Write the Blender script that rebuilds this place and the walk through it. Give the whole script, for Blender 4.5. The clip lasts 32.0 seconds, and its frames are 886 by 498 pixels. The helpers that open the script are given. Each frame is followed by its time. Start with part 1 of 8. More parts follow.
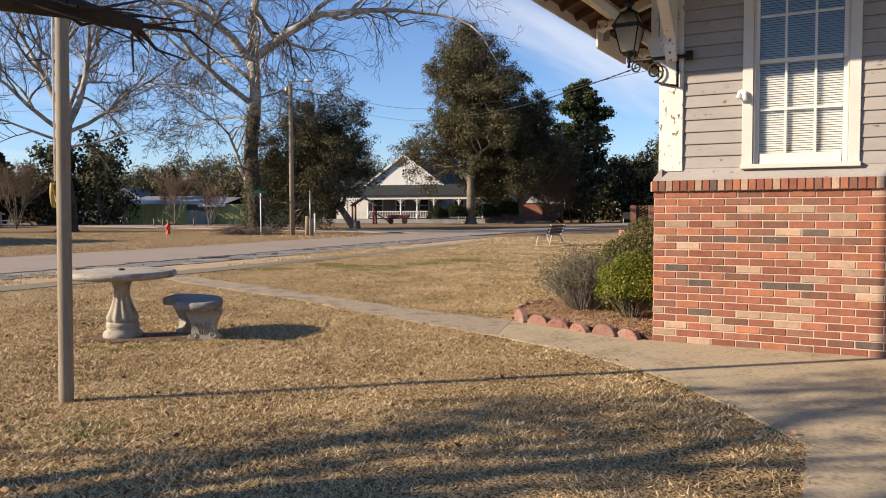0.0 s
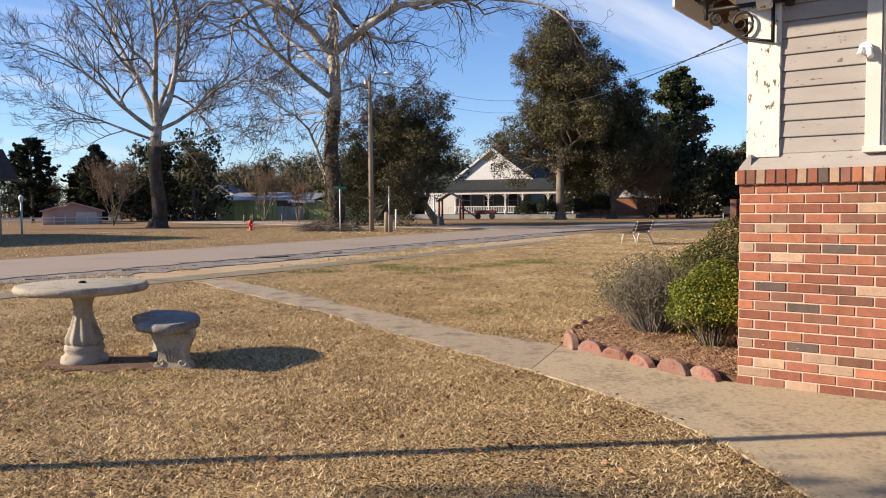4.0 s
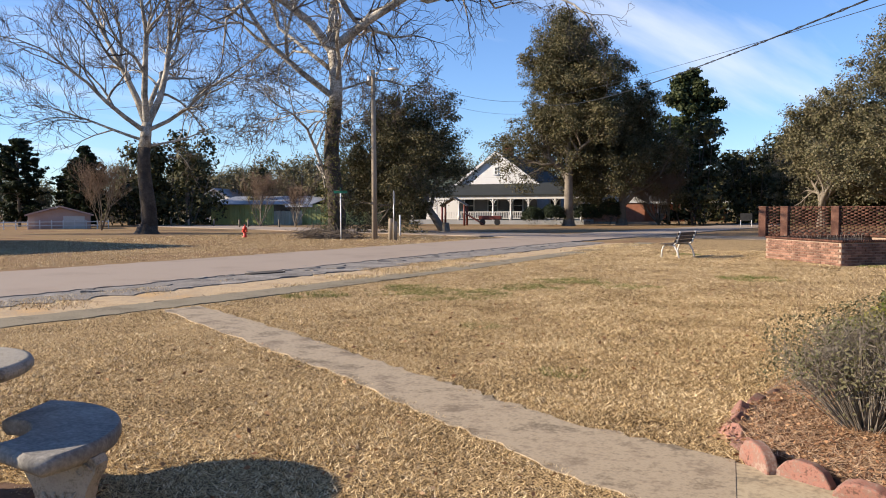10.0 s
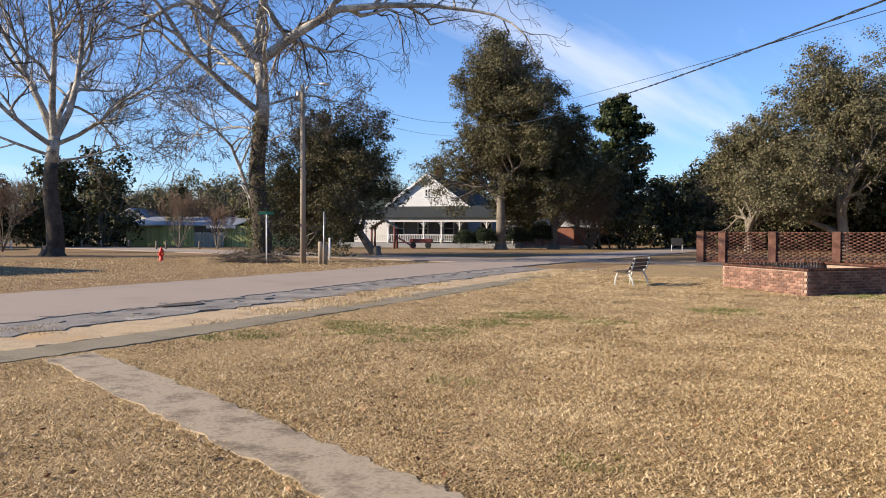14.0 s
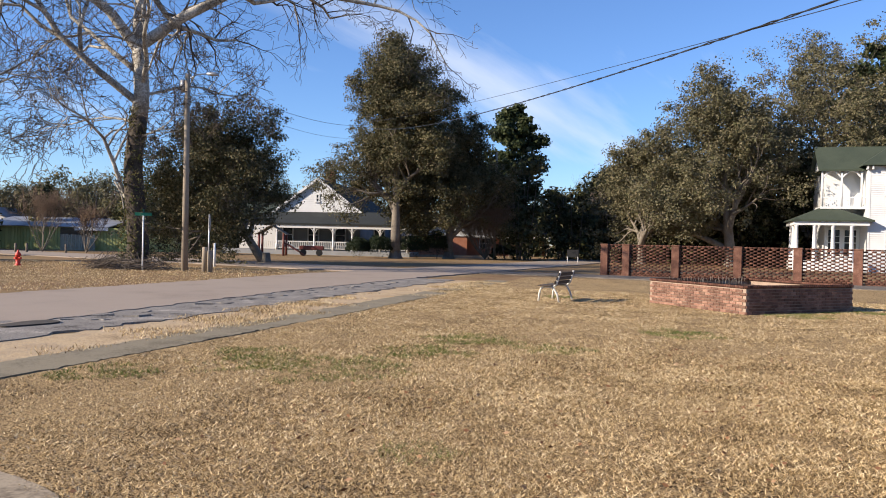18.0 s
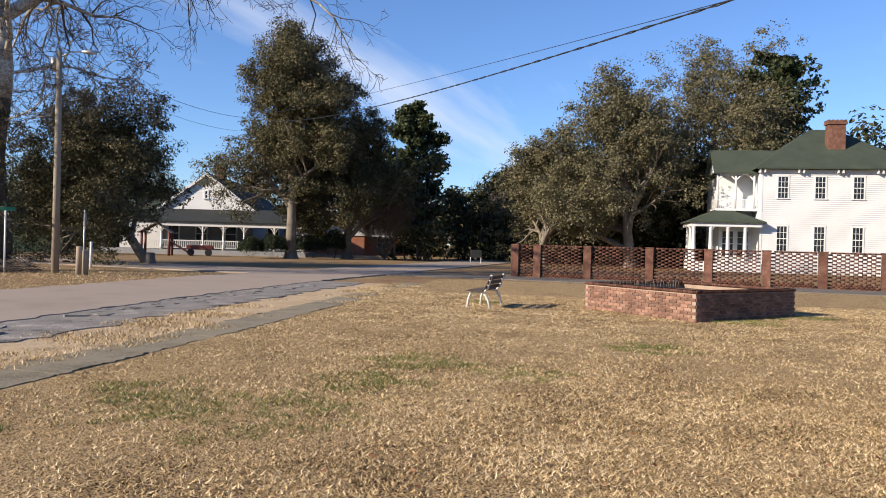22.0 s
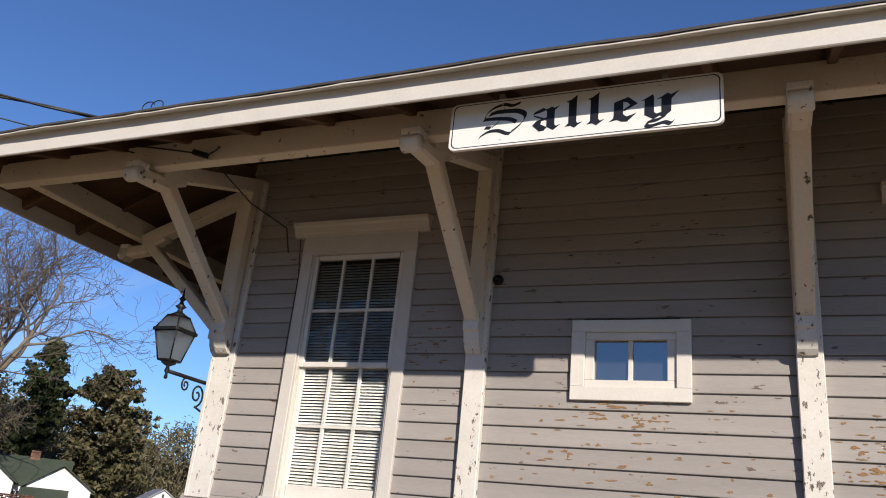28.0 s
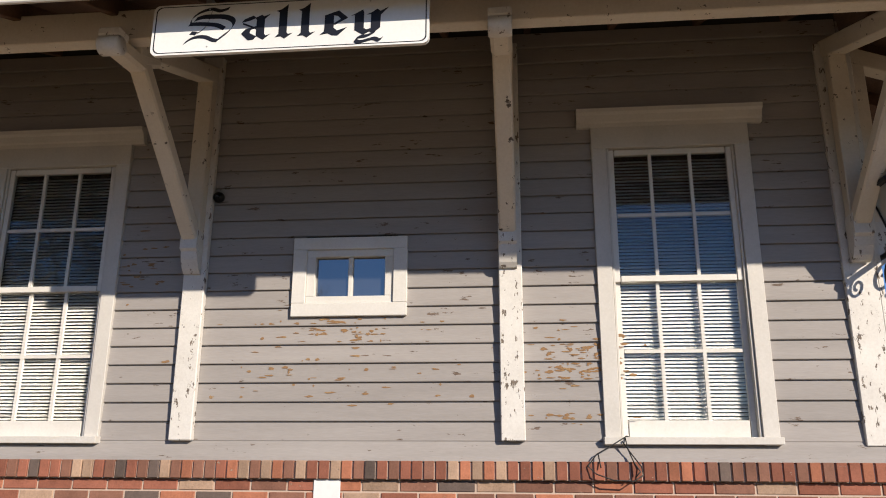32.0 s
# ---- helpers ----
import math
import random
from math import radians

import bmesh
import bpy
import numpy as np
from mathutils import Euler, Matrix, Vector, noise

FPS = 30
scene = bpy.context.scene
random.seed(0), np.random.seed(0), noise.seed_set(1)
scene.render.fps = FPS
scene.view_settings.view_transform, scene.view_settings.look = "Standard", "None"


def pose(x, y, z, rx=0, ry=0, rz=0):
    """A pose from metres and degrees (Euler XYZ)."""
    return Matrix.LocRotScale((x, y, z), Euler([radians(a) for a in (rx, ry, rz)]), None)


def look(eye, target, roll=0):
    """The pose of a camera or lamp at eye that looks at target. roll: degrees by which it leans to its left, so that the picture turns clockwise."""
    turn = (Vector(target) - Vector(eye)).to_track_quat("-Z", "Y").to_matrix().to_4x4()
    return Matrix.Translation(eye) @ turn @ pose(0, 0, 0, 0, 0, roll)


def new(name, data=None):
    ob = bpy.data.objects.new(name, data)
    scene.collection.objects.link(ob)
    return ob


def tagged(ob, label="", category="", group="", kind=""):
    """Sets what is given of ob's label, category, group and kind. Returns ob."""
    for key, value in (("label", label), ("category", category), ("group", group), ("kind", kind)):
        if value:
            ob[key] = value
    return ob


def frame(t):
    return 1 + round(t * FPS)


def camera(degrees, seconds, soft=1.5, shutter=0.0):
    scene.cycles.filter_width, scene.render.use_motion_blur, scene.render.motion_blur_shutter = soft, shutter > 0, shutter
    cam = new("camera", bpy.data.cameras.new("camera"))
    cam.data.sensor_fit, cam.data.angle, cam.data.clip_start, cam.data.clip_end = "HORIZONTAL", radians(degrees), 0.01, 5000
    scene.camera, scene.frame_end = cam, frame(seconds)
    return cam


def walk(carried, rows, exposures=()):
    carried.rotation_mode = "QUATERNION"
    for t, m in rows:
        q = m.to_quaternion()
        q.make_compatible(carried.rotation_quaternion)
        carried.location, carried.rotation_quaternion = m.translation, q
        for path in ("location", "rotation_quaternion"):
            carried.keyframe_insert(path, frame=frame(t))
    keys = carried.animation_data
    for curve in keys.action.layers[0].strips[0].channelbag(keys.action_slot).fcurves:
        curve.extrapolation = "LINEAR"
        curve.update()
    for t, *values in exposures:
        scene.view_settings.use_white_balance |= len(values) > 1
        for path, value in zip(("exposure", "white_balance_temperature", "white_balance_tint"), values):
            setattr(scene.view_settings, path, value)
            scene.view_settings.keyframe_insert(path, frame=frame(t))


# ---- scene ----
cam = camera(58.9, 32.0, 1.0)
PATH = [
    (0, (2.043, -8.355, 1.399), (1.081, -6.604, 1.301), -0.2),
    (0.5, (1.955, -8.137, 1.397), (0.949, -6.411, 1.306), -0.4),
    (1, (1.923, -7.845, 1.411), (0.863, -6.152, 1.319), -0.3),
    (1.5, (1.915, -7.583, 1.405), (0.811, -5.918, 1.314), -0.3),
    (2, (1.886, -7.358, 1.412), (0.749, -5.715, 1.325), -0.4),
    (2.5, (1.825, -7.11, 1.441), (0.673, -5.478, 1.354), -0.6),
    (4.5, (1.656, -6.168, 1.443), (0.48, -4.554, 1.325), -0.1),
    (5, (1.54, -5.932, 1.448), (0.339, -4.336, 1.334), 0.3),
    (5.5, (1.295, -5.802, 1.455), (0.07, -4.224, 1.36), 0.7),
    (6, (1.005, -5.602, 1.476), (-0.242, -4.04, 1.394), 0.8),
    (6.5, (0.657, -5.365, 1.436), (-0.593, -3.806, 1.362), 0.7),
    (7, (0.459, -5.209, 1.481), (-0.776, -3.638, 1.405), 0.5),
    (7.5, (0.364, -5.136, 1.515), (-0.846, -3.546, 1.436), 0.4),
    (8, (0.217, -4.931, 1.513), (-0.949, -3.308, 1.431), 0.3),
    (8.5, (0.016, -4.696, 1.537), (-1.114, -3.048, 1.451), 0.4),
    (9, (-0.231, -4.559, 1.524), (-1.345, -2.9, 1.439), 0.5),
    (9.5, (-0.41, -4.415, 1.529), (-1.538, -2.766, 1.436), 0.2),
    (10, (-0.669, -4.13, 1.535), (-1.828, -2.503, 1.436), -0.2),
    (10.5, (-0.9, -4.001, 1.545), (-2.097, -2.402, 1.448), -0.6),
    (11, (-1.071, -3.89, 1.565), (-2.299, -2.314, 1.472), -0.7),
    (11.5, (-1.186, -3.684, 1.566), (-2.419, -2.112, 1.474), -0.6),
    (12, (-1.356, -3.482, 1.548), (-2.57, -1.896, 1.46), -0.5),
    (12.5, (-1.574, -3.314, 1.564), (-2.755, -1.703, 1.483), -0.4),
    (13, (-1.74, -3.104, 1.553), (-2.865, -1.453, 1.483), -0.2),
    (13.5, (-2.006, -2.82, 1.549), (-3.068, -1.127, 1.491), -0.1),
    (14, (-2.199, -2.656, 1.575), (-3.2, -0.925, 1.533), 0.2),
    (14.5, (-2.399, -2.404, 1.557), (-3.355, -0.647, 1.523), 0.5),
    (16.5, (-3.259, -1.471, 1.565), (-4.082, 0.352, 1.569), 1.2),
    (17, (-3.526, -1.301, 1.576), (-4.3, 0.544, 1.582), 1.2),
    (17.5, (-3.767, -1.076, 1.548), (-4.509, 0.781, 1.546), 1.3),
    (18, (-3.948, -0.759, 1.557), (-4.69, 1.098, 1.54), 1.3),
    (18.5, (-4.186, -0.538, 1.541), (-4.951, 1.31, 1.508), 1.1),
    (19, (-4.381, -0.344, 1.532), (-5.177, 1.491, 1.484), 0.7),
    (19.5, (-4.511, -0.116, 1.549), (-5.333, 1.707, 1.493), 0.2),
    (20, (-4.685, 0.036, 1.543), (-5.505, 1.86, 1.493), -0.2),
    (20.5, (-4.914, 0.373, 1.545), (-5.703, 2.21, 1.504), -0.4),
    (21, (-5.074, 0.649, 1.565), (-5.793, 2.515, 1.531), -0.2),
    (21.5, (-5.21, 0.83, 1.567), (-5.819, 2.735, 1.546), 0.5),
    (22, (-5.424, 1.178, 1.55), (-5.904, 3.119, 1.539), 1.5),
    (22.5, (-5.517, 1.395, 1.607), (-5.849, 3.367, 1.594), 2.2),
    (23, (-5.646, 1.785, 1.554), (-5.803, 3.779, 1.561), 3.2),
    (23.5, (-5.781, 1.987, 1.544), (-5.722, 3.986, 1.571), 3.0),
    (24, (-5.759, 2.078, 1.564), (-5.436, 4.05, 1.642), 4.3),
    (24.5, (-5.645, 2.27, 1.59), (-5.028, 4.168, 1.729), 4.3),
    (25, (-5.495, 2.57, 1.70), (-4.573, 4.332, 1.911), 4.6),
    (25.5, (-5.468, 2.654, 1.734), (-4.272, 4.23, 2.024), 5.0),
    (26, (-5.38, 2.641, 1.752), (-3.979, 4.019, 2.123), 5.7),
    (28.5, (-5.127, 2.545, 1.674), (-3.393, 3.232, 2.397), 5.3),
    (29, (-5.129, 2.539, 1.672), (-3.371, 3.16, 2.397), 4.6),
    (29.5, (-5.116, 2.541, 1.671), (-3.331, 3.111, 2.369), 4.0),
    (30, (-5.113, 2.536, 1.683), (-3.294, 3.065, 2.325), 3.4),
    (30.5, (-5.127, 2.549, 1.667), (-3.272, 3.018, 2.247), 2.8),
    (31, (-5.128, 2.521, 1.654), (-3.244, 2.924, 2.19), 1.8),
    (31.5, (-5.088, 2.43, 1.672), (-3.185, 2.749, 2.199), 0.9),
    (32, (-5.042, 2.314, 1.665), (-3.125, 2.51, 2.201), 0.3),
]
walk(cam, [(t, look(eye, target, roll)) for t, eye, target, roll in PATH], [(0, 0.96, 7200, 14), (10, 1.14, 6850, 13), (20, 0.98, 6600, 13), (24, 0.72, 6700, 13), (26, 0.42, 6500, 14), (28.5, 0.48, 6200, 13), (32, 0.5, 6300, 13)])

# ---- light ----
SUN_EL, SUN_AZ = 24.1, math.atan2(-0.75, -0.66)
world = bpy.data.worlds.new("world")
scene.world = world
world.use_nodes = True
wn, wl = world.node_tree.nodes, world.node_tree.links
sky = wn.new("ShaderNodeTexSky")
sky.sky_type, sky.sun_disc = "NISHITA", False
sky.sun_elevation, sky.sun_rotation = radians(SUN_EL), SUN_AZ
sky.air_density, sky.dust_density, sky.ozone_density = 1.0, 0.0, 5.0
wbg = wn["Background"]
wbg.inputs["Strength"].default_value = 0.092
# thin high cirrus over the whole sky
wtc = wn.new("ShaderNodeTexCoord")
wsep, wcom = wn.new("ShaderNodeSeparateXYZ"), wn.new("ShaderNodeCombineXYZ")
wadd = wn.new("ShaderNodeMath")
wadd.operation = "ADD"
wadd.inputs[1].default_value = 0.22
wl.new(wtc.outputs["Generated"], wsep.inputs["Vector"])
wl.new(wsep.outputs["Z"], wadd.inputs[0])
for ax in ("X", "Y"):
    wdiv = wn.new("ShaderNodeMath")
    wdiv.operation = "DIVIDE"
    wl.new(wsep.outputs[ax], wdiv.inputs[0])
    wl.new(wadd.outputs["Value"], wdiv.inputs[1])
    wl.new(wdiv.outputs["Value"], wcom.inputs[ax])
wrot, wmap = wn.new("ShaderNodeMapping"), wn.new("ShaderNodeMapping")
wrot.inputs["Rotation"].default_value = (0.0, 0.0, radians(104.7))
wmap.inputs["Scale"].default_value = (0.42, 1.9, 1.0)
wnz = wn.new("ShaderNodeTexNoise")
wnz.inputs["Scale"].default_value, wnz.inputs["Detail"].default_value, wnz.inputs["Roughness"].default_value = 1.3, 8.0, 0.55
wrp = wn.new("ShaderNodeValToRGB")
wrp.color_ramp.elements[0].position, wrp.color_ramp.elements[1].position = 0.55, 0.86
wrp.color_ramp.elements[1].color = (0.75, 0.75, 0.75, 1)
wmx = wn.new("ShaderNodeMix")
wmx.data_type = "RGBA"
wmx.inputs["B"].default_value = (4.8, 5.3, 6.1, 1)
wl.new(wcom.outputs["Vector"], wrot.inputs["Vector"])
wl.new(wrot.outputs["Vector"], wmap.inputs["Vector"])
wl.new(wmap.outputs["Vector"], wnz.inputs["Vector"])
# one broad band, with fainter streaks beside it
wys, wof, wab, wband, wsum = wn.new("ShaderNodeSeparateXYZ"), wn.new("ShaderNodeMath"), wn.new("ShaderNodeMath"), wn.new("ShaderNodeMapRange"), wn.new("ShaderNodeMath")
wof.operation, wab.operation, wsum.operation = "ADD", "ABSOLUTE", "ADD"
wof.inputs[1].default_value = 1.26
wband.interpolation_type = "SMOOTHSTEP"
wband.inputs["From Min"].default_value, wband.inputs["From Max"].default_value = 0.0, 0.30
wband.inputs["To Min"].default_value, wband.inputs["To Max"].default_value = 0.20, -0.02
wl.new(wrot.outputs["Vector"], wys.inputs["Vector"])
wl.new(wys.outputs["Y"], wof.inputs[0])
wl.new(wof.outputs["Value"], wab.inputs[0])
wl.new(wab.outputs["Value"], wband.inputs["Value"])
wl.new(wband.outputs["Result"], wsum.inputs[0])
wl.new(wnz.outputs["Fac"], wsum.inputs[1])
wl.new(wsum.outputs["Value"], wrp.inputs["Fac"])
wl.new(wrp.outputs["Color"], wmx.inputs["Factor"])
wtint = wn.new("ShaderNodeMix")
wtint.data_type, wtint.blend_type = "RGBA", "MULTIPLY"
wtint.inputs["Factor"].default_value = 1.0
wtint.inputs["B"].default_value = (0.76, 0.86, 1.03, 1)
wl.new(sky.outputs["Color"], wtint.inputs["A"])
wl.new(wtint.outputs["Result"], wmx.inputs["A"])
wl.new(wmx.outputs["Result"], wbg.inputs["Color"])

sun_data = bpy.data.lights.new("sun", "SUN")
sun_data.energy, sun_data.angle, sun_data.color = 4.35, radians(0.53), (1.0, 0.88, 0.71)
sun = new("sun", sun_data)
to_sun = Vector((math.sin(SUN_AZ) * math.cos(radians(SUN_EL)), math.cos(SUN_AZ) * math.cos(radians(SUN_EL)), math.sin(radians(SUN_EL))))
sun.matrix_world = look(to_sun * 60, (0, 0, 0))



# ---- materials ----
def mat(name, cols, scale=4.0, fine=60.0, rough=0.8, metal=0.0, bump=0.25, bdist=0.01, rand=0.0, stretch=(1, 1, 1), peel=None, spec=0.4, island=False, tight=1.0, grain=0.45):
    """A surface with colour at two scales, fine relief, and (peel) flaking that bares a second colour."""
    m = bpy.data.materials.new(name)
    m.use_nodes = True
    n, l = m.node_tree.nodes, m.node_tree.links
    b = n["Principled BSDF"]
    geo = n.new("ShaderNodeNewGeometry")
    mp = n.new("ShaderNodeMapping")
    mp.inputs["Scale"].default_value = stretch
    l.new(geo.outputs["Position"], mp.inputs["Vector"])
    big, small = n.new("ShaderNodeTexNoise"), n.new("ShaderNodeTexNoise")
    for t, s, d in ((big, scale, 5.0), (small, fine, 4.0)):
        t.inputs["Scale"].default_value, t.inputs["Detail"].default_value, t.inputs["Roughness"].default_value = s, d, 0.62
        l.new(mp.outputs["Vector"], t.inputs["Vector"])
    mixv = n.new("ShaderNodeMix")
    mixv.inputs["Factor"].default_value = grain
    l.new(big.outputs["Fac"], mixv.inputs["A"])
    l.new(small.outputs["Fac"], mixv.inputs["B"])
    rp = n.new("ShaderNodeValToRGB")
    el = rp.color_ramp.elements
    while len(el) < len(cols):
        el.new(0.5)
    for i, c in enumerate(cols):
        el[i].position = 0.5 + tight * (0.34 * i / max(1, len(cols) - 1) - 0.17)
        el[i].color = (*c, 1)
    l.new(mixv.outputs["Result"], rp.inputs["Fac"])
    col = rp.outputs["Color"]
    if rand:
        hs = n.new("ShaderNodeHueSaturation")
        rnd = geo.outputs["Random Per Island"]
        if not island:
            rnd = n.new("ShaderNodeObjectInfo").outputs["Random"]
        mr = n.new("ShaderNodeMapRange")
        mr.inputs["To Min"].default_value, mr.inputs["To Max"].default_value = 1 - rand, 1 + rand
        l.new(rnd, mr.inputs["Value"])
        l.new(mr.outputs["Result"], hs.inputs["Value"])
        l.new(col, hs.inputs["Color"])
        col = hs.outputs["Color"]
    hgt = mixv.outputs["Result"]
    if peel:
        pcol, lo, pscale, pst = peel
        pm = n.new("ShaderNodeMapping")
        pm.inputs["Scale"].default_value = pst
        l.new(geo.outputs["Position"], pm.inputs["Vector"])
        pn = n.new("ShaderNodeTexNoise")
        pn.inputs["Scale"].default_value, pn.inputs["Detail"].default_value, pn.inputs["Roughness"].default_value = pscale, 7.0, 0.68
        l.new(pm.outputs["Vector"], pn.inputs["Vector"])
        pr = n.new("ShaderNodeValToRGB")
        pr.color_ramp.elements[0].position, pr.color_ramp.elements[1].position = lo, lo + 0.015
        l.new(pn.outputs["Fac"], pr.inputs["Fac"])
        pc = n.new("ShaderNodeValToRGB")
        pc.color_ramp.elements[0].color, pc.color_ramp.elements[1].color = (*[v * 0.45 for v in pcol], 1), (*pcol, 1)
        pc.color_ramp.elements[0].position, pc.color_ramp.elements[1].position = 0.4, 0.6
        l.new(small.outputs["Fac"], pc.inputs["Fac"])
        mx = n.new("ShaderNodeMix")
        mx.data_type = "RGBA"
        l.new(pr.outputs["Color"], mx.inputs["Factor"])
        l.new(col, mx.inputs["A"])
        l.new(pc.outputs["Color"], mx.inputs["B"])
        col = mx.outputs["Result"]
        sub = n.new("ShaderNodeMath")
        sub.operation = "SUBTRACT"
        l.new(hgt, sub.inputs[0])
        l.new(pr.outputs["Color"], sub.inputs[1])
        hgt = sub.outputs["Value"]
    l.new(col, b.inputs["Base Color"])
    b.inputs["Roughness"].default_value, b.inputs["Metallic"].default_value = rough, metal
    b.inputs["Specular IOR Level"].default_value = spec
    if bump:
        bp = n.new("ShaderNodeBump")
        bp.inputs["Strength"].default_value, bp.inputs["Distance"].default_value = bump, bdist
        l.new(hgt, bp.inputs["Height"])
        l.new(bp.outputs["Normal"], b.inputs["Normal"])
    return m


def glass(name, tint=(0.84, 0.86, 0.86), rough=0.0):
    m = bpy.data.materials.new(name)
    m.use_nodes = True
    b = m.node_tree.nodes["Principled BSDF"]
    b.inputs["Base Color"].default_value = (*tint, 1)
    b.inputs["Transmission Weight"].default_value = 1.0
    b.inputs["Roughness"].default_value = rough
    b.inputs["IOR"].default_value = 1.45
    return m


def leaf_mat(name, cols, rough=0.55, trans=0.25):
    """Foliage whose leaves differ one by one."""
    m = bpy.data.materials.new(name)
    m.use_nodes = True
    n, l = m.node_tree.nodes, m.node_tree.links
    b = n["Principled BSDF"]
    geo = n.new("ShaderNodeNewGeometry")
    nz = n.new("ShaderNodeTexNoise")
    nz.inputs["Scale"].default_value = 0.9
    l.new(geo.outputs["Position"], nz.inputs["Vector"])
    mx = n.new("ShaderNodeMix")
    mx.inputs["Factor"].default_value = 0.4
    l.new(geo.outputs["Random Per Island"], mx.inputs["A"])
    l.new(nz.outputs["Fac"], mx.inputs["B"])
    rp = n.new("ShaderNodeValToRGB")
    el = rp.color_ramp.elements
    while len(el) < len(cols):
        el.new(0.5)
    for i, c in enumerate(cols):
        el[i].position = 0.15 + 0.7 * i / (len(cols) - 1)
        el[i].color = (*c, 1)
    l.new(mx.outputs["Result"], rp.inputs["Fac"])
    l.new(rp.outputs["Color"], b.inputs["Base Color"])
    b.inputs["Roughness"].default_value = rough
    b.inputs["Specular IOR Level"].default_value = 0.18
    tr = n.new("ShaderNodeBsdfTranslucent")
    l.new(rp.outputs["Color"], tr.inputs["Color"])
    ms = n.new("ShaderNodeMixShader")
    ms.inputs["Fac"].default_value = trans
    l.new(b.outputs["BSDF"], ms.inputs[1])
    l.new(tr.outputs["BSDF"], ms.inputs[2])
    l.new(ms.outputs["Shader"], n["Material Output"].inputs["Surface"])
    return m


M_LAWN = mat("dry_lawn", [(0.06, 0.036, 0.017), (0.24, 0.160, 0.078), (0.64, 0.465, 0.24), (0.40, 0.28, 0.142), (0.13, 0.085, 0.042)], 0.9, 40, 0.95, bump=0.9, bdist=0.03, spec=0.1, tight=0.42, grain=0.78)
M_FIELD = mat("dry_field", [(0.13, 0.078, 0.042), (0.27, 0.175, 0.098), (0.18, 0.13, 0.062), (0.33, 0.23, 0.13)], 0.3, 14, 0.95, bump=0.6, bdist=0.03, spec=0.1, tight=0.6)
M_BLADE = leaf_mat("grass_blade", [(0.03, 0.017, 0.007), (0.24, 0.16, 0.075), (0.68, 0.515, 0.28), (0.98, 0.83, 0.56)], 0.8, 0.15)
M_GREENBLADE = leaf_mat("green_grass", [(0.07, 0.11, 0.025), (0.13, 0.17, 0.045), (0.34, 0.27, 0.11)], 0.8, 0.2)
M_ASPHALT = mat("asphalt", [(0.21, 0.168, 0.135), (0.32, 0.262, 0.21), (0.25, 0.205, 0.168)], 0.35, 80, 0.9, bump=0.3, bdist=0.004, spec=0.25)
M_OLDASPHALT = mat("broken_asphalt", [(0.06, 0.054, 0.048), (0.19, 0.165, 0.138), (0.11, 0.095, 0.08), (0.26, 0.22, 0.175)], 1.4, 30, 0.95, bump=0.8, bdist=0.015, spec=0.2, tight=0.6)
M_SHOULDER = mat("crumbled_shoulder", [(0.07, 0.063, 0.055), (0.27, 0.25, 0.225), (0.15, 0.137, 0.12), (0.36, 0.33, 0.29)], 1.4, 30, 0.95, bump=0.8, bdist=0.015, spec=0.2, tight=0.5)
M_SAND = mat("sandy_verge", [(0.22, 0.16, 0.10), (0.56, 0.42, 0.25), (0.30, 0.245, 0.18), (0.50, 0.33, 0.16)], 0.8, 26, 0.95, bump=0.6, bdist=0.02, spec=0.1, tight=0.55)
M_CONC = mat("worn_concrete", [(0.14, 0.112, 0.080), (0.24, 0.195, 0.138), (0.37, 0.305, 0.218), (0.27, 0.218, 0.156), (0.18, 0.143, 0.102)], 1.7, 30, 0.9, bump=0.35, bdist=0.006, spec=0.2, tight=0.8, grain=0.3)
M_SLAB = mat("sandy_concrete", [(0.23, 0.19, 0.132), (0.35, 0.285, 0.192), (0.43, 0.357, 0.242), (0.30, 0.246, 0.168)], 1.5, 24, 0.9, bump=0.3, bdist=0.005, spec=0.2, tight=0.7)
M_WALK = mat("grey_sidewalk", [(0.13, 0.11, 0.075), (0.25, 0.215, 0.15), (0.18, 0.155, 0.105)], 0.9, 40, 0.92, bump=0.4, bdist=0.006, spec=0.2, tight=0.65)
M_CAST = mat("cast_stone", [(0.20, 0.18, 0.14), (0.40, 0.36, 0.29), (0.30, 0.275, 0.23)], 5, 70, 0.9, bump=0.3, bdist=0.004, spec=0.2, tight=0.65)
M_MORTAR = mat("mortar", [(0.44, 0.335, 0.26), (0.54, 0.425, 0.34)], 6, 120, 0.95, bump=0.4, bdist=0.003)
M_BRICK = []
for bi, (bn, bc) in enumerate((("brick_red", (0.255, 0.098, 0.062)), ("brick_orange", (0.33, 0.130, 0.074)), ("brick_brown", (0.205, 0.100, 0.068)), ("brick_dark", (0.115, 0.086, 0.072)), ("brick_pale", (0.36, 0.245, 0.170)))):
    M_BRICK.append(mat(bn, [tuple(v * 0.72 for v in bc), bc, tuple(min(1, v * 1.25) for v in bc)], 9, 90, 0.85, bump=0.6, bdist=0.005, rand=0.22, spec=0.25, peel=((0.46, 0.34, 0.26), 0.665, 13, (1, 1, 2))))
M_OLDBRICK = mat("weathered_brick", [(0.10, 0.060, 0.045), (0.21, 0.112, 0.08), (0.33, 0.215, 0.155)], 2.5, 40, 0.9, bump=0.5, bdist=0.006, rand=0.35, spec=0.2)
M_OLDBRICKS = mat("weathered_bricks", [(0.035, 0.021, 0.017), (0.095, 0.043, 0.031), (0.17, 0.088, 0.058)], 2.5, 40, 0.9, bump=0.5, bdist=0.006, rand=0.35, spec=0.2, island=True)
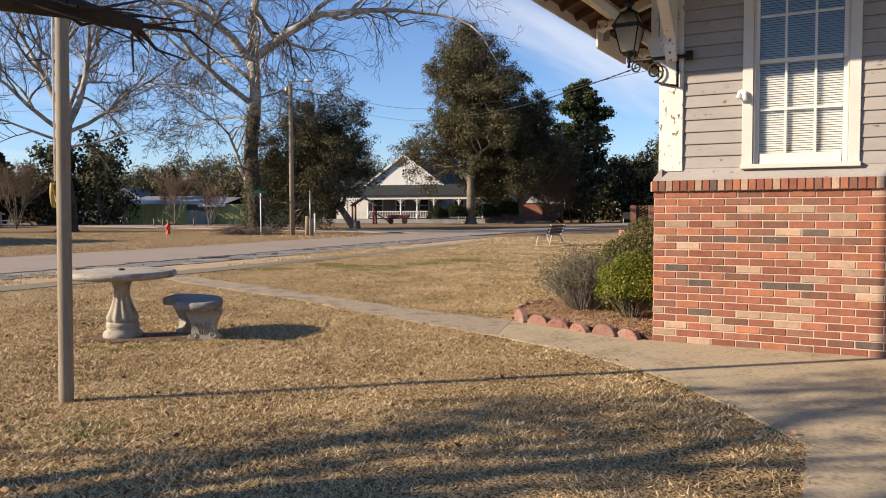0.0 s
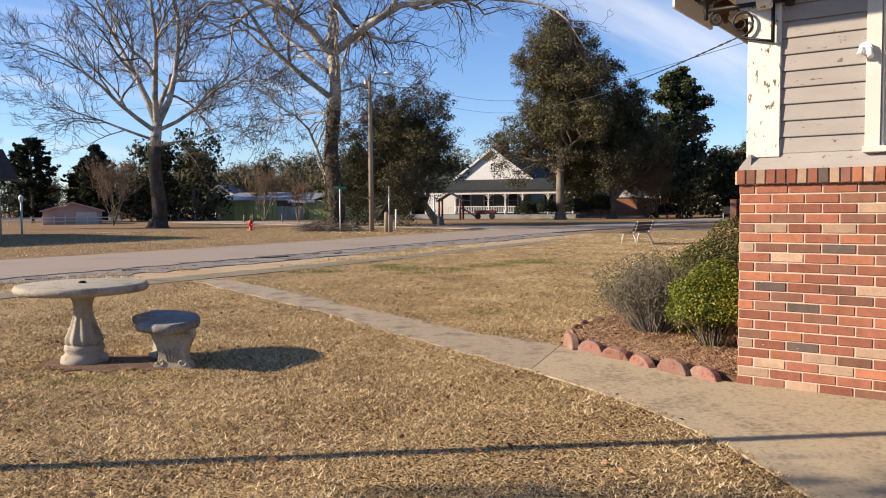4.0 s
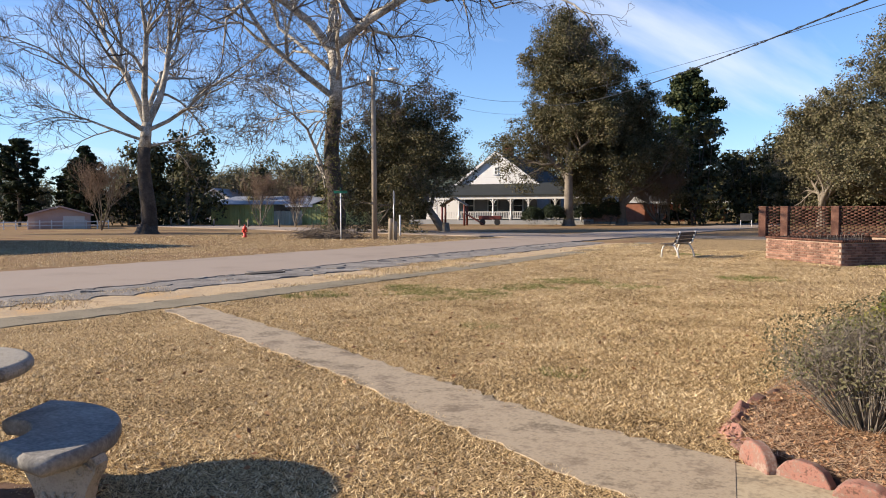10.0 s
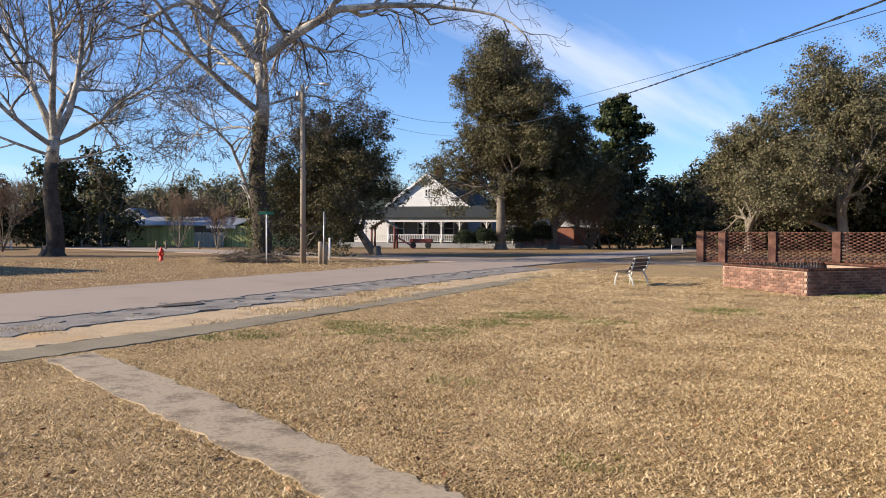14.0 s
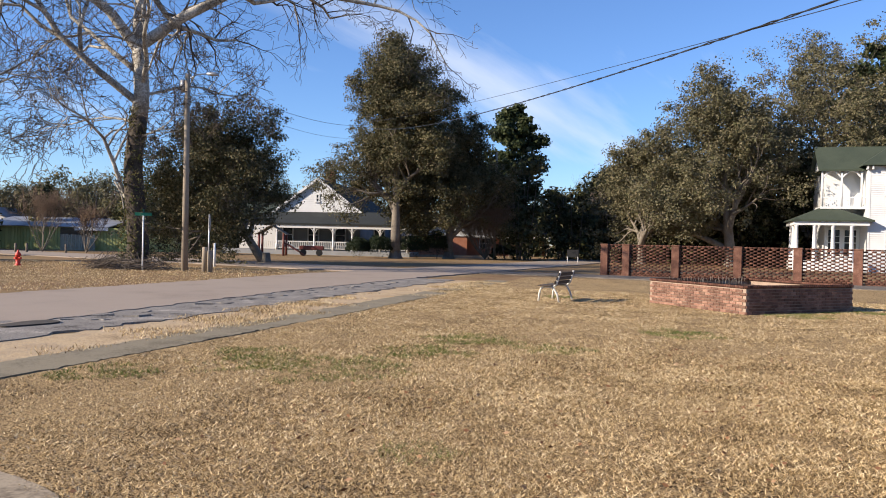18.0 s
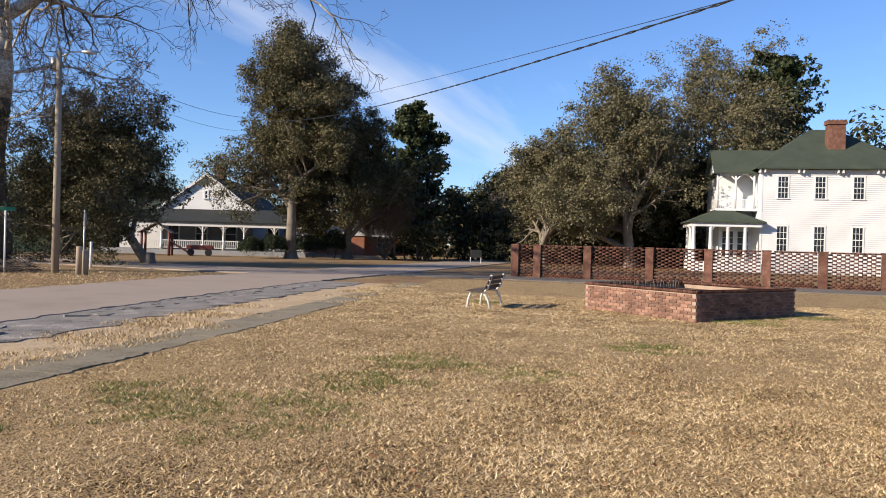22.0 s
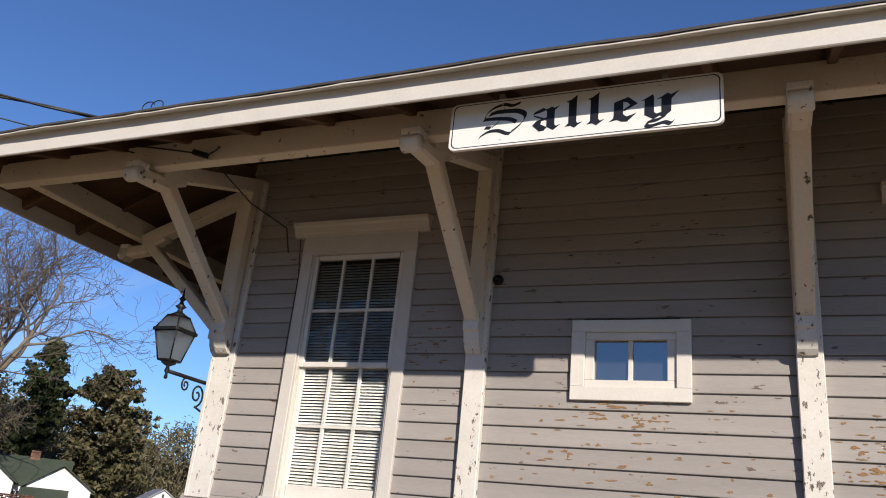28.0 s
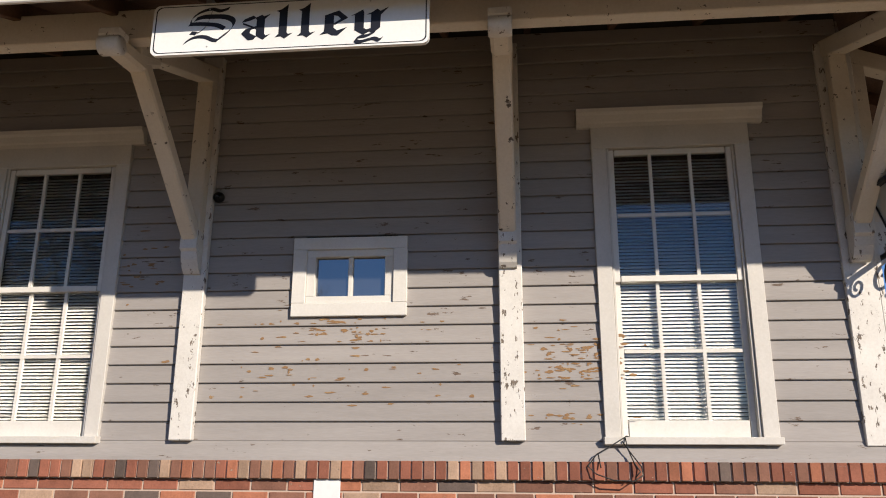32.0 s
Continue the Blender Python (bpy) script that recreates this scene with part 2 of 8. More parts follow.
M_PILLAR = mat("dark_old_brick", [(0.06, 0.033, 0.025), (0.13, 0.062, 0.044), (0.22, 0.125, 0.09)], 3, 40, 0.9, bump=0.5, bdist=0.006, rand=0.2, spec=0.2)
M_OLDMORTAR = mat("dark_mortar", [(0.24, 0.175, 0.125), (0.40, 0.30, 0.23)], 6, 90, 0.95, bump=0.4, bdist=0.003)
M_EDGE = mat("edging_red", [(0.10, 0.055, 0.042), (0.27, 0.125, 0.094), (0.20, 0.115, 0.09), (0.26, 0.19, 0.15)], 6, 60, 0.9, bump=0.5, bdist=0.006, rand=0.2, tight=0.6)
M_SIDING = mat("grey_siding", [(0.265, 0.245, 0.228), (0.335, 0.312, 0.294)], 3, 60, 0.75, bump=0.25, bdist=0.003, rand=0.07, stretch=(1, 0.25, 3), peel=((0.17, 0.12, 0.09), 0.640, 9.5, (1, 0.6, 2.6)))
M_RUST = mat("peeled_board", [(0.36, 0.20, 0.08), (0.24, 0.14, 0.07), (0.42, 0.28, 0.13)], 14, 90, 0.9, bump=0.5, bdist=0.003)
M_TRIM = mat("white_trim", [(0.50, 0.477, 0.432), (0.60, 0.577, 0.532)], 3, 70, 0.6, bump=0.15, bdist=0.002, peel=((0.25, 0.20, 0.15), 0.73, 5, (1, 1, 0.6)))
M_FLAKE = mat("flaking_white", [(0.56, 0.535, 0.49), (0.70, 0.68, 0.63)], 4, 70, 0.7, bump=0.3, bdist=0.003, peel=((0.20, 0.16, 0.125), 0.597, 24, (1, 1, 0.45)))
M_BRACKET = mat("bracket_paint", [(0.58, 0.52, 0.42), (0.69, 0.63, 0.53)], 3, 60, 0.75, bump=0.3, bdist=0.003, peel=((0.13, 0.10, 0.075), 0.635, 13, (1, 1, 1)))
M_SOFFIT = mat("brown_soffit", [(0.07, 0.038, 0.022), (0.15, 0.082, 0.048)], 3, 50, 0.85, bump=0.4, bdist=0.004, rand=0.2)
M_SASH = mat("sash_paint", [(0.58, 0.56, 0.51), (0.68, 0.66, 0.615)], 4, 80, 0.55, bump=0.1, bdist=0.001)
M_BLIND = mat("blind_slat", [(0.44, 0.432, 0.41), (0.51, 0.50, 0.475)], 3, 50, 0.5, bump=0.0)
# Near-black walls and floor put the unlit room's dark into the colour.
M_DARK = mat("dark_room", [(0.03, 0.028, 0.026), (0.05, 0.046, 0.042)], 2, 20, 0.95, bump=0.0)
M_GLASS = glass("window_glass")
M_FROST = glass("lantern_glass", (0.90, 0.86, 0.76), 0.45)
M_IRON = mat("black_iron", [(0.012, 0.012, 0.013), (0.03, 0.03, 0.03)], 8, 80, 0.5, 0.6, bump=0.2, bdist=0.002)
M_SIGNW = mat("sign_white", [(0.68, 0.68, 0.65), (0.76, 0.76, 0.73)], 2, 60, 0.35, bump=0.0)
M_INK = mat("sign_ink", [(0.008, 0.009, 0.014), (0.015, 0.016, 0.022)], 4, 60, 0.4, bump=0.0)
M_SHINGLE = mat("dark_shingle", [(0.035, 0.033, 0.032), (0.07, 0.065, 0.06)], 3, 60, 0.95, bump=0.6, bdist=0.006)
M_GREENROOF = mat("green_shingle", [(0.028, 0.040, 0.028), (0.054, 0.069, 0.047)], 0.8, 20, 0.95, bump=0.6, bdist=0.01)
M_DARKROOF = mat("slate_shingle", [(0.010, 0.013, 0.013), (0.024, 0.029, 0.027)], 0.8, 20, 0.95, bump=0.5, bdist=0.01)
M_TINROOF = mat("rust_tin", [(0.20, 0.075, 0.04), (0.30, 0.13, 0.075), (0.24, 0.15, 0.11)], 0.7, 12, 0.6, 0.3, bump=0.3, bdist=0.006, stretch=(1, 1, 1))
M_GREYTIN = mat("grey_tin", [(0.22, 0.23, 0.24), (0.38, 0.39, 0.41)], 0.5, 10, 0.5, 0.5, bump=0.2, bdist=0.006)
M_WHITE = mat("house_white", [(0.60, 0.605, 0.60), (0.68, 0.685, 0.68)], 0.7, 20, 0.65, bump=0.15, bdist=0.004, rand=0.03)
# House white a step darker, with porch shade put into the colour.
M_SHADEGREY = mat("shade_grey_paint", [(0.50, 0.50, 0.49), (0.60, 0.60, 0.58)], 0.7, 20, 0.7, bump=0.1)
# Darker again: the shade under the porch roof is in this colour.
M_PORCHSHADE = mat("porch_shade", [(0.20, 0.205, 0.21), (0.28, 0.285, 0.29)], 0.7, 20, 0.75, bump=0.1)
M_BLACKWIN = mat("dark_glazing", [(0.012, 0.013, 0.016), (0.025, 0.027, 0.03)], 2, 20, 0.12, bump=0.0, spec=0.6)
M_SKYPANE = mat("mirroring_pane", [(0.03, 0.032, 0.036), (0.045, 0.047, 0.05)], 2, 20, 0.02, bump=0.0, spec=1.0)
M_SKYPANE.node_tree.nodes["Principled BSDF"].inputs["IOR"].default_value = 2.0
M_GREENMETAL = mat("olive_siding", [(0.34, 0.35, 0.11), (0.45, 0.46, 0.18)], 0.6, 15, 0.6, bump=0.2, bdist=0.004, rand=0.1)
M_FENCE = mat("fence_board", [(0.30, 0.28, 0.22), (0.40, 0.37, 0.28)], 1.5, 20, 0.85, rand=0.15)
M_TAN = mat("tan_wall", [(0.30, 0.225, 0.155), (0.37, 0.285, 0.20)], 0.8, 30, 0.85)
M_REDBRICKFAR = mat("ranch_brick", [(0.34, 0.13, 0.07), (0.45, 0.20, 0.12)], 2, 30, 0.9)
M_PINK = mat("pink_shed", [(0.40, 0.29, 0.26), (0.49, 0.37, 0.335)], 0.8, 20, 0.8)
M_POLE = mat("weathered_pole", [(0.17, 0.135, 0.10), (0.30, 0.25, 0.19), (0.24, 0.20, 0.15)], 3, 60, 0.9, bump=0.5, bdist=0.006, stretch=(1, 1, 0.08))
M_FLAG = mat("silver_wood_pole", [(0.13, 0.10, 0.065), (0.30, 0.25, 0.185), (0.20, 0.16, 0.11)], 3, 60, 0.9, bump=0.5, bdist=0.005, stretch=(1, 1, 0.08))
M_SYCTRUNK = mat("dark_scaly_bark", [(0.022, 0.017, 0.013), (0.060, 0.047, 0.036), (0.125, 0.101, 0.078)], 2.2, 16, 0.95, bump=0.8, bdist=0.03)
M_SYCBARK = mat("sycamore_bark", [(0.11, 0.093, 0.073), (0.32, 0.29, 0.24), (0.62, 0.585, 0.51)], 1.3, 12, 0.9, bump=0.5, bdist=0.02, tight=0.7)
M_BARK = mat("grey_bark", [(0.09, 0.07, 0.055), (0.17, 0.145, 0.115), (0.25, 0.22, 0.18)], 1.6, 20, 0.95, bump=0.7, bdist=0.02)
M_TWIG = mat("twig_bark", [(0.09, 0.070, 0.054), (0.16, 0.132, 0.106)], 2, 20, 0.95, bump=0.0)
M_DARKTWIG = mat("grey_brown_twig", [(0.060, 0.047, 0.037), (0.115, 0.093, 0.074)], 2, 20, 0.95, bump=0.0)
M_GREYTWIG = mat("grey_twig", [(0.17, 0.145, 0.12), (0.27, 0.24, 0.20)], 2, 20, 0.95, bump=0.0)
M_BROWNTWIG = mat("red_twig", [(0.11, 0.073, 0.050), (0.18, 0.125, 0.088)], 2, 20, 0.95, bump=0.0)
M_OAKLEAF = leaf_mat("oak_leaf", [(0.033, 0.035, 0.016), (0.072, 0.071, 0.032), (0.130, 0.115, 0.058), (0.20, 0.16, 0.095)], 0.6, 0.18)
M_WOODDARK = leaf_mat("dark_evergreen", [(0.016, 0.020, 0.008), (0.042, 0.047, 0.018), (0.080, 0.078, 0.033), (0.12, 0.105, 0.055)], 0.6, 0.12)
M_PINELEAF = leaf_mat("pine_needle", [(0.022, 0.034, 0.014), (0.050, 0.066, 0.026), (0.095, 0.105, 0.044)])
M_CEDAR = leaf_mat("cedar_leaf", [(0.014, 0.022, 0.010), (0.030, 0.042, 0.018)])
M_WOODLEAF = leaf_mat("winter_wood", [(0.055, 0.053, 0.028), (0.115, 0.108, 0.056), (0.195, 0.165, 0.10), (0.105, 0.112, 0.046)], 0.6, 0.18)
M_BOX = leaf_mat("box_leaf", [(0.035, 0.043, 0.015), (0.075, 0.088, 0.027), (0.14, 0.135, 0.045), (0.20, 0.155, 0.075)], 0.45)
M_BOXDARK = leaf_mat("boxwood_leaf", [(0.022, 0.028, 0.009), (0.055, 0.064, 0.018), (0.105, 0.105, 0.032), (0.17, 0.14, 0.06)], 0.45, 0.15)
M_YELLOW = leaf_mat("yellow_green_leaf", [(0.035, 0.065, 0.012), (0.085, 0.13, 0.02), (0.19, 0.20, 0.03), (0.36, 0.30, 0.05)], 0.4)
M_GREYLEAF = leaf_mat("grey_green_leaf", [(0.055, 0.055, 0.028), (0.12, 0.115, 0.06), (0.19, 0.17, 0.10)], 0.6)
M_MULCH = leaf_mat("leaf_litter", [(0.10, 0.045, 0.025), (0.20, 0.10, 0.055), (0.34, 0.20, 0.11), (0.42, 0.30, 0.19)], 0.9, 0.0)
M_SOIL = mat("bed_soil", [(0.07, 0.037, 0.024), (0.17, 0.10, 0.062)], 5, 40, 0.95, bump=0.7, bdist=0.02)
M_RED = mat("hydrant_red", [(0.55, 0.035, 0.02), (0.65, 0.06, 0.035)], 3, 40, 0.45)
M_GREENBIN = mat("bin_green", [(0.006, 0.028, 0.02), (0.011, 0.040, 0.029)], 2, 40, 0.5, bump=0.1)
M_SIGNGREEN = mat("street_green", [(0.01, 0.16, 0.09), (0.015, 0.19, 0.11)], 2, 40, 0.45, bump=0.0)
M_GALV = mat("galvanised", [(0.38, 0.38, 0.38), (0.50, 0.50, 0.49)], 4, 60, 0.45, 0.7, bump=0.1)
M_GREYBOX = mat("meter_grey", [(0.42, 0.43, 0.41), (0.50, 0.51, 0.49)], 4, 60, 0.5)
M_CABLE = mat("black_cable", [(0.012, 0.012, 0.012), (0.025, 0.025, 0.025)], 4, 60, 0.5, bump=0.0)
M_SLATDARK = mat("bench_slat", [(0.05, 0.038, 0.03), (0.11, 0.085, 0.065)], 3, 50, 0.85, rand=0.15)
M_BENCHIRON = mat("bench_concrete", [(0.55, 0.53, 0.48), (0.66, 0.64, 0.58)], 4, 50, 0.85)
M_ROPE = mat("yellow_rope", [(0.45, 0.33, 0.10), (0.55, 0.42, 0.16)], 20, 90, 0.9)
M_PLASTIC = mat("play_plastic", [(0.09, 0.022, 0.018), (0.13, 0.032, 0.026)], 3, 30, 0.5)
M_WHITEPLASTIC = mat("white_plastic", [(0.70, 0.70, 0.68), (0.78, 0.78, 0.76)], 3, 30, 0.45, bump=0.0)


# ---- building helpers ----
def box(bm, lo, hi, m=None, bev=0.0):
    vs = [Vector((x, y, z)) for x in (lo[0], hi[0]) for y in (lo[1], hi[1]) for z in (lo[2], hi[2])]
    v = [bm.verts.new(m @ p if m else p) for p in vs]
    fs = [bm.faces.new([v[i] for i in f]) for f in ((0, 1, 3, 2), (4, 6, 7, 5), (0, 4, 5, 1), (2, 3, 7, 6), (0, 2, 6, 4), (1, 5, 7, 3))]
    if bev:
        es = {e for f in fs for e in f.edges}
        bmesh.ops.bevel(bm, geom=list(es), offset=bev, segments=1, affect="EDGES", profile=0.5)
    return bm


def tube(bm, pts, radii, n=8, cap=True):
    """A round bar through points, with a radius at each."""
    pts = [Vector(p) for p in pts]
    rings = []
    for i, p in enumerate(pts):
        d = (pts[min(i + 1, len(pts) - 1)] - pts[max(i - 1, 0)]).normalized()
        a = d.orthogonal().normalized() if i == 0 else (a - d * a.dot(d)).normalized()
        b = d.cross(a)
        r = radii[i] if hasattr(radii, "__len__") else radii
        rings.append([bm.verts.new(p + (a * math.cos(2 * math.pi * k / n) + b * math.sin(2 * math.pi * k / n)) * r) for k in range(n)])
    for u, w in zip(rings, rings[1:]):
        for k in range(n):
            bm.faces.new((u[k], u[(k + 1) % n], w[(k + 1) % n], w[k])).smooth = True
    if cap:
        bm.faces.new(rings[0][::-1])
        bm.faces.new(rings[-1])
    return bm


def beam(bm, p0, p1, w, h, up=(0, 0, 1), bev=0.006):
    """A squared timber from p0 to p1."""
    p0, p1 = Vector(p0), Vector(p1)
    d = (p1 - p0)
    ln = d.length
    d.normalize()
    u = Vector(up)
    s = d.cross(u).normalized()
    u = s.cross(d)
    m = Matrix((( s.x, d.x, u.x, p0.x), (s.y, d.y, u.y, p0.y), (s.z, d.z, u.z, p0.z), (0, 0, 0, 1)))
    return box(bm, (-w / 2, 0, -h / 2), (w / 2, ln, h / 2), m, bev)


def lathe(bm, prof, n=32, m=None, flute=None):
    """Turns a profile of (radius, height) round z."""
    rings = []
    for r, z in prof:
        ring = []
        for k in range(n):
            a = 2 * math.pi * k / n
            rr = r * (1 + (flute(z, a) if flute else 0))
            p = Vector((rr * math.cos(a), rr * math.sin(a), z))
            ring.append(bm.verts.new(m @ p if m else p))
        rings.append(ring)
    for u, w in zip(rings, rings[1:]):
        for k in range(n):
            bm.faces.new((u[k], u[(k + 1) % n], w[(k + 1) % n], w[k])).smooth = True
    bm.faces.new(rings[0][::-1])
    bm.faces.new(rings[-1])
    return bm


def prism(bm, poly, z0, z1, m=None):
    """A flat outline given thickness along its local z."""
    lo = [bm.verts.new((m or Matrix()) @ Vector((x, y, z0))) for x, y in poly]
    hi = [bm.verts.new((m or Matrix()) @ Vector((x, y, z1))) for x, y in poly]
    k = len(poly)
    bm.faces.new(lo[::-1])
    bm.faces.new(hi)
    for i in range(k):
        bm.faces.new((lo[i], lo[(i + 1) % k], hi[(i + 1) % k], hi[i]))
    return bm


def mesh_of(name, bm, material, smooth=False):
    me = bpy.data.meshes.new(name)
    bmesh.ops.recalc_face_normals(bm, faces=bm.faces[:])
    bm.to_mesh(me)
    bm.free()
    me.materials.append(material)
    return me


def part(name, bm, material, parent=None, label="", m=None):
    ob = new(name, mesh_of(name, bm, material))
    ob.parent = parent
    if m is not None:
        ob.matrix_basis = m
    return tagged(ob, label)


def piece(name, me, parent, m):
    ob = new(name, me)
    ob.parent = parent
    ob.matrix_basis = m
    return ob


def thing(name, label, category, m=None, group="", kind=""):
    ob = new(name)
    ob.empty_display_size = 0.2
    if m is not None:
        ob.matrix_basis = m
    return tagged(ob, label, category, group, kind)


def arrays(name, verts, faces, material, parent=None, smooth=False):
    """A mesh from numpy arrays of vertices and equal-sized faces."""
    me = bpy.data.meshes.new(name)
    nv, nf, k = len(verts), len(faces), faces.shape[1]
    me.vertices.add(nv)
    me.vertices.foreach_set("co", np.ascontiguousarray(verts, dtype=np.float32).ravel())
    me.loops.add(nf * k)
    me.loops.foreach_set("vertex_index", np.ascontiguousarray(faces, dtype=np.int32).ravel())
    me.polygons.add(nf)
    me.polygons.foreach_set("loop_start", np.arange(0, nf * k, k, dtype=np.int32))
    if smooth:
        me.polygons.foreach_set("use_smooth", np.ones(nf, dtype=bool))
    me.update(calc_edges=True)
    me.materials.append(material)
    ob = new(name, me)
    ob.parent = parent
    return ob


def ground_z(x, y):
    """The lawn is level; the land falls a little across the road."""
    return -0.004 * np.clip(-12.0 - x, 0, 15)


def gz(x, y):
    return float(ground_z(np.float64(x), np.float64(y)))


# ---- ground ----
def axis(lo, hi, near_lo, near_hi, step, far):
    a = list(np.arange(near_lo, near_hi, step))
    b, s = near_lo, step
    while b > lo:
        s = min(s * 1.35, far)
        b -= s
        a.insert(0, b)
    b, s = near_hi, step
    while b < hi:
        a.append(b)
        s = min(s * 1.35, far)
        b += s
    return np.array(a)


def walk_edge(y):
    """The lawn's border along the sidewalk."""
    return np.interp(y, (-26, 6, 10, 14, 18, 22, 31, 36), (-11.3, -11.4, -11.65, -12.05, -12.35, -12.75, -13.6, -14.1))


def sheet(name, xs, ys, material, lift, rough=0.0, edge=None):
    gx, gy = np.meshgrid(xs, ys, indexing="ij")
    if edge is not None:
        gx = edge(gy) * (1 - gx) + 16.0 * gx
    z = ground_z(gx, gy) + lift
    if rough:
        z = z + rough * (np.sin(gx * 1.7 + np.sin(gy * 0.9)) * np.cos(gy * 1.3) + 0.5 * np.sin(gx * 4.1) * np.sin(gy * 3.7))
    v = np.stack([gx, gy, z], -1).reshape(-1, 3)
    i = np.arange(len(xs) * len(ys)).reshape(len(xs), len(ys))
    f = np.stack([i[:-1, :-1], i[1:, :-1], i[1:, 1:], i[:-1, 1:]], -1).reshape(-1, 4)
    return arrays(name, v, f, material, smooth=True)


ground = tagged(sheet("ground", axis(-900, 900, -60, 40, 1.0, 60), axis(-700, 1200, -30, 80, 1.0, 60), M_FIELD, -0.02), "dry winter grass field reaching to the far tree line", "ground", kind="structure")
lawn = tagged(sheet("lawn", np.linspace(0, 1, 90), np.arange(-24, 36.01, 0.35), M_LAWN, 0.0, 0.006, walk_edge), "closely mown dormant tan lawn with green weed patches", "lawn", kind="structure")


def ribbon(name, left, right, material, lift, thick, label, category, step=1.5, jag=0.0, seed=1):
    """A strip of paving between two edge lines, laid on the ground with a thickness of its own."""
    rnd = random.Random(seed)
    bm = bmesh.new()

    def resample(line):
        out = []
        for (x0, y0), (x1, y1) in zip(line, line[1:]):
            k = max(1, int(math.hypot(x1 - x0, y1 - y0) / step))
            out += [(x0 + (x1 - x0) * i / k, y0 + (y1 - y0) * i / k) for i in range(k)]
        return out + [line[-1]]
    a, b = resample(left), resample(right)
    k = min(len(a), len(b))
    a = [a[round(i * (len(a) - 1) / (k - 1))] for i in range(k)]
    b = [b[round(i * (len(b) - 1) / (k - 1))] for i in range(k)]
    rows = []
    for (x0, y0), (x1, y1) in zip(a, b):
        j0, j1 = rnd.uniform(-jag, jag), rnd.uniform(-jag, jag)
        x0, x1 = x0 + j0, x1 + j1
        row = []
        for f in (0, 0.25, 0.5, 0.75, 1):
            x, y = x0 + (x1 - x0) * f, y0 + (y1 - y0) * f
            row.append(bm.verts.new((x, y, gz(x, y) + lift)))
        row.insert(0, bm.verts.new((x0, y0, gz(x0, y0) + lift - thick)))
        row.append(bm.verts.new((x1, y1, gz(x1, y1) + lift - thick)))
        rows.append(row)
    for u, w in zip(rows, rows[1:]):
        for i in range(len(u) - 1):
            bm.faces.new((u[i], u[i + 1], w[i + 1], w[i]))
    return tagged(part(name, bm, material), label, category, kind="structure")


ribbon("road", [(-15.0, -120), (-15.1, 2), (-15.6, 9), (-16.3, 14), (-16.9, 20), (-17.6, 31), (-16, 140)], [(-21.2, -120), (-21.3, 2), (-21.7, 9), (-22.0, 14), (-22.4, 20), (-23.3, 31), (-22, 140)], M_ASPHALT, 0.034, 0.10, "worn grey-brown asphalt street with ragged broken edges", "road", 0.30, 0.12, 3)
ribbon("cross_road", [(-19.5, 34.5), (-80, 46)], [(-19.5, 40.7), (-80, 53.5)], M_ASPHALT, 0.030, 0.10, "worn asphalt side street joining at the corner", "road", 0.8, 0.12, 4)
ribbon("lane", [(-17.6, 38.0), (-12, 37.4), (12, 33.6), (40, 26)], [(-17.6, 41.4), (-12, 40.9), (12, 37.6), (40, 31)], M_OLDASPHALT, 0.03, 0.1, "old asphalt lane along the brick garden wall", "lane", 0.8, 0.12, 5)
ribbon("driveway", [(9.5, 34.6), (15, 22), (18, 6)], [(16.5, 32.8), (21, 22), (24, 6)], M_OLDASPHALT, 0.034, 0.1, "pale worn concrete driveway apron", "driveway", 0.8, 0.1, 6)
ribbon("gravel_shoulder", [(-13.7, -30), (-13.8, 6), (-14.4, 14), (-15.6, 30)], [(-15.3, -30), (-15.4, 4), (-16.5, 14), (-17.8, 30)], M_SHOULDER, 0.018, 0.06, "crumbled gravelly asphalt shoulder", "shoulder", 0.3, 0.26, 7)
ribbon("sandy_verge", [(-12.1, -30), (-12.2, 6), (-12.8, 14), (-13.9, 30)], [(-13.9, -30), (-14.0, 6), (-14.6, 14), (-15.8, 30)], M_SAND, 0.001, 0.05, "bare sandy verge with orange clay patches", "verge", 0.35, 0.3, 8)


def paving(name, edges_a, edges_b, material, label, lift, joint, seed, jag=(0.0, 0.045)):
    """A concrete walk cast in separate slabs with joints between them."""
    rnd = random.Random(seed)
    root = tagged(thing(name, label, "walkway"), kind="structure")

    def at(line, s):
        t = s * (len(line) - 1)
        i = min(int(t), len(line) - 2)
        f = t - i
        return line[i][0] * (1 - f) + line[i + 1][0] * f, line[i][1] * (1 - f) + line[i + 1][1] * f
    total = sum(math.dist(p, q) for p, q in zip(edges_a, edges_a[1:]))
    n = max(1, round(total / joint))
    for i in range(n):
        bm = bmesh.new()
        s0, s1 = i / n + 0.004 / joint / n, (i + 1) / n - 0.004 / joint / n
        dz = rnd.uniform(-0.003, 0.003)
        top, low = [], []
        m = 22
        for j in range(m + 1):
            s = s0 + (s1 - s0) * j / m
            for line, jj in ((edges_a, rnd.uniform(-1, 1)), (edges_b, rnd.uniform(-1, 1))):
                x, y = at(line, s)
                x, y = x + jj * jag[0], y + jj * jag[1]
                z = gz(x, y) + lift + dz
                top.append(bm.verts.new((x, y, z)))
                low.append(bm.verts.new((x, y, z - 0.09)))
        for j in range(m):
            a, b, c, d = 2 * j, 2 * j + 1, 2 * j + 3, 2 * j + 2
            bm.faces.new((top[a], top[b], top[c], top[d]))
            bm.faces.new((top[a], top[d], low[d], low[a]))
            bm.faces.new((top[b], low[b], low[c], top[c]))
        bm.faces.new((top[0], low[0], low[1], top[1]))
        bm.faces.new((top[-2], top[-1], low[-1], low[-2]))
        part("slab", bm, material, root)
    return root


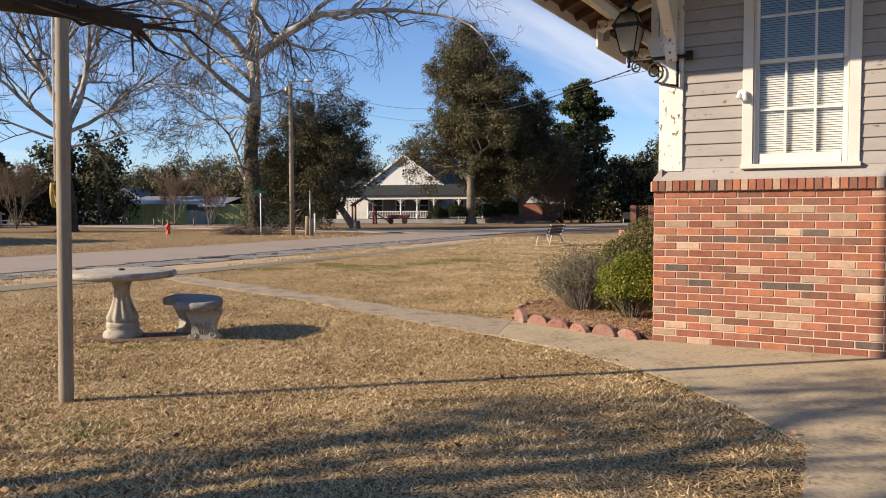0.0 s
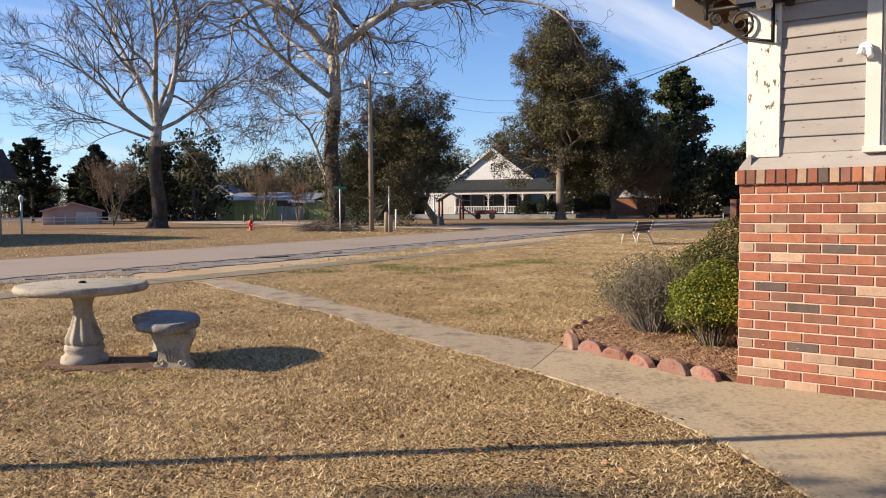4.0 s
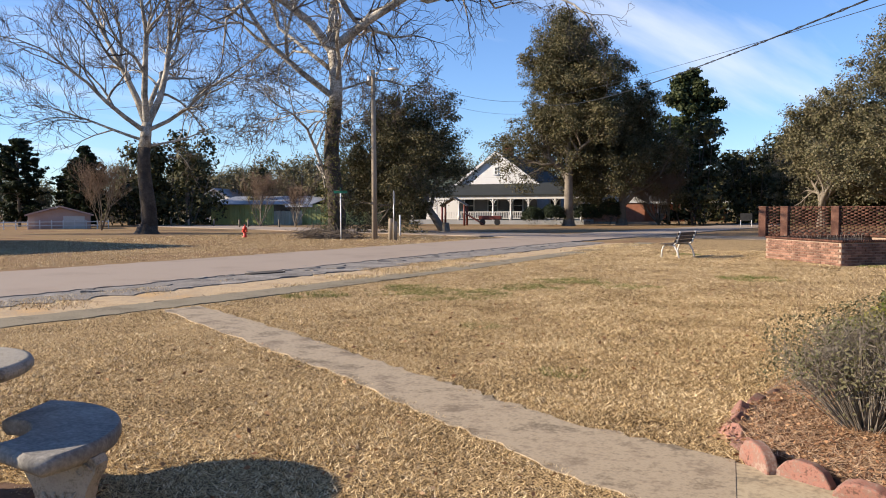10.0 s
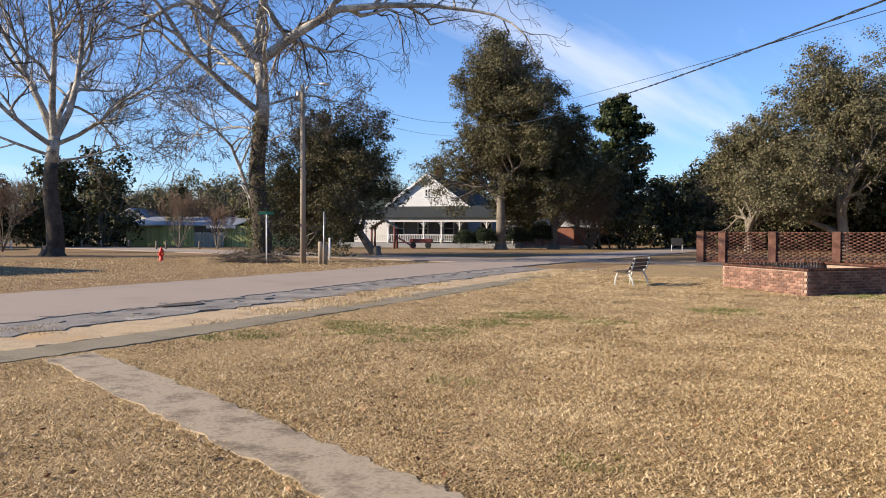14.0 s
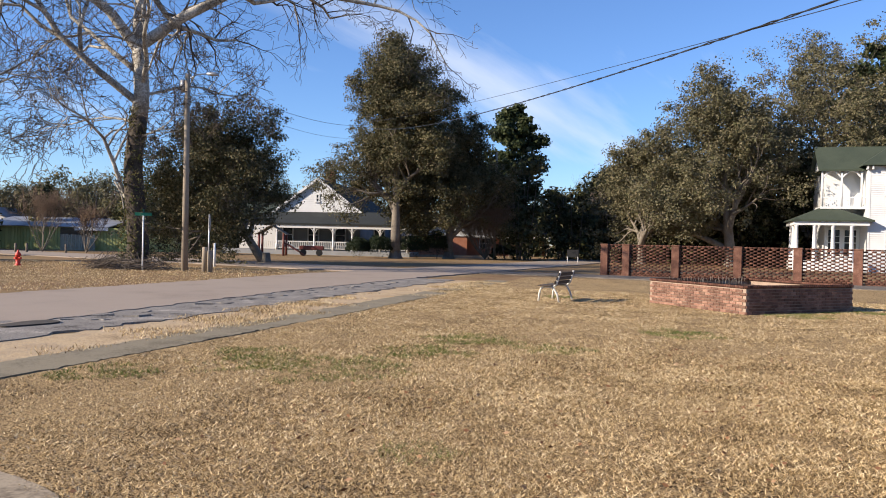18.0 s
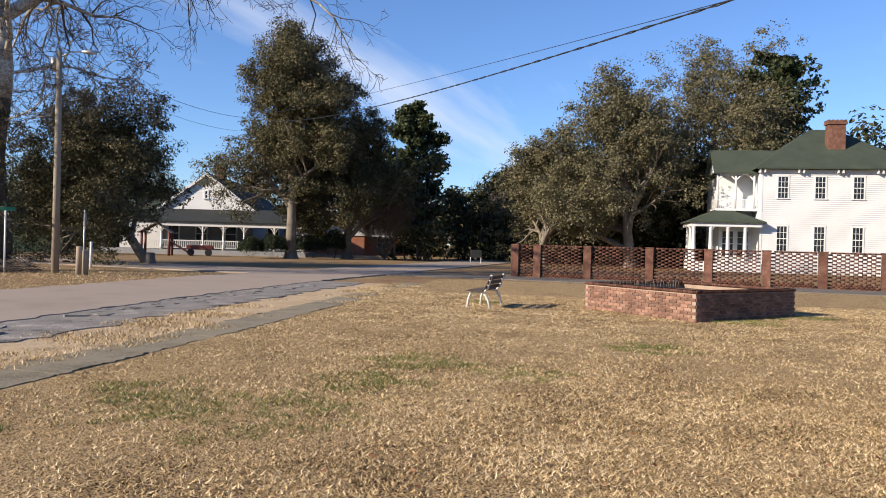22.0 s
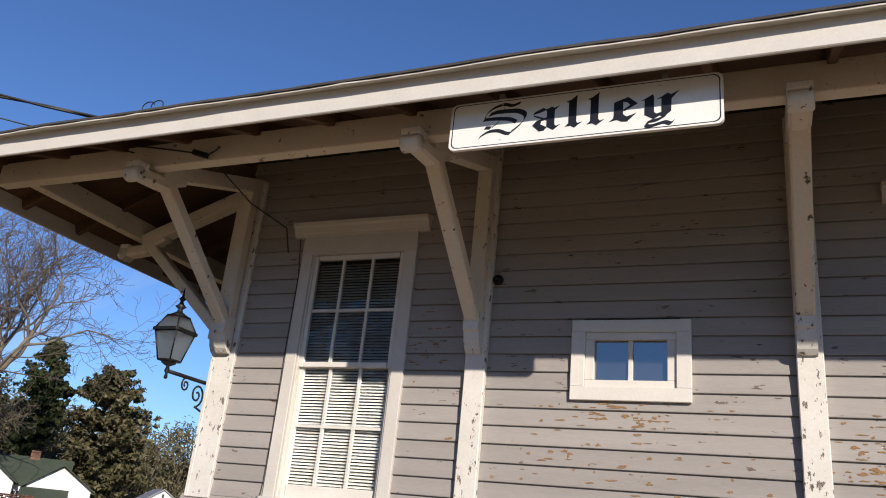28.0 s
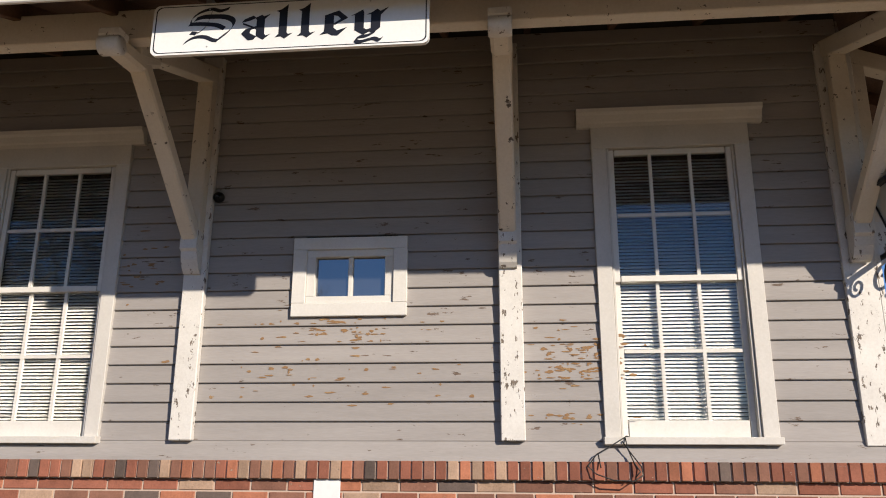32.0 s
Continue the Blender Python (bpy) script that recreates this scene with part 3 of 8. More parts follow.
paving("garden_path", [(-1.95, 0.72), (-3.3, 0.97), (-4.4, 1.42), (-5.5, 1.80), (-7.7, 2.65), (-11.15, 3.85)], [(-1.62, -0.50), (-2.95, 0.03), (-4.15, 0.53), (-5.6, 1.18), (-7.75, 1.95), (-11.2, 3.20)], M_CONC, "narrow weathered concrete garden path across the lawn", 0.013, 3.4, 11)
paving("sidewalk", [(-11.3, -26), (-11.3, -10), (-11.4, 6), (-11.9, 13), (-12.75, 22), (-13.6, 31)], [(-12.15, -26), (-12.2, -10), (-12.3, 6), (-12.8, 13.3), (-13.6, 22), (-14.5, 31)], M_WALK, "grey mossy concrete sidewalk beside the street", 0.010, 3.0, 12, (0.05, 0.0))
bm = bmesh.new()
prism(bm, [(-1.95, 0.70), (-1.62, -0.49), (-0.9, -0.83), (-0.3, -1.17), (0.4, -1.70), (1.18, -2.54), (1.72, -3.3), (1.78, -4.6), (2.0, -14), (13, -14), (13, 0.0), (-0.05, 0.0), (-0.3, 0.02), (-1.2, 0.45)], -0.12, 0.010)
tagged(part("entrance_slab", bm, M_SLAB), "sandy beige concrete apron along the depot wall", "paving", kind="structure")

# ---- depot ----
L, LONG = 6.94, 13.0            # end wall along y, long wall along x
CAPZ, CAPT = 1.59, 1.70
SX = 0.08                       # the boarded wall stands back from the brick face
depot = thing("depot", "grey weatherboarded railway depot on a red brick base", "building")

# brick base: mortar core, then the bricks
bm = bmesh.new()
for lo, hi in (((0.0, 0.0, -0.2), (LONG, 0.22, CAPZ)), ((0.0, 0.22, -0.2), (0.22, L - 0.0, CAPZ)), ((0.22, L - 0.22, -0.2), (LONG, L - 0.0, CAPZ)), ((LONG - 0.2, 0.22, -0.2), (LONG, L - 0.22, CAPZ))):
    box(bm, lo, hi)
base_wall = part("brick_base", bm, M_MORTAR, depot, "red and brown brick wainscot with pale mortar")
PITCH, BL, BH = CAPZ / 21, 0.238, 0.065


def brick_mesh(name, ln, hh, dp, material):
    b = bmesh.new()
    box(b, (-ln / 2, -dp / 2, -hh / 2), (ln / 2, dp / 2, hh / 2), None, 0.0035)
    return mesh_of(name, b, material)


rnd = random.Random(5)
full = [brick_mesh("brick", BL - 0.012, BH, 0.05, m) for m in M_BRICK]
WEIGHTS = (0.41, 0.14, 0.22, 0.05, 0.18)


def pick(rows):
    return rnd.choices(rows, WEIGHTS)[0]


# wall facing the walk at the start: single bricks
for c in range(21):
    z = (c + 0.5) * PITCH
    off = 0.0 if c % 2 else -BL / 2
    for i in range(0, 14):
        x = off + (i + 0.5) * BL
        if x < 0.06:
            continue
        piece("brick", pick(full), base_wall, pose(x, 0.018 + rnd.uniform(-0.002, 0.002), z + rnd.uniform(-0.0015, 0.0015)))
corner_bricks = [brick_mesh("corner_brick", 0.112, BH, 0.05, m) for m in M_BRICK]
for c in range(0, 21, 2):
    piece("corner_brick", pick(corner_bricks), base_wall, pose(0.055, 0.018, (c + 0.5) * PITCH))
# end wall: the upper courses singly
for c in range(13, 21):
    z = (c + 0.5) * PITCH
    off = -BL / 2 if c % 2 else 0.0
    for i in range(0, 30):
        y = off + (i + 0.5) * BL
        if 0.05 < y < L - 0.1:
            piece("brick", pick(full), base_wall, pose(0.018 + rnd.uniform(-0.002, 0.002), y, z, 0, 0, 90))


def joined_bricks(name, spots, parent, material, ln=BL - 0.011, hh=BH, dp=0.05):
    """Many bricks as one mesh: spots are (x, y, z, turn in degrees)."""
    k = np.array([(sx, sy, sz) for sx in (-0.5, 0.5) for sy in (-0.5, 0.5) for sz in (-0.5, 0.5)]) * (ln, dp, hh)
    f = np.array([(0, 1, 3, 2), (4, 6, 7, 5), (0, 4, 5, 1), (2, 3, 7, 6), (0, 2, 6, 4), (1, 5, 7, 3)])
    vs, fs = [], []
    for i, (x, y, z, a) in enumerate(spots):
        c, s = math.cos(radians(a)), math.sin(radians(a))
        r = np.array([[c, -s, 0], [s, c, 0], [0, 0, 1]])
        vs.append(k @ r.T + (x, y, z))
        fs.append(f + 8 * i)
    ob = arrays(name, np.concatenate(vs), np.concatenate(fs), material, parent)
    return tagged(ob, kind="stuff")


rest = [[], [], [], [], []]
for c in range(21):
    z = (c + 0.5) * PITCH
    off = 0.0 if c % 2 else -BL / 2
    for i in range(14, int(LONG / BL)):
        rest[rnd.choices(range(5), WEIGHTS)[0]].append((off + (i + 0.5) * BL, 0.018, z, 0))
    if c < 13:
        off = -BL / 2 if c % 2 else 0.0
        for i in range(0, 30):
            y = off + (i + 0.5) * BL
            if 0.05 < y < L - 0.1:
                rest[rnd.choices(range(5), WEIGHTS)[0]].append((0.018, y, z, 90))
    for i in range(0, 12):
        rest[rnd.choices(range(5), WEIGHTS)[0]].append(((i + 0.6 + 0.5 * (c % 2)) * BL, L - 0.018, z, 0))
for spots, m in zip(rest, M_BRICK):
    joined_bricks("farther_bricks", spots, base_wall, m)

# rowlock cap
cap_core = bmesh.new()
for lo, hi in (((-0.03, -0.03, CAPZ), (LONG, 0.16, CAPT - 0.008)), ((-0.03, 0.16, CAPZ), (0.16, L + 0.03, CAPT - 0.008)), ((0.16, L - 0.16, CAPZ), (LONG, L + 0.03, CAPT - 0.008))):
    box(cap_core, lo, hi)
cap = part("brick_cap", cap_core, M_MORTAR, depot, "projecting rowlock brick cap course")
cap_full = [brick_mesh("cap_brick", 0.063, CAPT - CAPZ, 0.20, m) for m in M_BRICK]
for i in range(44):
    piece("cap_brick", pick(cap_full), cap, pose(-0.02 + (i + 0.5) * 0.074, 0.055 + rnd.uniform(-0.003, 0.003), (CAPZ + CAPT) / 2 + 0.002, 0, rnd.uniform(-1, 1), 0))
for i in range(int(L / 0.074)):
    piece("cap_brick", pick(cap_full), cap, pose(0.055 + rnd.uniform(-0.003, 0.003), 0.13 + (i + 0.5) * 0.074, (CAPZ + CAPT) / 2 + 0.002, 0, 0, 90 + rnd.uniform(-1, 1)))

# boarded walls: core with openings, boards, sills
WIN_H = (1.80, 3.96)
YC = L / 2
END_WINDOWS = (YC - 2.18, YC + 2.18)
SOUTH_WINDOWS = (1.387, 4.6, 8.2)
HALF = 0.46                     # half of the opening's width


def boards(name, holes, length, place, z0, z1, pitch, parent, inset=0.0):
    """Lapped boards as single pieces, cut where an opening interrupts them."""
    rows = int((z1 - z0) / pitch)
    for r in range(rows + 1):
        a, b = z0 + r * pitch, z0 + (r + 1) * pitch
        cuts = [(0.0, length)]
        for h0, h1, k0, k1 in holes:
            if k0 < b - 0.02 and k1 > a + 0.02:
                cuts = [c for s, e in cuts for c in ((s, min(e, h0)), (max(s, h1), e)) if c[1] - c[0] > 0.02]
        for s, e in cuts:
            bmb = bmesh.new()
            prism(bmb, [(0.0, a), (-0.021, a + 0.001), (-0.023, a + 0.006), (-0.013, b - 0.009), (-0.001, b - 0.008), (0.0, b)], s, e)
            part(name, bmb, M_SIDING, parent, m=place)


end_holes = [(c - HALF, c + HALF, *WIN_H) for c in END_WINDOWS] + [(YC - 0.30, YC + 0.30, 2.70, 3.12)]
south_holes = [(c - HALF, c + HALF, *WIN_H) for c in SOUTH_WINDOWS]
WALLTOP = 4.80
Z0, LAP = 1.8235, 0.1255        # first board line and board height


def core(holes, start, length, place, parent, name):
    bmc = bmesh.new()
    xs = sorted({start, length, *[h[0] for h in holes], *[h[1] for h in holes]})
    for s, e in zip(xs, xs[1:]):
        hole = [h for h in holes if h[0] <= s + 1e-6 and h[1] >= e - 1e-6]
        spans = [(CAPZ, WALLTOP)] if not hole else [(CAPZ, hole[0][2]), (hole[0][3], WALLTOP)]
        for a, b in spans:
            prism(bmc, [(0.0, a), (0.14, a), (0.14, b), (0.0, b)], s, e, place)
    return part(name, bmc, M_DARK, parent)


# local x: inward, local y: up, local z: along the wall
END_M = Matrix(((1, 0, 0, SX), (0, 0, 1, 0), (0, 1, 0, 0), (0, 0, 0, 1)))
SOUTH_M = Matrix(((0, 0, 1, 0), (1, 0, 0, SX), (0, 1, 0, 0), (0, 0, 0, 1)))
NORTH_M = Matrix(((0, 0, 1, 0), (-1, 0, 0, L - SX), (0, 1, 0, 0), (0, 0, 0, 1)))
end_wall = core([(a - 0.0, b, c, d) for a, b, c, d in end_holes], SX + 0.01, L - SX - 0.01, END_M, depot, "end_wall")
south_wall = core(south_holes, SX + 0.02, LONG, SOUTH_M, depot, "long_wall")
north_wall = core([], SX + 0.02, LONG, NORTH_M, depot, "back_wall")
boards("siding_board", [(a - 0.02, b + 0.02, c, d) for a, b, c, d in end_holes] + [(-1, SX + 0.02, 0, 9), (L - SX - 0.02, 99, 0, 9)], L, END_M, Z0, 4.66, LAP, end_wall)
boards("siding_board", south_holes + [(-1, SX + 0.02, 0, 9)], 10.0, SOUTH_M, Z0, 4.66, LAP, south_wall)
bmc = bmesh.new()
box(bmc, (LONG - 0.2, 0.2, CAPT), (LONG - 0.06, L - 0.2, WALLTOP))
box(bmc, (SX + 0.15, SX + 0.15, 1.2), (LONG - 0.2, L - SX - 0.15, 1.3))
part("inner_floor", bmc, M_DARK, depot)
# sloping grey ledge over the brick cap
bmc = bmesh.new()
prism(bmc, [(0.0, 1.823), (-0.02, 1.823), (-0.03, 1.80), (-0.09, 1.725), (-0.095, 1.70), (0.0, 1.70)], -0.0, L, END_M)
part("sill_ledge", bmc, M_SIDING, end_wall)
bmc = bmesh.new()
prism(bmc, [(0.0, 1.823), (-0.02, 1.823), (-0.03, 1.80), (-0.09, 1.725), (-0.095, 1.70), (0.0, 1.70)], SX, 10, SOUTH_M)
part("sill_ledge", bmc, M_SIDING, south_wall)


def sash_window(c, place, parent):
    """A six-over-six sash with casing, crown, blinds behind the glass."""
    win = new("window")
    win.parent = parent
    win.matrix_basis = place @ Matrix.Translation((0, 0, c))
    z0, z1 = WIN_H
    ow, tw = HALF, 0.525

    def bar(name, x0, x1, y0, y1, s0, s1, material=M_TRIM, bev=0.003, parent_=None):
        b = bmesh.new()
        box(b, (x0, y0, s0), (x1, y1, s1), None, bev)
        return part(name, b, material, parent_ or win)
    for s in (-1, 1):
        a, b = sorted((s * (ow - 0.034), s * tw))
        bar("casing", -0.045, 0.0, z0, 3.78, a, b)
        a, b = sorted((s * (ow - 0.036), s * (ow - 0.052)))
        bar("inner_stop", -0.03, 0.05, z0 + 0.03, 3.78, a, b)
    bar("head_casing", -0.048, 0.0, 3.775, 3.97, -tw, tw)
    crown = bmesh.new()
    prism(crown, [(0, 3.93), (-0.05, 3.93), (-0.056, 3.955), (-0.068, 3.965), (-0.085, 4.005), (-0.105, 4.02), (-0.11, 4.045), (0, 4.072)], -0.62, 0.62)
    part("crown", crown, M_TRIM, win)
    bar("window_sill", -0.085, 0.06, z0 + 0.005, z0 + 0.05, -tw - 0.01, tw + 0.01)
    w = ow - 0.052
    zm = 2.862
    for k, (a, b, dx) in enumerate(((z0 + 0.05, zm + 0.02, 0.03), (zm - 0.02, 3.77, 0.0))):
        for s in (-1, 1):
            p, q = sorted((s * w, s * (w - 0.034)))
            bar("stile", dx - 0.015, dx + 0.02, a, b, p, q, M_SASH, 0.002)
        bar("rail", dx - 0.016, dx + 0.021, a, a + (0.105 if k == 0 else 0.04), -w + 0.04, w - 0.04, M_SASH, 0.002)
        bar("rail", dx - 0.016, dx + 0.021, b - 0.04, b, -w + 0.04, w - 0.04, M_SASH, 0.002)
        for t in (-1, 1):
            bar("muntin", dx - 0.012, dx + 0.012, a + 0.04, b - 0.04, t * w * 0.325 - 0.011, t * w * 0.325 + 0.011, M_SASH, 0.0)
        ym = 2.39 if k == 0 else 3.30
        bar("muntin", dx - 0.011, dx + 0.011, ym - 0.011, ym + 0.011, -w + 0.04, w - 0.04, M_SASH, 0.0)
        pane = bar("pane", dx - 0.002, dx + 0.002, a + 0.03, b - 0.03, -w + 0.03, w - 0.03, M_GLASS, 0.0)
        pane.visible_shadow = False
    sl = bmesh.new()
    y = z0 + 0.10
    while y < 3.72:
        m = Matrix.Translation((0.066, y, 0)) @ Matrix.Rotation(radians(46), 4, "Z")
        box(sl, (-0.012, -0.001, -w + 0.01), (0.012, 0.001, w - 0.01), m)
        y += 0.0235
    part("blind", sl, M_BLIND, win, "lowered off-white horizontal blind")
    return win


for c in END_WINDOWS:
    sash_window(c, END_M, end_wall)
for c in SOUTH_WINDOWS:
    sash_window(c, SOUTH_M, south_wall)

# small high window
sw = new("small_window")
sw.parent = end_wall
sw.matrix_basis = END_M @ Matrix.Translation((0, 0, YC))
for name, lo, hi, m in (("casing", (-0.05, 2.635, -0.395), (0, 2.725, 0.395), M_SASH), ("casing", (-0.05, 3.10, -0.395), (0, 3.184, 0.395), M_SASH), ("casing", (-0.05, 2.725, -0.395), (0, 3.10, -0.30), M_SASH), ("casing", (-0.05, 2.725, 0.30), (0, 3.10, 0.395), M_SASH),
                        ("frame", (-0.03, 2.725, -0.30), (0.05, 2.775, 0.30), M_SASH), ("frame", (-0.03, 3.05, -0.30), (0.05, 3.10, 0.30), M_SASH), ("frame", (-0.03, 2.775, -0.30), (0.05, 3.05, -0.24), M_SASH), ("frame", (-0.03, 2.775, 0.24), (0.05, 3.05, 0.30), M_SASH), ("muntin", (-0.01, 2.775, -0.016), (0.03, 3.05, 0.016), M_SASH)):
    b = bmesh.new()
    box(b, lo, hi, None, 0.004)
    part(name, b, m, sw)
b = bmesh.new()
box(b, (0.012, 2.77, -0.25), (0.018, 3.055, 0.25))
part("pane", b, M_SKYPANE, sw, "dark pane that mirrors the blue sky")

# flakes of lifted paint that bare the wood, in drifts along the boards
rp_ = random.Random(9)
for yy, zz, n_, sp, sz_ in ((YC + 0.12, 2.57, 70, 0.30, 0.07), (YC - 1.55, 2.42, 60, 0.16, 0.07), (YC + 0.0, 2.22, 50, 0.75, 0.09), (YC + 1.5, 2.95, 26, 0.14, 0.10), (YC - 1.5, 2.26, 46, 0.15, 0.05), (YC - 1.5, 1.97, 18, 0.14, 0.02)):
    b = bmesh.new()
    for i in range(n_):
        w_, h_ = rp_.uniform(0.006, 0.045), rp_.uniform(0.003, 0.013)
        k = 9
        pts = [(h_ * math.sin(2 * math.pi * j / k) * rp_.uniform(0.35, 1.1), w_ * math.cos(2 * math.pi * j / k) * rp_.uniform(0.4, 1.1)) for j in range(k)]
        zc = zz + rp_.gauss(0, sz_)
        f = min(max(((zc - Z0) % LAP) / LAP, 0.12), 0.88)
        zc = Z0 + LAP * (math.floor((zc - Z0) / LAP) + f)
        m = END_M @ Matrix.Translation((-0.0235 + 0.011 * f - 0.0015, zc, yy + rp_.gauss(0, sp))) @ Matrix(((0, 0, 1, 0), (1, 0, 0, 0), (0, 1, 0, 0), (0, 0, 0, 1))) @ Matrix.Rotation(radians(5.0), 4, "Y")
        prism(b, pts, -0.002, 0.0008, m)
    tagged(part("flaked_paint", b, M_RUST, end_wall, "orange-brown bared wood where paint has flaked"), kind="stuff")

# posts, brackets, eaves
POSTS = (YC - 1.075, YC + 1.092)
BRZ, BRX = 3.99, -1.30          # bracket end


def bracket(place, name, corner=False):
    """Wall post with a horizontal arm and a raking strut; local -x points away from the wall."""
    br = new(name)
    br.parent = depot
    br.matrix_basis = place

    def add(n, *a, mat_=M_BRACKET, label=""):
        b = bmesh.new()
        beam(b, *a)
        return part(n, b, mat_, br, label)
    # the arm falls outwards with the roof
    add("arm", (0.0, 0, 4.47), (BRX + 0.10, 0, 4.045), 0.12, 0.12)
    b = bmesh.new()
    lathe(b, [(0.0, -0.064), (0.052, -0.064), (0.058, -0.055), (0.058, 0.055), (0.052, 0.064), (0.0, 0.064)], 16, Matrix.Translation((BRX - 0.11, 0, BRZ - 0.065)) @ Matrix.Rotation(radians(90), 4, "X"))
    box(b, (BRX - 0.155, -0.064, BRZ - 0.02), (BRX - 0.045, 0.064, BRZ + 0.03), None, 0.008)
    part("arm_end", b, M_FLAKE, br, "rounded white arm end with flaking paint")
    b = bmesh.new()
    beam(b, (BRX - 0.075, 0, BRZ - 0.045), (BRX + 0.20, 0, BRZ - 0.02), 0.118, 0.10, bev=0.02)
    beam(b, (BRX + 0.12, 0, BRZ - 0.02), (BRX + 0.36, 0, BRZ + 0.10), 0.116, 0.10, bev=0.02)
    part("arm_moulding", b, M_BRACKET, br)
    b = bmesh.new()
    beam(b, (-0.135, 0, 3.17), (-1.13, 0, 4.02), 0.11, 0.095, bev=0.012)
    part("strut", b, M_BRACKET, br, "straight raking strut with flaking cream paint")
    add("upper_post", (-0.115, 0.0, 3.20), (-0.115, 0.0, 4.43), 0.115, 0.085, (1, 0, 0))
    if not corner:
        add("post", (-0.045, -0.012, 1.825), (-0.045, -0.012, 4.60), 0.155, 0.055, (1, 0, 0), mat_=M_FLAKE, label="white post board with badly flaking paint")
    # shaped foot under the strut
    b = bmesh.new()
    prism(b, [(-0.06, 3.225), (-0.185, 3.225), (-0.19, 3.09), (-0.165, 3.075), (-0.155, 3.02), (-0.125, 2.965), (-0.095, 2.935), (-0.06, 2.93)], -0.058, 0.058, Matrix(((1, 0, 0, 0), (0, 0, -1, 0), (0, 1, 0, 0), (0, 0, 0, 1))))
    part("foot_block", b, M_FLAKE, br)
    return br


for y in POSTS:
    bracket(pose(SX, y, 0), "eave_bracket")
for y in (SX + 0.09, L - SX - 0.09):
    bracket(pose(SX, y, 0), "eave_bracket", True)
    s = 1 if y > 3 else -1
    bracket(pose(SX + 0.09, y + s * 0.09, 0, 0, 0, -90 * s), "eave_bracket", True)
for x in (3.0, 6.4, 9.8):
    bracket(pose(x, SX, 0, 0, 0, 90), "eave_bracket")
# corner post boards
for y in (SX - 0.01, L - SX + 0.01):
    s = 1 if y > 3 else -1
    b = bmesh.new()
    box(b, (SX - 0.045, min(y, y - s * 0.20), 1.80), (SX + 0.0, max(y, y - s * 0.20), 4.5), None, 0.004)
    box(b, (SX - 0.045, min(y, y + s * 0.035), 1.80), (SX + 0.20, max(y, y + s * 0.035), 4.5), None, 0.004)
    part("corner_board", b, M_FLAKE, depot, "white corner board with flaking paint")

# long beams carried by the bracket arms
OV = 1.72                       # overhang beyond the brick face
b = bmesh.new()
beam(b, (BRX + 0.12, -1.42, 4.118), (BRX + 0.12, L + 1.42, 4.118), 0.10, 0.19)
part("eave_beam", b, M_BRACKET, depot)
for y, sgn in ((BRX + 0.12, 1), (L - BRX - 0.12, -1)):
    b = bmesh.new()
    beam(b, (BRX + 0.2, y, 4.148), (LONG, y, 4.148), 0.10, 0.184)
    part("eave_beam", b, M_BRACKET, depot)

# hipped roof with an open boarded soffit
EZ, SLOPE = 3.98, math.tan(radians(22))
RUN = L / 2 + OV
corners = [(-OV, -OV), (LONG + OV, -OV), (LONG + OV, L + OV), (-OV, L + OV)]


def roof_layer(z, t, inset, name, material, label=""):
    e = OV - inset
    h = (L / 2 + e) * SLOPE
    zz = z + inset * SLOPE
    P = [(-e, -e, zz), (LONG + e, -e, zz), (LONG + e, L + e, zz), (-e, L + e, zz), (L / 2, L / 2, zz + h), (LONG - L / 2, L / 2, zz + h)]
    b = bmesh.new()
    lo = [b.verts.new(p) for p in P]
    hi = [b.verts.new((x, y, k + t)) for x, y, k in P]
    for v in ((0, 1, 5, 4), (2, 3, 4, 5), (3, 0, 4), (1, 2, 5)):
        b.faces.new([hi[i] for i in v])
        b.faces.new([lo[i] for i in v][::-1])
    for i in range(4):
        b.faces.new((lo[i], lo[(i + 1) % 4], hi[(i + 1) % 4], hi[i]))
    return part(name, b, material, depot, label)


roof_layer(EZ + 0.15, 0.03, 0.0, "roof", M_SHINGLE, "dark asphalt shingle hip roof")
roof_layer(EZ + 0.12, 0.027, 0.035, "soffit", M_SOFFIT, "brown boarded open soffit")
for p, q in zip(corners, corners[1:] + corners[:1]):
    b = bmesh.new()
    d = (Vector(q) - Vector(p)).normalized()
    nrm = Vector((d.y, -d.x))
    a0 = Vector((*p, EZ + 0.078)) - Vector((*nrm, 0)) * 0.02
    a1 = Vector((*q, EZ + 0.078)) - Vector((*nrm, 0)) * 0.02
    beam(b, a0, a1, 0.025, 0.17)
    part("fascia", b, M_TRIM, depot, "cream painted fascia board")
raf = random.Random(3)
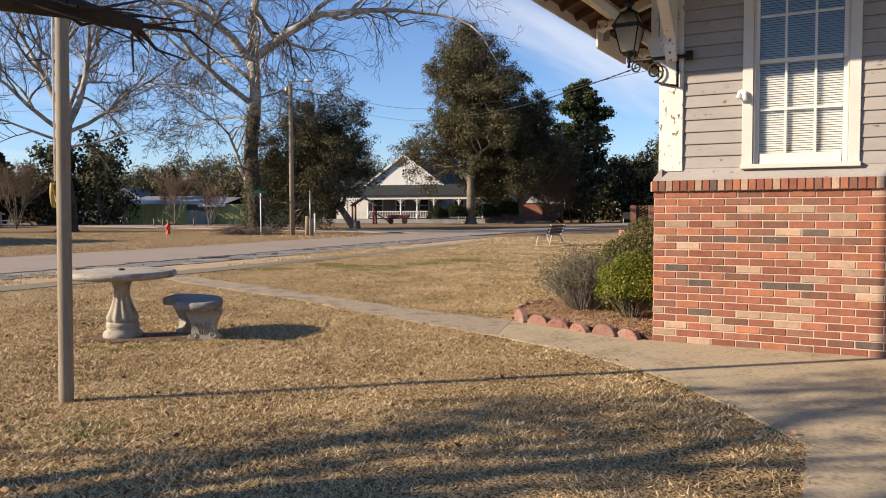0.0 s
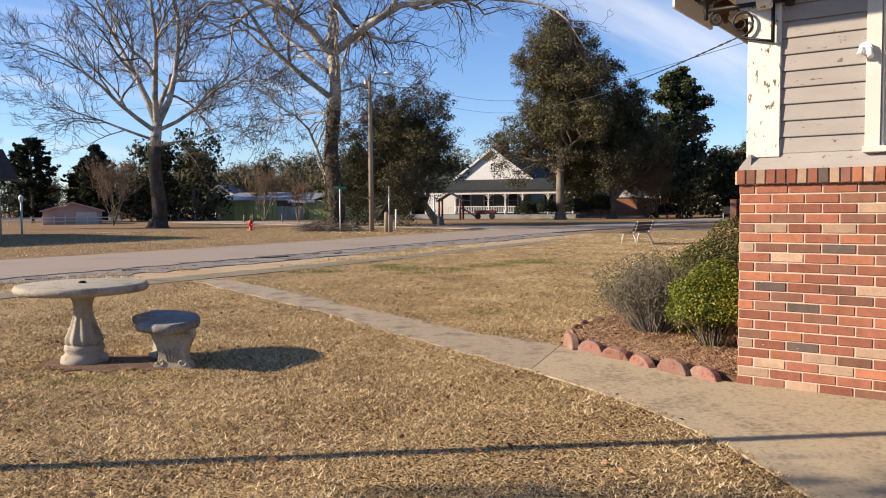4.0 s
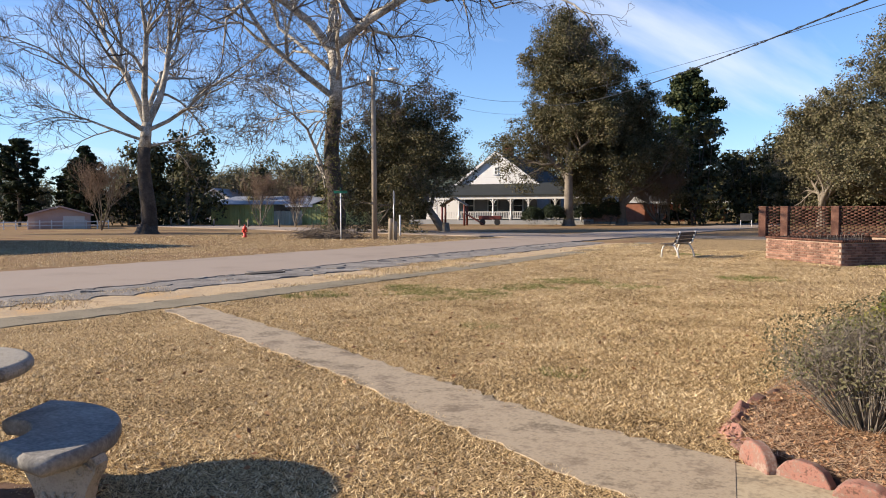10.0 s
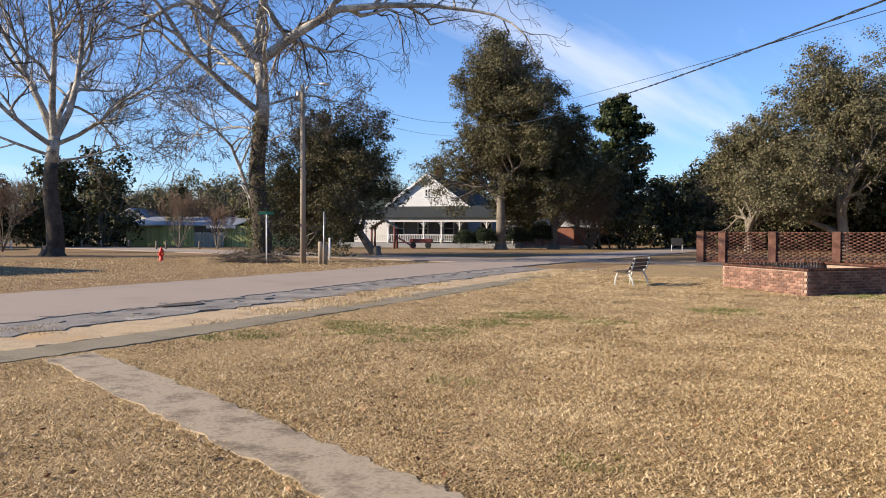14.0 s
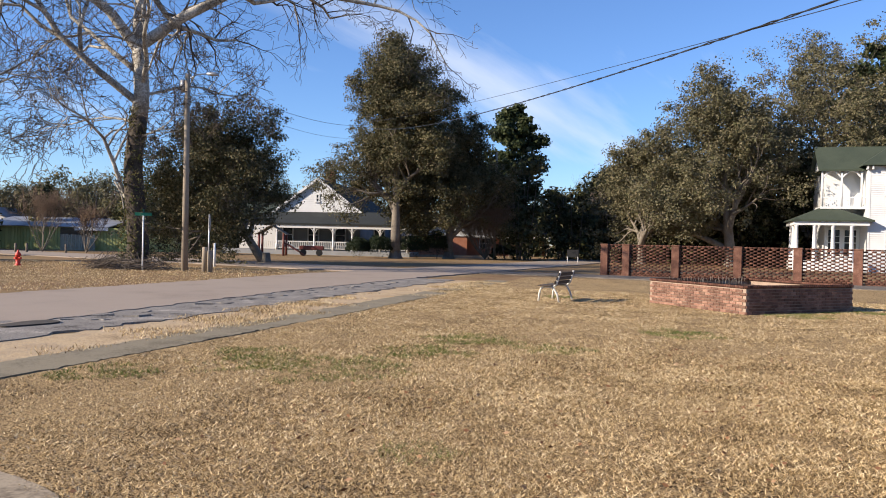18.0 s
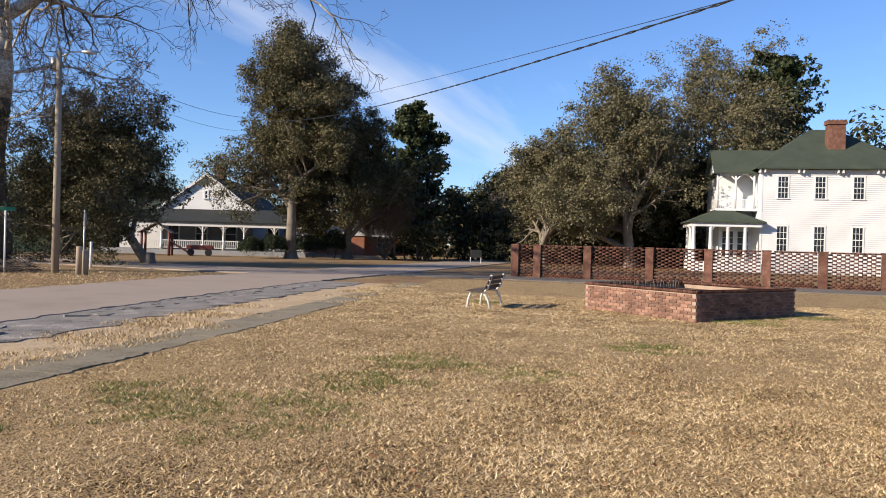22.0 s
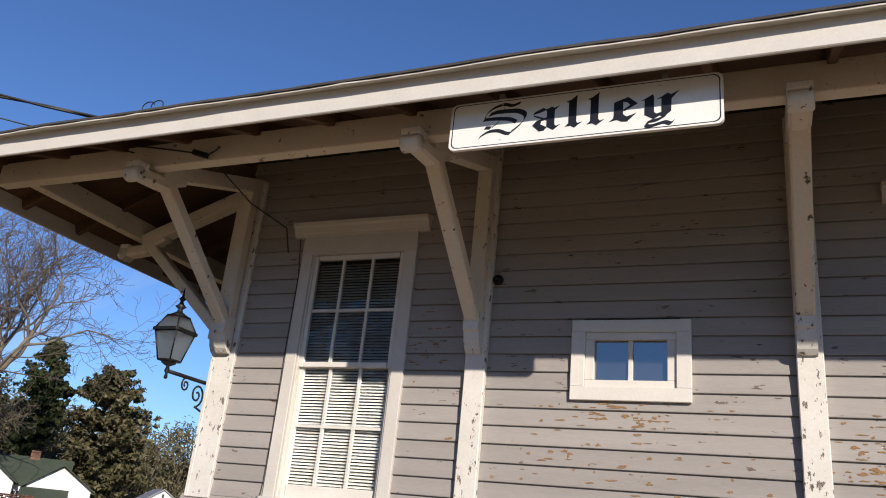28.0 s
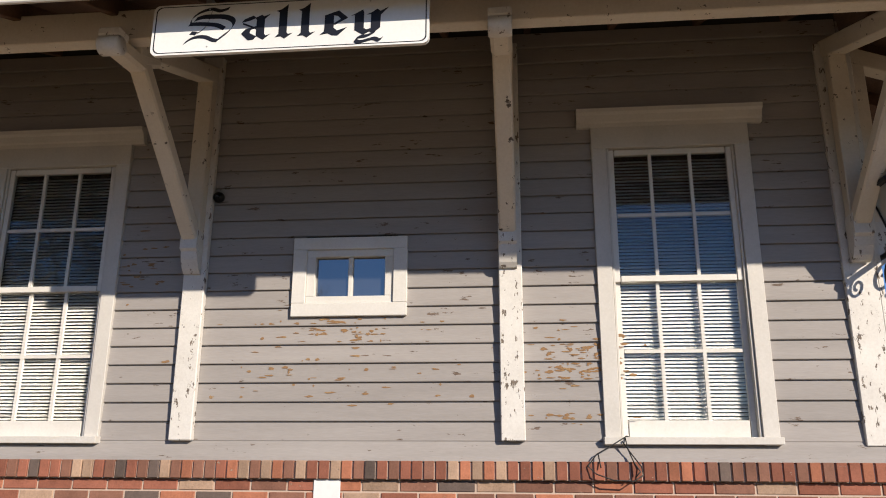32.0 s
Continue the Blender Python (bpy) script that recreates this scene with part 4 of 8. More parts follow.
for nm, z_lo, z_hi, ext, material, lab in (("drip_edge", 0.148, 0.158, 0.0, M_TRIM, "warped white drip edge"), ("shingle_edge", 0.160, 0.176, 0.008, M_SHINGLE, "ragged dark shingle edge")):
    b = bmesh.new()
    rows_ = []
    yy = -OV - 0.05
    while yy < L + OV + 0.06:
        x = -OV - 0.06 - ext - 0.004 * math.sin(yy * 2.1) - 0.003 * math.sin(yy * 5.3 + 1) + raf.uniform(-0.003, 0.003)
        dz = 0.0015 * math.sin(yy * 3.7) - 0.022
        rows_.append([b.verts.new(p) for p in ((-OV + 0.02, yy, EZ + z_lo), (x, yy, EZ + z_lo + dz), (x, yy, EZ + z_hi + dz), (-OV + 0.02, yy, EZ + z_hi))])
        yy += 0.12
    for u_, w_ in zip(rows_, rows_[1:]):
        for k in range(4):
            b.faces.new((u_[k], u_[(k + 1) % 4], w_[(k + 1) % 4], w_[k]))
    b.faces.new(rows_[0][::-1])
    b.faces.new(rows_[-1])
    part(nm, b, material, depot, lab)
yy = -OV + 0.35
while yy < L + OV - 0.3:
    e = min(0, yy, L - yy)
    x0 = -OV + 0.06
    x1 = 0.2 if -0.2 < yy < L + 0.2 else -abs(e) - 0.02
    if x1 - x0 > 0.1:
        b = bmesh.new()
        beam(b, (x0, yy, EZ + 0.062 + (x0 + OV) * SLOPE), (x1, yy, EZ + 0.062 + (x1 + OV) * SLOPE), 0.05, 0.11)
        part("rafter", b, M_SOFFIT, depot)
    yy += 0.6
xx = -OV + 0.35
while xx < 6.5:
    for y0, s in ((-OV + 0.06, 1), (L + OV - 0.06, -1)):
        y1 = y0 + s * (OV + 0.14) if xx > -0.2 else y0 + s * max(0.05, xx + OV - 0.1)
        b = bmesh.new()
        beam(b, (xx, y0, EZ + 0.062 + 0.06 * SLOPE), (xx, y1, EZ + 0.062 + (abs(y1 - y0) + 0.06) * SLOPE), 0.05, 0.11)
        part("rafter", b, M_SOFFIT, depot)
    xx += 0.6

# ---- things on the depot ----
sign = thing("station_sign", "white enamel sign reading Salley, hung under the depot eave", "sign", pose(-1.515, 3.4875, 3.88, 0, 0, -90))
b = bmesh.new()
rr, w_, h_ = 0.035, 0.7375, 0.148
outline = [(sx * (w_ - rr) + rr * math.cos(a), sy * (h_ - rr) + rr * math.sin(a)) for sx, sy, a0 in ((1, 1, 0), (-1, 1, 90), (-1, -1, 180), (1, -1, 270)) for a in [radians(a0 + k * 18) for k in range(6)]]
FACE = Matrix(((1, 0, 0, 0), (0, 0, -1, 0), (0, 1, 0, 0), (0, 0, 0, 1)))
prism(b, outline, -0.012, 0.012, FACE)
part("board", b, M_SIGNW, sign, "glossy white board with rounded corners")
b = bmesh.new()
ring_o = [(x * 0.982, y * 0.93) for x, y in outline]
ring_i = [(x * 0.974, y * 0.90) for x, y in outline]
k = len(outline)
for i in range(k):
    q = [ring_o[i], ring_o[(i + 1) % k], ring_i[(i + 1) % k], ring_i[i]]
    prism(b, q, 0.012, 0.0128, FACE)
part("border_line", b, M_INK, sign, "thin dark border line")
# blackletter word: shaped stems, and broad-nib sweeps for the curves; one unit is the height of a small letter
UNIT, BASE = 0.133, -0.074
STEMS = {
    "a": [[(0.55, 0.90), (0.80, 1.02), (0.90, 0.95), (1.14, 1.04), (0.93, 0.84), (0.93, 0.18), (1.0, 0.10), (1.18, 0.16), (0.88, -0.08), (0.60, 0.10), (0.60, 0.80)],
          [(0.0, 0.72), (0.12, 0.86), (0.45, 1.0), (0.60, 0.90), (0.30, 0.78)], [(0.05, 0.70), (0.62, 0.46), (0.62, 0.38), (0.05, 0.63)],
          [(0.0, 0.22), (0.18, 0.42), (0.62, 0.54), (0.62, 0.46), (0.38, 0.38), (0.34, 0.24), (0.62, 0.08), (0.50, -0.06), (0.30, -0.08)]],
    "l": [[(0.0, 1.16), (0.20, 1.22), (0.47, 1.43), (0.44, 1.20), (0.44, 0.20), (0.50, 0.12), (0.68, 0.16), (0.36, -0.08), (0.20, 0.03), (-0.02, 0.0), (0.12, 0.14), (0.12, 1.10)]],
    "e": [[(0.10, 0.84), (0.50, 0.98), (0.46, 0.82), (0.46, 0.28), (0.60, 0.16), (0.98, 0.28), (0.62, -0.06), (0.40, -0.04), (0.22, 0.06), (-0.08, 0.0), (0.08, 0.14), (0.10, 0.30)],
          [(0.44, 0.95), (0.66, 1.03), (1.02, 0.70), (0.52, 0.42), (0.42, 0.44), (0.74, 0.66), (0.62, 0.80), (0.44, 0.84)]],
    "y": [[(-0.04, 0.78), (0.10, 0.84), (0.42, 1.02), (0.46, 0.90), (0.46, 0.22), (0.56, 0.14), (0.76, 0.20), (0.76, 0.10), (0.44, -0.08), (0.10, 0.14), (0.10, 0.80)],
          [(0.56, 0.80), (0.74, 0.86), (0.98, 1.02), (1.10, 0.92), (1.42, 1.08), (1.12, 0.76), (1.10, 0.20), (0.80, -0.04), (0.66, 0.06), (0.74, 0.20), (0.74, 0.80)]]}
SWEEPS = {
    "S": [((0.035, 0.068), [(0.20, 0.78), (0.26, 1.02), (0.56, 1.27), (1.02, 1.40), (1.39, 1.30), (1.74, 1.40)]),
          ((0.062, 0.095), [(0.40, 0.97), (0.70, 1.06), (1.10, 1.06), (1.60, 1.02), (1.92, 0.86), (1.97, 0.66), (1.80, 0.38), (1.34, 0.0)]),
          ((0.055, 0.078), [(0.16, 0.76), (0.50, 0.76), (0.90, 0.73), (1.30, 0.66), (1.60, 0.50)]),
          ((0.045, 0.072), [(0.0, -0.08), (0.22, 0.08), (0.50, 0.18), (0.85, 0.16), (1.15, 0.02), (1.36, -0.02)]),
          ((0.012, 0.03), [(1.05, 1.30), (0.95, 0.90), (0.80, 0.58), (0.52, 0.34)]), ((0.06, 0.07), [(0.24, 0.37), (0.36, 0.36), (0.48, 0.33)])],
    "y": [((0.05, 0.07), [(0.92, 0.04), (0.62, -0.12), (0.30, -0.17), (0.14, -0.29), (0.30, -0.38), (0.58, -0.32), (0.86, -0.26), (1.06, -0.34), (1.18, -0.27)])]}
layer = 0.0122
for ch, x0 in (("S", -0.556), ("a", -0.25), ("l", -0.065), ("l", 0.053), ("e", 0.180), ("y", 0.338)):
    b = bmesh.new()
    for poly in STEMS.get(ch, []):
        layer += 0.00012
        prism(b, [(x0 + px_ * UNIT, BASE + py_ * UNIT) for px_, py_ in poly][::-1], 0.0118, layer + 0.0006, FACE)
    for nib, row in SWEEPS.get(ch, []):
        layer += 0.00012
        line = []
        for i in range(len(row) - 1):
            p0, p1, p2, p3 = [Vector(row[min(max(j, 0), len(row) - 1)]) for j in (i - 1, i, i + 1, i + 2)]
            for k in range(6):
                t = k / 6
                line.append(0.5 * (2 * p1 + (p2 - p0) * t + (2 * p0 - 5 * p1 + 4 * p2 - p3) * t * t + (3 * p1 - p0 - 3 * p2 + p3) * t ** 3))
        line.append(Vector(row[-1]))
        nv = Vector(nib)
        edge = [(x0 + q.x * UNIT, BASE + q.y * UNIT) for q in [p + nv for p in line] + [p - nv for p in line[::-1]]]
        m_ = len(line)
        for i in range(m_ - 1):
            prism(b, [edge[i], edge[i + 1], edge[2 * m_ - 2 - i], edge[2 * m_ - 1 - i]], 0.0118, layer + 0.0006, FACE)
    part("letter", b, M_INK, sign, "navy-black blackletter character")
for x, z in ((-0.43, 0.112), (0.43, 0.112), (-0.43, -0.108), (0.43, -0.108)):
    b = bmesh.new()
    lathe(b, [(0.0, 0.011), (0.0055, 0.0115), (0.004, 0.0145), (0.0, 0.015)], 8, FACE @ Matrix.Translation((x, z, 0)))
    part("screw", b, M_GALV, sign)
for x in (-0.45, 0.45):
    b = bmesh.new()
    box(b, (x - 0.015, 0.012, 0.0), (x + 0.015, 0.10, 0.20))
    part("hanger", b, M_GALV, sign)



def lantern(place, label, X=-0.50):
    """A four-sided coach lantern on a scrolled wall arm; the arm runs along local -x."""
    root = thing("wall_lantern", label, "lantern", place, "coach lanterns on the depot corners")
    b = bmesh.new()
    tube(b, [(0.20, 0, 0), (X - 0.01, 0, 0)], 0.014, 8)
    tube(b, [(0.20, 0, 0.035), (0.20, 0, -0.035)], 0.03, 10)
    tube(b, [(0.10, 0, -0.24), (0.10, 0, 0.02)], 0.012, 8)
    part("arm", b, M_IRON, root, "black iron arm")
    b = bmesh.new()
    pts = []
    for i in range(26):
        t = i / 25
        a = radians(-90 + 560 * t)
        r = 0.085 * (1 - 0.82 * t)
        pts.append((-0.10 + r * math.cos(a), 0, -0.10 + r * math.sin(a)))
    tube(b, pts, 0.008, 6)
    tube(b, [(0.10, 0, -0.23), (0.02, 0, -0.215), (-0.10, 0, -0.185)], 0.008, 6)
    pts = [(-0.26 + 0.05 * (1 - 0.8 * t) * math.cos(radians(90 + 520 * t)), 0, -0.055 + 0.05 * (1 - 0.8 * t) * math.sin(radians(90 + 520 * t))) for t in [i / 20 for i in range(21)]]
    tube(b, pts, 0.007, 6)
    part("scroll", b, M_IRON, root, "curled wrought iron scroll")
    b = bmesh.new()
    lathe(b, [(0.0, -0.06), (0.016, -0.05), (0.010, -0.02), (0.022, 0.0), (0.012, 0.03), (0.055, 0.05), (0.06, 0.065), (0.0, 0.066)], 14, Matrix.Translation((X, 0, 0)))
    part("base_cup", b, M_IRON, root)

    def frustum(r0, z0, r1, z1):
        return [(sx * r, sy * r, z) for r, z in ((r0, z0), (r1, z1)) for sx, sy in ((1, 1), (-1, 1), (-1, -1), (1, -1))]
    for nm, r0, z0, r1, z1, material in (("glass_body", 0.062, 0.07, 0.108, 0.27, M_FROST), ("glass_top", 0.112, 0.285, 0.062, 0.385, M_FROST)):
        P = [Vector((X + p[0], p[1], p[2])) for p in frustum(r0, z0, r1, z1)]
        for i in range(4):
            b = bmesh.new()
            q = [P[i], P[(i + 1) % 4], P[4 + (i + 1) % 4], P[4 + i]]
            cc = sum(q, Vector()) / 4
            nn = (cc - Vector((X, 0, cc.z))).normalized() * 0.003
            vs = [b.verts.new(v) for v in q] + [b.verts.new(v - nn) for v in q]
            b.faces.new(vs[:4])
            b.faces.new(vs[4:][::-1])
            for j in range(4):
                b.faces.new((vs[j], vs[(j + 1) % 4], vs[4 + (j + 1) % 4], vs[4 + j]))
            pane = part(nm, b, material, root, "milky glass pane")
        b = bmesh.new()
        for i in range(4):
            tube(b, [P[i], P[4 + i]], 0.007, 6)
            tube(b, [P[i], P[(i + 1) % 4]], 0.007, 6)
            tube(b, [P[4 + i], P[4 + (i + 1) % 4]], 0.009, 6)
        part("cage", b, M_IRON, root)
    b = bmesh.new()
    lathe(b, [(0.0, 0.383), (0.085, 0.385), (0.06, 0.40), (0.025, 0.42), (0.018, 0.44), (0.045, 0.46), (0.02, 0.478), (0.012, 0.50), (0.028, 0.515), (0.010, 0.535), (0.003, 0.60), (0.0, 0.60)], 16, Matrix.Translation((X, 0, 0)))
    part("finial", b, M_IRON, root)
    b = bmesh.new()
    for i in range(4):
        a0, a1 = radians(45 + 90 * i), radians(135 + 90 * i)
        beam(b, (X + 0.168 * math.cos(a0), 0.168 * math.sin(a0), 0.277), (X + 0.168 * math.cos(a1), 0.168 * math.sin(a1), 0.277), 0.02, 0.022, bev=0.003)
    part("rim", b, M_IRON, root)
    return root


lantern(pose(0.07, L - 0.02, 2.69) @ Matrix.Diagonal((0.98, 0.98, 1.12, 1)), "black iron coach lantern with milky glass on a scrolled arm")
lantern(pose(0.11, 0.0, 2.98) @ Matrix.Diagonal((1.18, 1.18, 1.3, 1)), "black iron coach lantern with amber-tinted glass under the depot eave", -0.33)

# security camera, meter box, conduits, cables
cam_dome = thing("security_camera", "small dark dome security camera on the siding", "camera", pose(SX - 0.03, POSTS[1] - 0.13, 3.50))
b = bmesh.new()
lathe(b, [(0.0, 0.0), (0.038, 0.0), (0.04, 0.02), (0.03, 0.045), (0.0, 0.06)], 14, Matrix.Rotation(radians(-90), 4, "Y"))
part("housing", b, M_IRON, cam_dome)
b = bmesh.new()
lathe(b, [(0.0, 0.045), (0.02, 0.05), (0.012, 0.066), (0.0, 0.07)], 12, Matrix.Rotation(radians(-90), 4, "Y"))
part("lens", b, M_BLACKWIN, cam_dome)

meter = thing("meter_box", "grey metal utility meter box on the brick base", "utility box", pose(-0.06, 6.15, 1.31))
b = bmesh.new()
box(b, (-0.055, -0.09, -0.20), (0.06, 0.09, 0.06), None, 0.01)
part("case", b, M_GREYBOX, meter)
b = bmesh.new()
box(b, (-0.062, -0.045, -0.06), (-0.055, 0.045, 0.0), None, 0.003)
part("label_plate", b, M_WHITEPLASTIC, meter, "pale printed plate")
b = bmesh.new()
tube(b, [(0.03, 0.0, 0.05), (0.02, 0.0, 0.26), (0.0, -0.02, 0.36), (0.06, -0.05, 0.44)], 0.012, 8)
part("conduit", b, M_CABLE, meter)
junction = thing("junction_box", "small grey junction box with bent cable near the corner", "utility box", pose(-0.05, 6.72, 1.28))
b = bmesh.new()
box(b, (-0.05, -0.06, -0.08), (0.05, 0.06, 0.08), None, 0.01)
part("case", b, M_GREYBOX, junction)
b = bmesh.new()
tube(b, [(0, 0, 0.07), (0.0, 0.03, 0.2), (-0.03, 0.08, 0.33), (0.03, 0.12, 0.46), (0.12, 0.02, 0.48)], 0.014, 8)
part("cable", b, M_CABLE, junction)
loose = thing("loose_wire", "thin dark wire looped over the window sill corner", "cable", pose(SX - 0.09, END_WINDOWS[0] + 0.40, 1.845))
for row in ([(0.03, -0.03, 0.0), (0.0, 0.0, 0.01), (-0.02, 0.10, -0.05), (-0.03, 0.19, -0.10), (-0.045, 0.245, -0.17), (-0.075, 0.20, -0.215), (-0.085, 0.10, -0.25), (-0.085, -0.02, -0.255), (-0.08, -0.075, -0.22), (-0.06, -0.07, -0.17), (-0.04, -0.02, -0.10), (0.0, 0.03, -0.02)],
            [(0.0, 0.01, 0.0), (-0.025, 0.0, -0.07), (-0.05, -0.03, -0.15), (-0.08, -0.06, -0.20), (-0.082, -0.03, -0.23)], [(-0.03, 0.18, -0.10), (-0.045, 0.175, -0.14), (-0.06, 0.17, -0.18)]):
    b = bmesh.new()
    tube(b, [Vector(p) for p in row], 0.0042, 6)
    part("wire", b, M_CABLE, loose)
casing_wire = thing("casing_wire", "black wire stapled down the window casing and over the brick cap", "cable", pose(SX, END_WINDOWS[1] + 0.54, 0))
b = bmesh.new()
tube(b, [(-0.03, 0.04, 3.93), (-0.03, 0.0, 3.6), (-0.032, 0.005, 3.0), (-0.03, 0.0, 2.4), (-0.032, 0.004, 1.95), (-0.05, 0.0, 1.86), (-0.13, 0.10, 1.73), (-0.165, 0.14, 1.69), (-0.155, 0.15, 1.58), (-0.10, 0.15, 1.5), (-0.095, 0.16, 1.36)], 0.004, 6)
part("wire", b, M_CABLE, casing_wire)
notice = thing("wall_plate", "blank white metal plate fixed to the brick below the cap", "plate", pose(-0.014, YC + 0.08, 1.44))
b = bmesh.new()
box(b, (-0.004, -0.085, -0.15), (0.004, 0.085, 0.15), None, 0.002)
part("plate", b, M_WHITEPLASTIC, notice)
bolt = thing("wall_bracket", "white floodlight bracket on the window casing", "fixture", pose(0.86, SX - 0.06, 2.55))
b = bmesh.new()
tube(b, [(0, 0.03, 0), (0, -0.03, 0)], 0.045, 10)
tube(b, [(-0.02, -0.02, 0.0), (-0.035, -0.05, -0.05)], 0.022, 8)
tube(b, [(0.02, -0.02, 0.0), (0.04, -0.05, -0.07)], 0.022, 8)
part("body", b, M_WHITEPLASTIC, bolt)
tap = thing("conduit_pipe", "yellow capped pipe standing at the depot corner", "pipe", pose(-0.09, L + 0.05, 0))
b = bmesh.new()
tube(b, [(0, 0, -0.05), (0, 0, 1.45)], 0.012, 8)
part("pipe", b, M_ROPE, tap)

# service wire clamped to the eave beam and run down to the window head
drop = thing("service_wire", "thin black wire with a strain clamp at the eave", "cable")
b = bmesh.new()
tube(b, [(-1.262, 6.95, 4.205), (-1.262, 6.79, 4.18), (-1.262, 6.5, 4.12), (-1.262, 6.30, 4.075), (-1.255, 6.22, 4.04), (-1.0, 6.27, 4.055), (-0.5, 6.37, 4.03), (-0.06, 6.31, 3.99), (0.02, 6.31, 3.80)], 0.006, 6)
part("wire", b, M_CABLE, drop)
b = bmesh.new()
beam(b, (-1.275, 6.33, 4.085), (-1.275, 6.19, 4.035), 0.035, 0.04, bev=0.008)
tube(b, [(-1.27, 6.19, 4.05), (-1.275, 6.12, 4.075), (-1.27, 6.10, 4.10), (-1.262, 6.13, 4.11)], 0.005, 5)
part("clamp", b, M_IRON, drop, "black strain clamp")
curl = thing("wire_curl", "loose curl of wire on the roof edge", "cable", pose(-1.70, 6.3, 4.16))
b = bmesh.new()
tube(b, [(0.0, 0.07 * math.cos(t) + 0.012 * t, 0.045 + 0.045 * math.sin(t)) for t in np.linspace(0, 9, 26)], 0.004, 5)
part("wire", b, M_CABLE, curl)

# ---- things on the lawn ----
def leaves_mesh(name, centres, sizes, material, parent=None, seed=1, flat=0.0, facing=None, stray=0.55, slim=0.5, three=False):
    """Small four-cornered leaves at given centres, turned at random, or lying roughly across the direction they face."""
    r = np.random.RandomState(seed)
    n = len(centres)
    a = r.normal(size=(n, 3))
    a[:, 2] *= 1 - flat
    if facing is not None:
        f = facing + r.normal(0, stray, (n, 3))
        f /= np.linalg.norm(f, axis=1, keepdims=True) + 1e-9
        a -= f * (a * f).sum(1, keepdims=True)
    a /= np.linalg.norm(a, axis=1, keepdims=True) + 1e-9
    b = r.normal(size=(n, 3)) if facing is None else np.cross(a, f)
    b -= a * (a * b).sum(1, keepdims=True)
    b /= np.linalg.norm(b, axis=1, keepdims=True) + 1e-9
    s = np.asarray(sizes).reshape(-1, 1) * r.uniform(0.7, 1.3, (n, 1))
    a, b = a * s, b * s * slim
    c = np.cross(a, b)
    c = c / (np.linalg.norm(c, axis=1, keepdims=True) + 1e-9) * s * 0.12
    if three:
        v = np.stack([centres - a - b, centres + a, centres - a + b - c], 1).reshape(-1, 3)
        return arrays(name, v, np.arange(3 * n).reshape(-1, 3), material, parent)
    v = np.stack([centres - a, centres + b - c, centres + a, centres - b - c], 1).reshape(-1, 3)
    f = np.arange(4 * n).reshape(-1, 4)
    return arrays(name, v, f, material, parent)


def twigs_mesh(name, segs, material, parent=None, n=3):
    """Thin tapered twigs: rows of start, end, radius at each."""
    segs = np.asarray(segs, dtype=np.float64)
    p, q, r0, r1 = segs[:, 0:3], segs[:, 3:6], segs[:, 6], segs[:, 7]
    d = q - p
    d /= np.linalg.norm(d, axis=1, keepdims=True) + 1e-9
    ref = np.where(np.abs(d[:, 2:3]) > 0.9, [[1.0, 0, 0]], [[0, 0, 1.0]])
    a = np.cross(d, ref)
    a /= np.linalg.norm(a, axis=1, keepdims=True) + 1e-9
    b = np.cross(d, a)
    m = len(segs)
    v = np.zeros((m, 2 * n, 3))
    for k in range(n):
        w = a * math.cos(2 * math.pi * k / n) + b * math.sin(2 * math.pi * k / n)
        v[:, k] = p + w * r0[:, None]
        v[:, n + k] = q + w * r1[:, None]
    base = (np.arange(m) * 2 * n)[:, None]
    f = np.concatenate([base + np.array([[k, (k + 1) % n, n + (k + 1) % n, n + k]]) for k in range(n)])
    return arrays(name, v.reshape(-1, 3), f, material, parent, smooth=True)


# stone table
table = thing("garden_table", "round cast stone pedestal table with a carved rim", "table", pose(-5.28, -2.45, 0.0) @ Matrix.Diagonal((1, 1, 1.075, 1)))
b = bmesh.new()
lathe(b, [(0, -0.02), (0.205, -0.02), (0.21, 0.03), (0.20, 0.065), (0.175, 0.08), (0.165, 0.10), (0.178, 0.125), (0.17, 0.16), (0.14, 0.17), (0, 0.17)], 40)
part("foot", b, M_CAST, table, "moulded round foot")
b = bmesh.new()
lathe(b, [(0, 0.155), (0.136, 0.155), (0.158, 0.185), (0.162, 0.215), (0.141, 0.265), (0.116, 0.32), (0.093, 0.39), (0.081, 0.45), (0.083, 0.51), (0.10, 0.56), (0.13, 0.605), (0, 0.62)], 64, None, lambda z, a: 0.075 * (1 if z < 0.42 else 0.1) * math.sin(10 * a + 3.2 * (z - 0.17) / 0.46))
part("pedestal", b, M_CAST, table, "fluted twisting pedestal")
b = bmesh.new()
lathe(b, [(0, 0.60), (0.12, 0.602), (0.46, 0.612), (0.55, 0.622), (0.578, 0.645), (0.58, 0.665), (0.568, 0.688), (0.54, 0.694), (0.0, 0.697)], 72, None, lambda z, a: 0.006 * math.sin(30 * a) if 0.62 < z < 0.68 else 0)
part("tabletop", b, M_CAST, table, "worn round top with stains")
b = bmesh.new()
lathe(b, [(0, 0.697), (0.035, 0.697), (0.035, 0.708), (0.02, 0.716), (0, 0.716)], 16)
part("umbrella_hole_cap", b, M_IRON, table)
b = bmesh.new()
for i in range(30):
    a = 2 * math.pi * i / 30
    tube(b, [(0.576 * math.cos(a) + 0.018 * math.cos(u) * -math.sin(a), 0.576 * math.sin(a) + 0.018 * math.cos(u) * math.cos(a), 0.655 + 0.013 * math.sin(u)) for u in [0.9 * j for j in range(6)]], 0.005, 4)
tagged(part("rim_carving", b, M_CAST, table), kind="stuff")

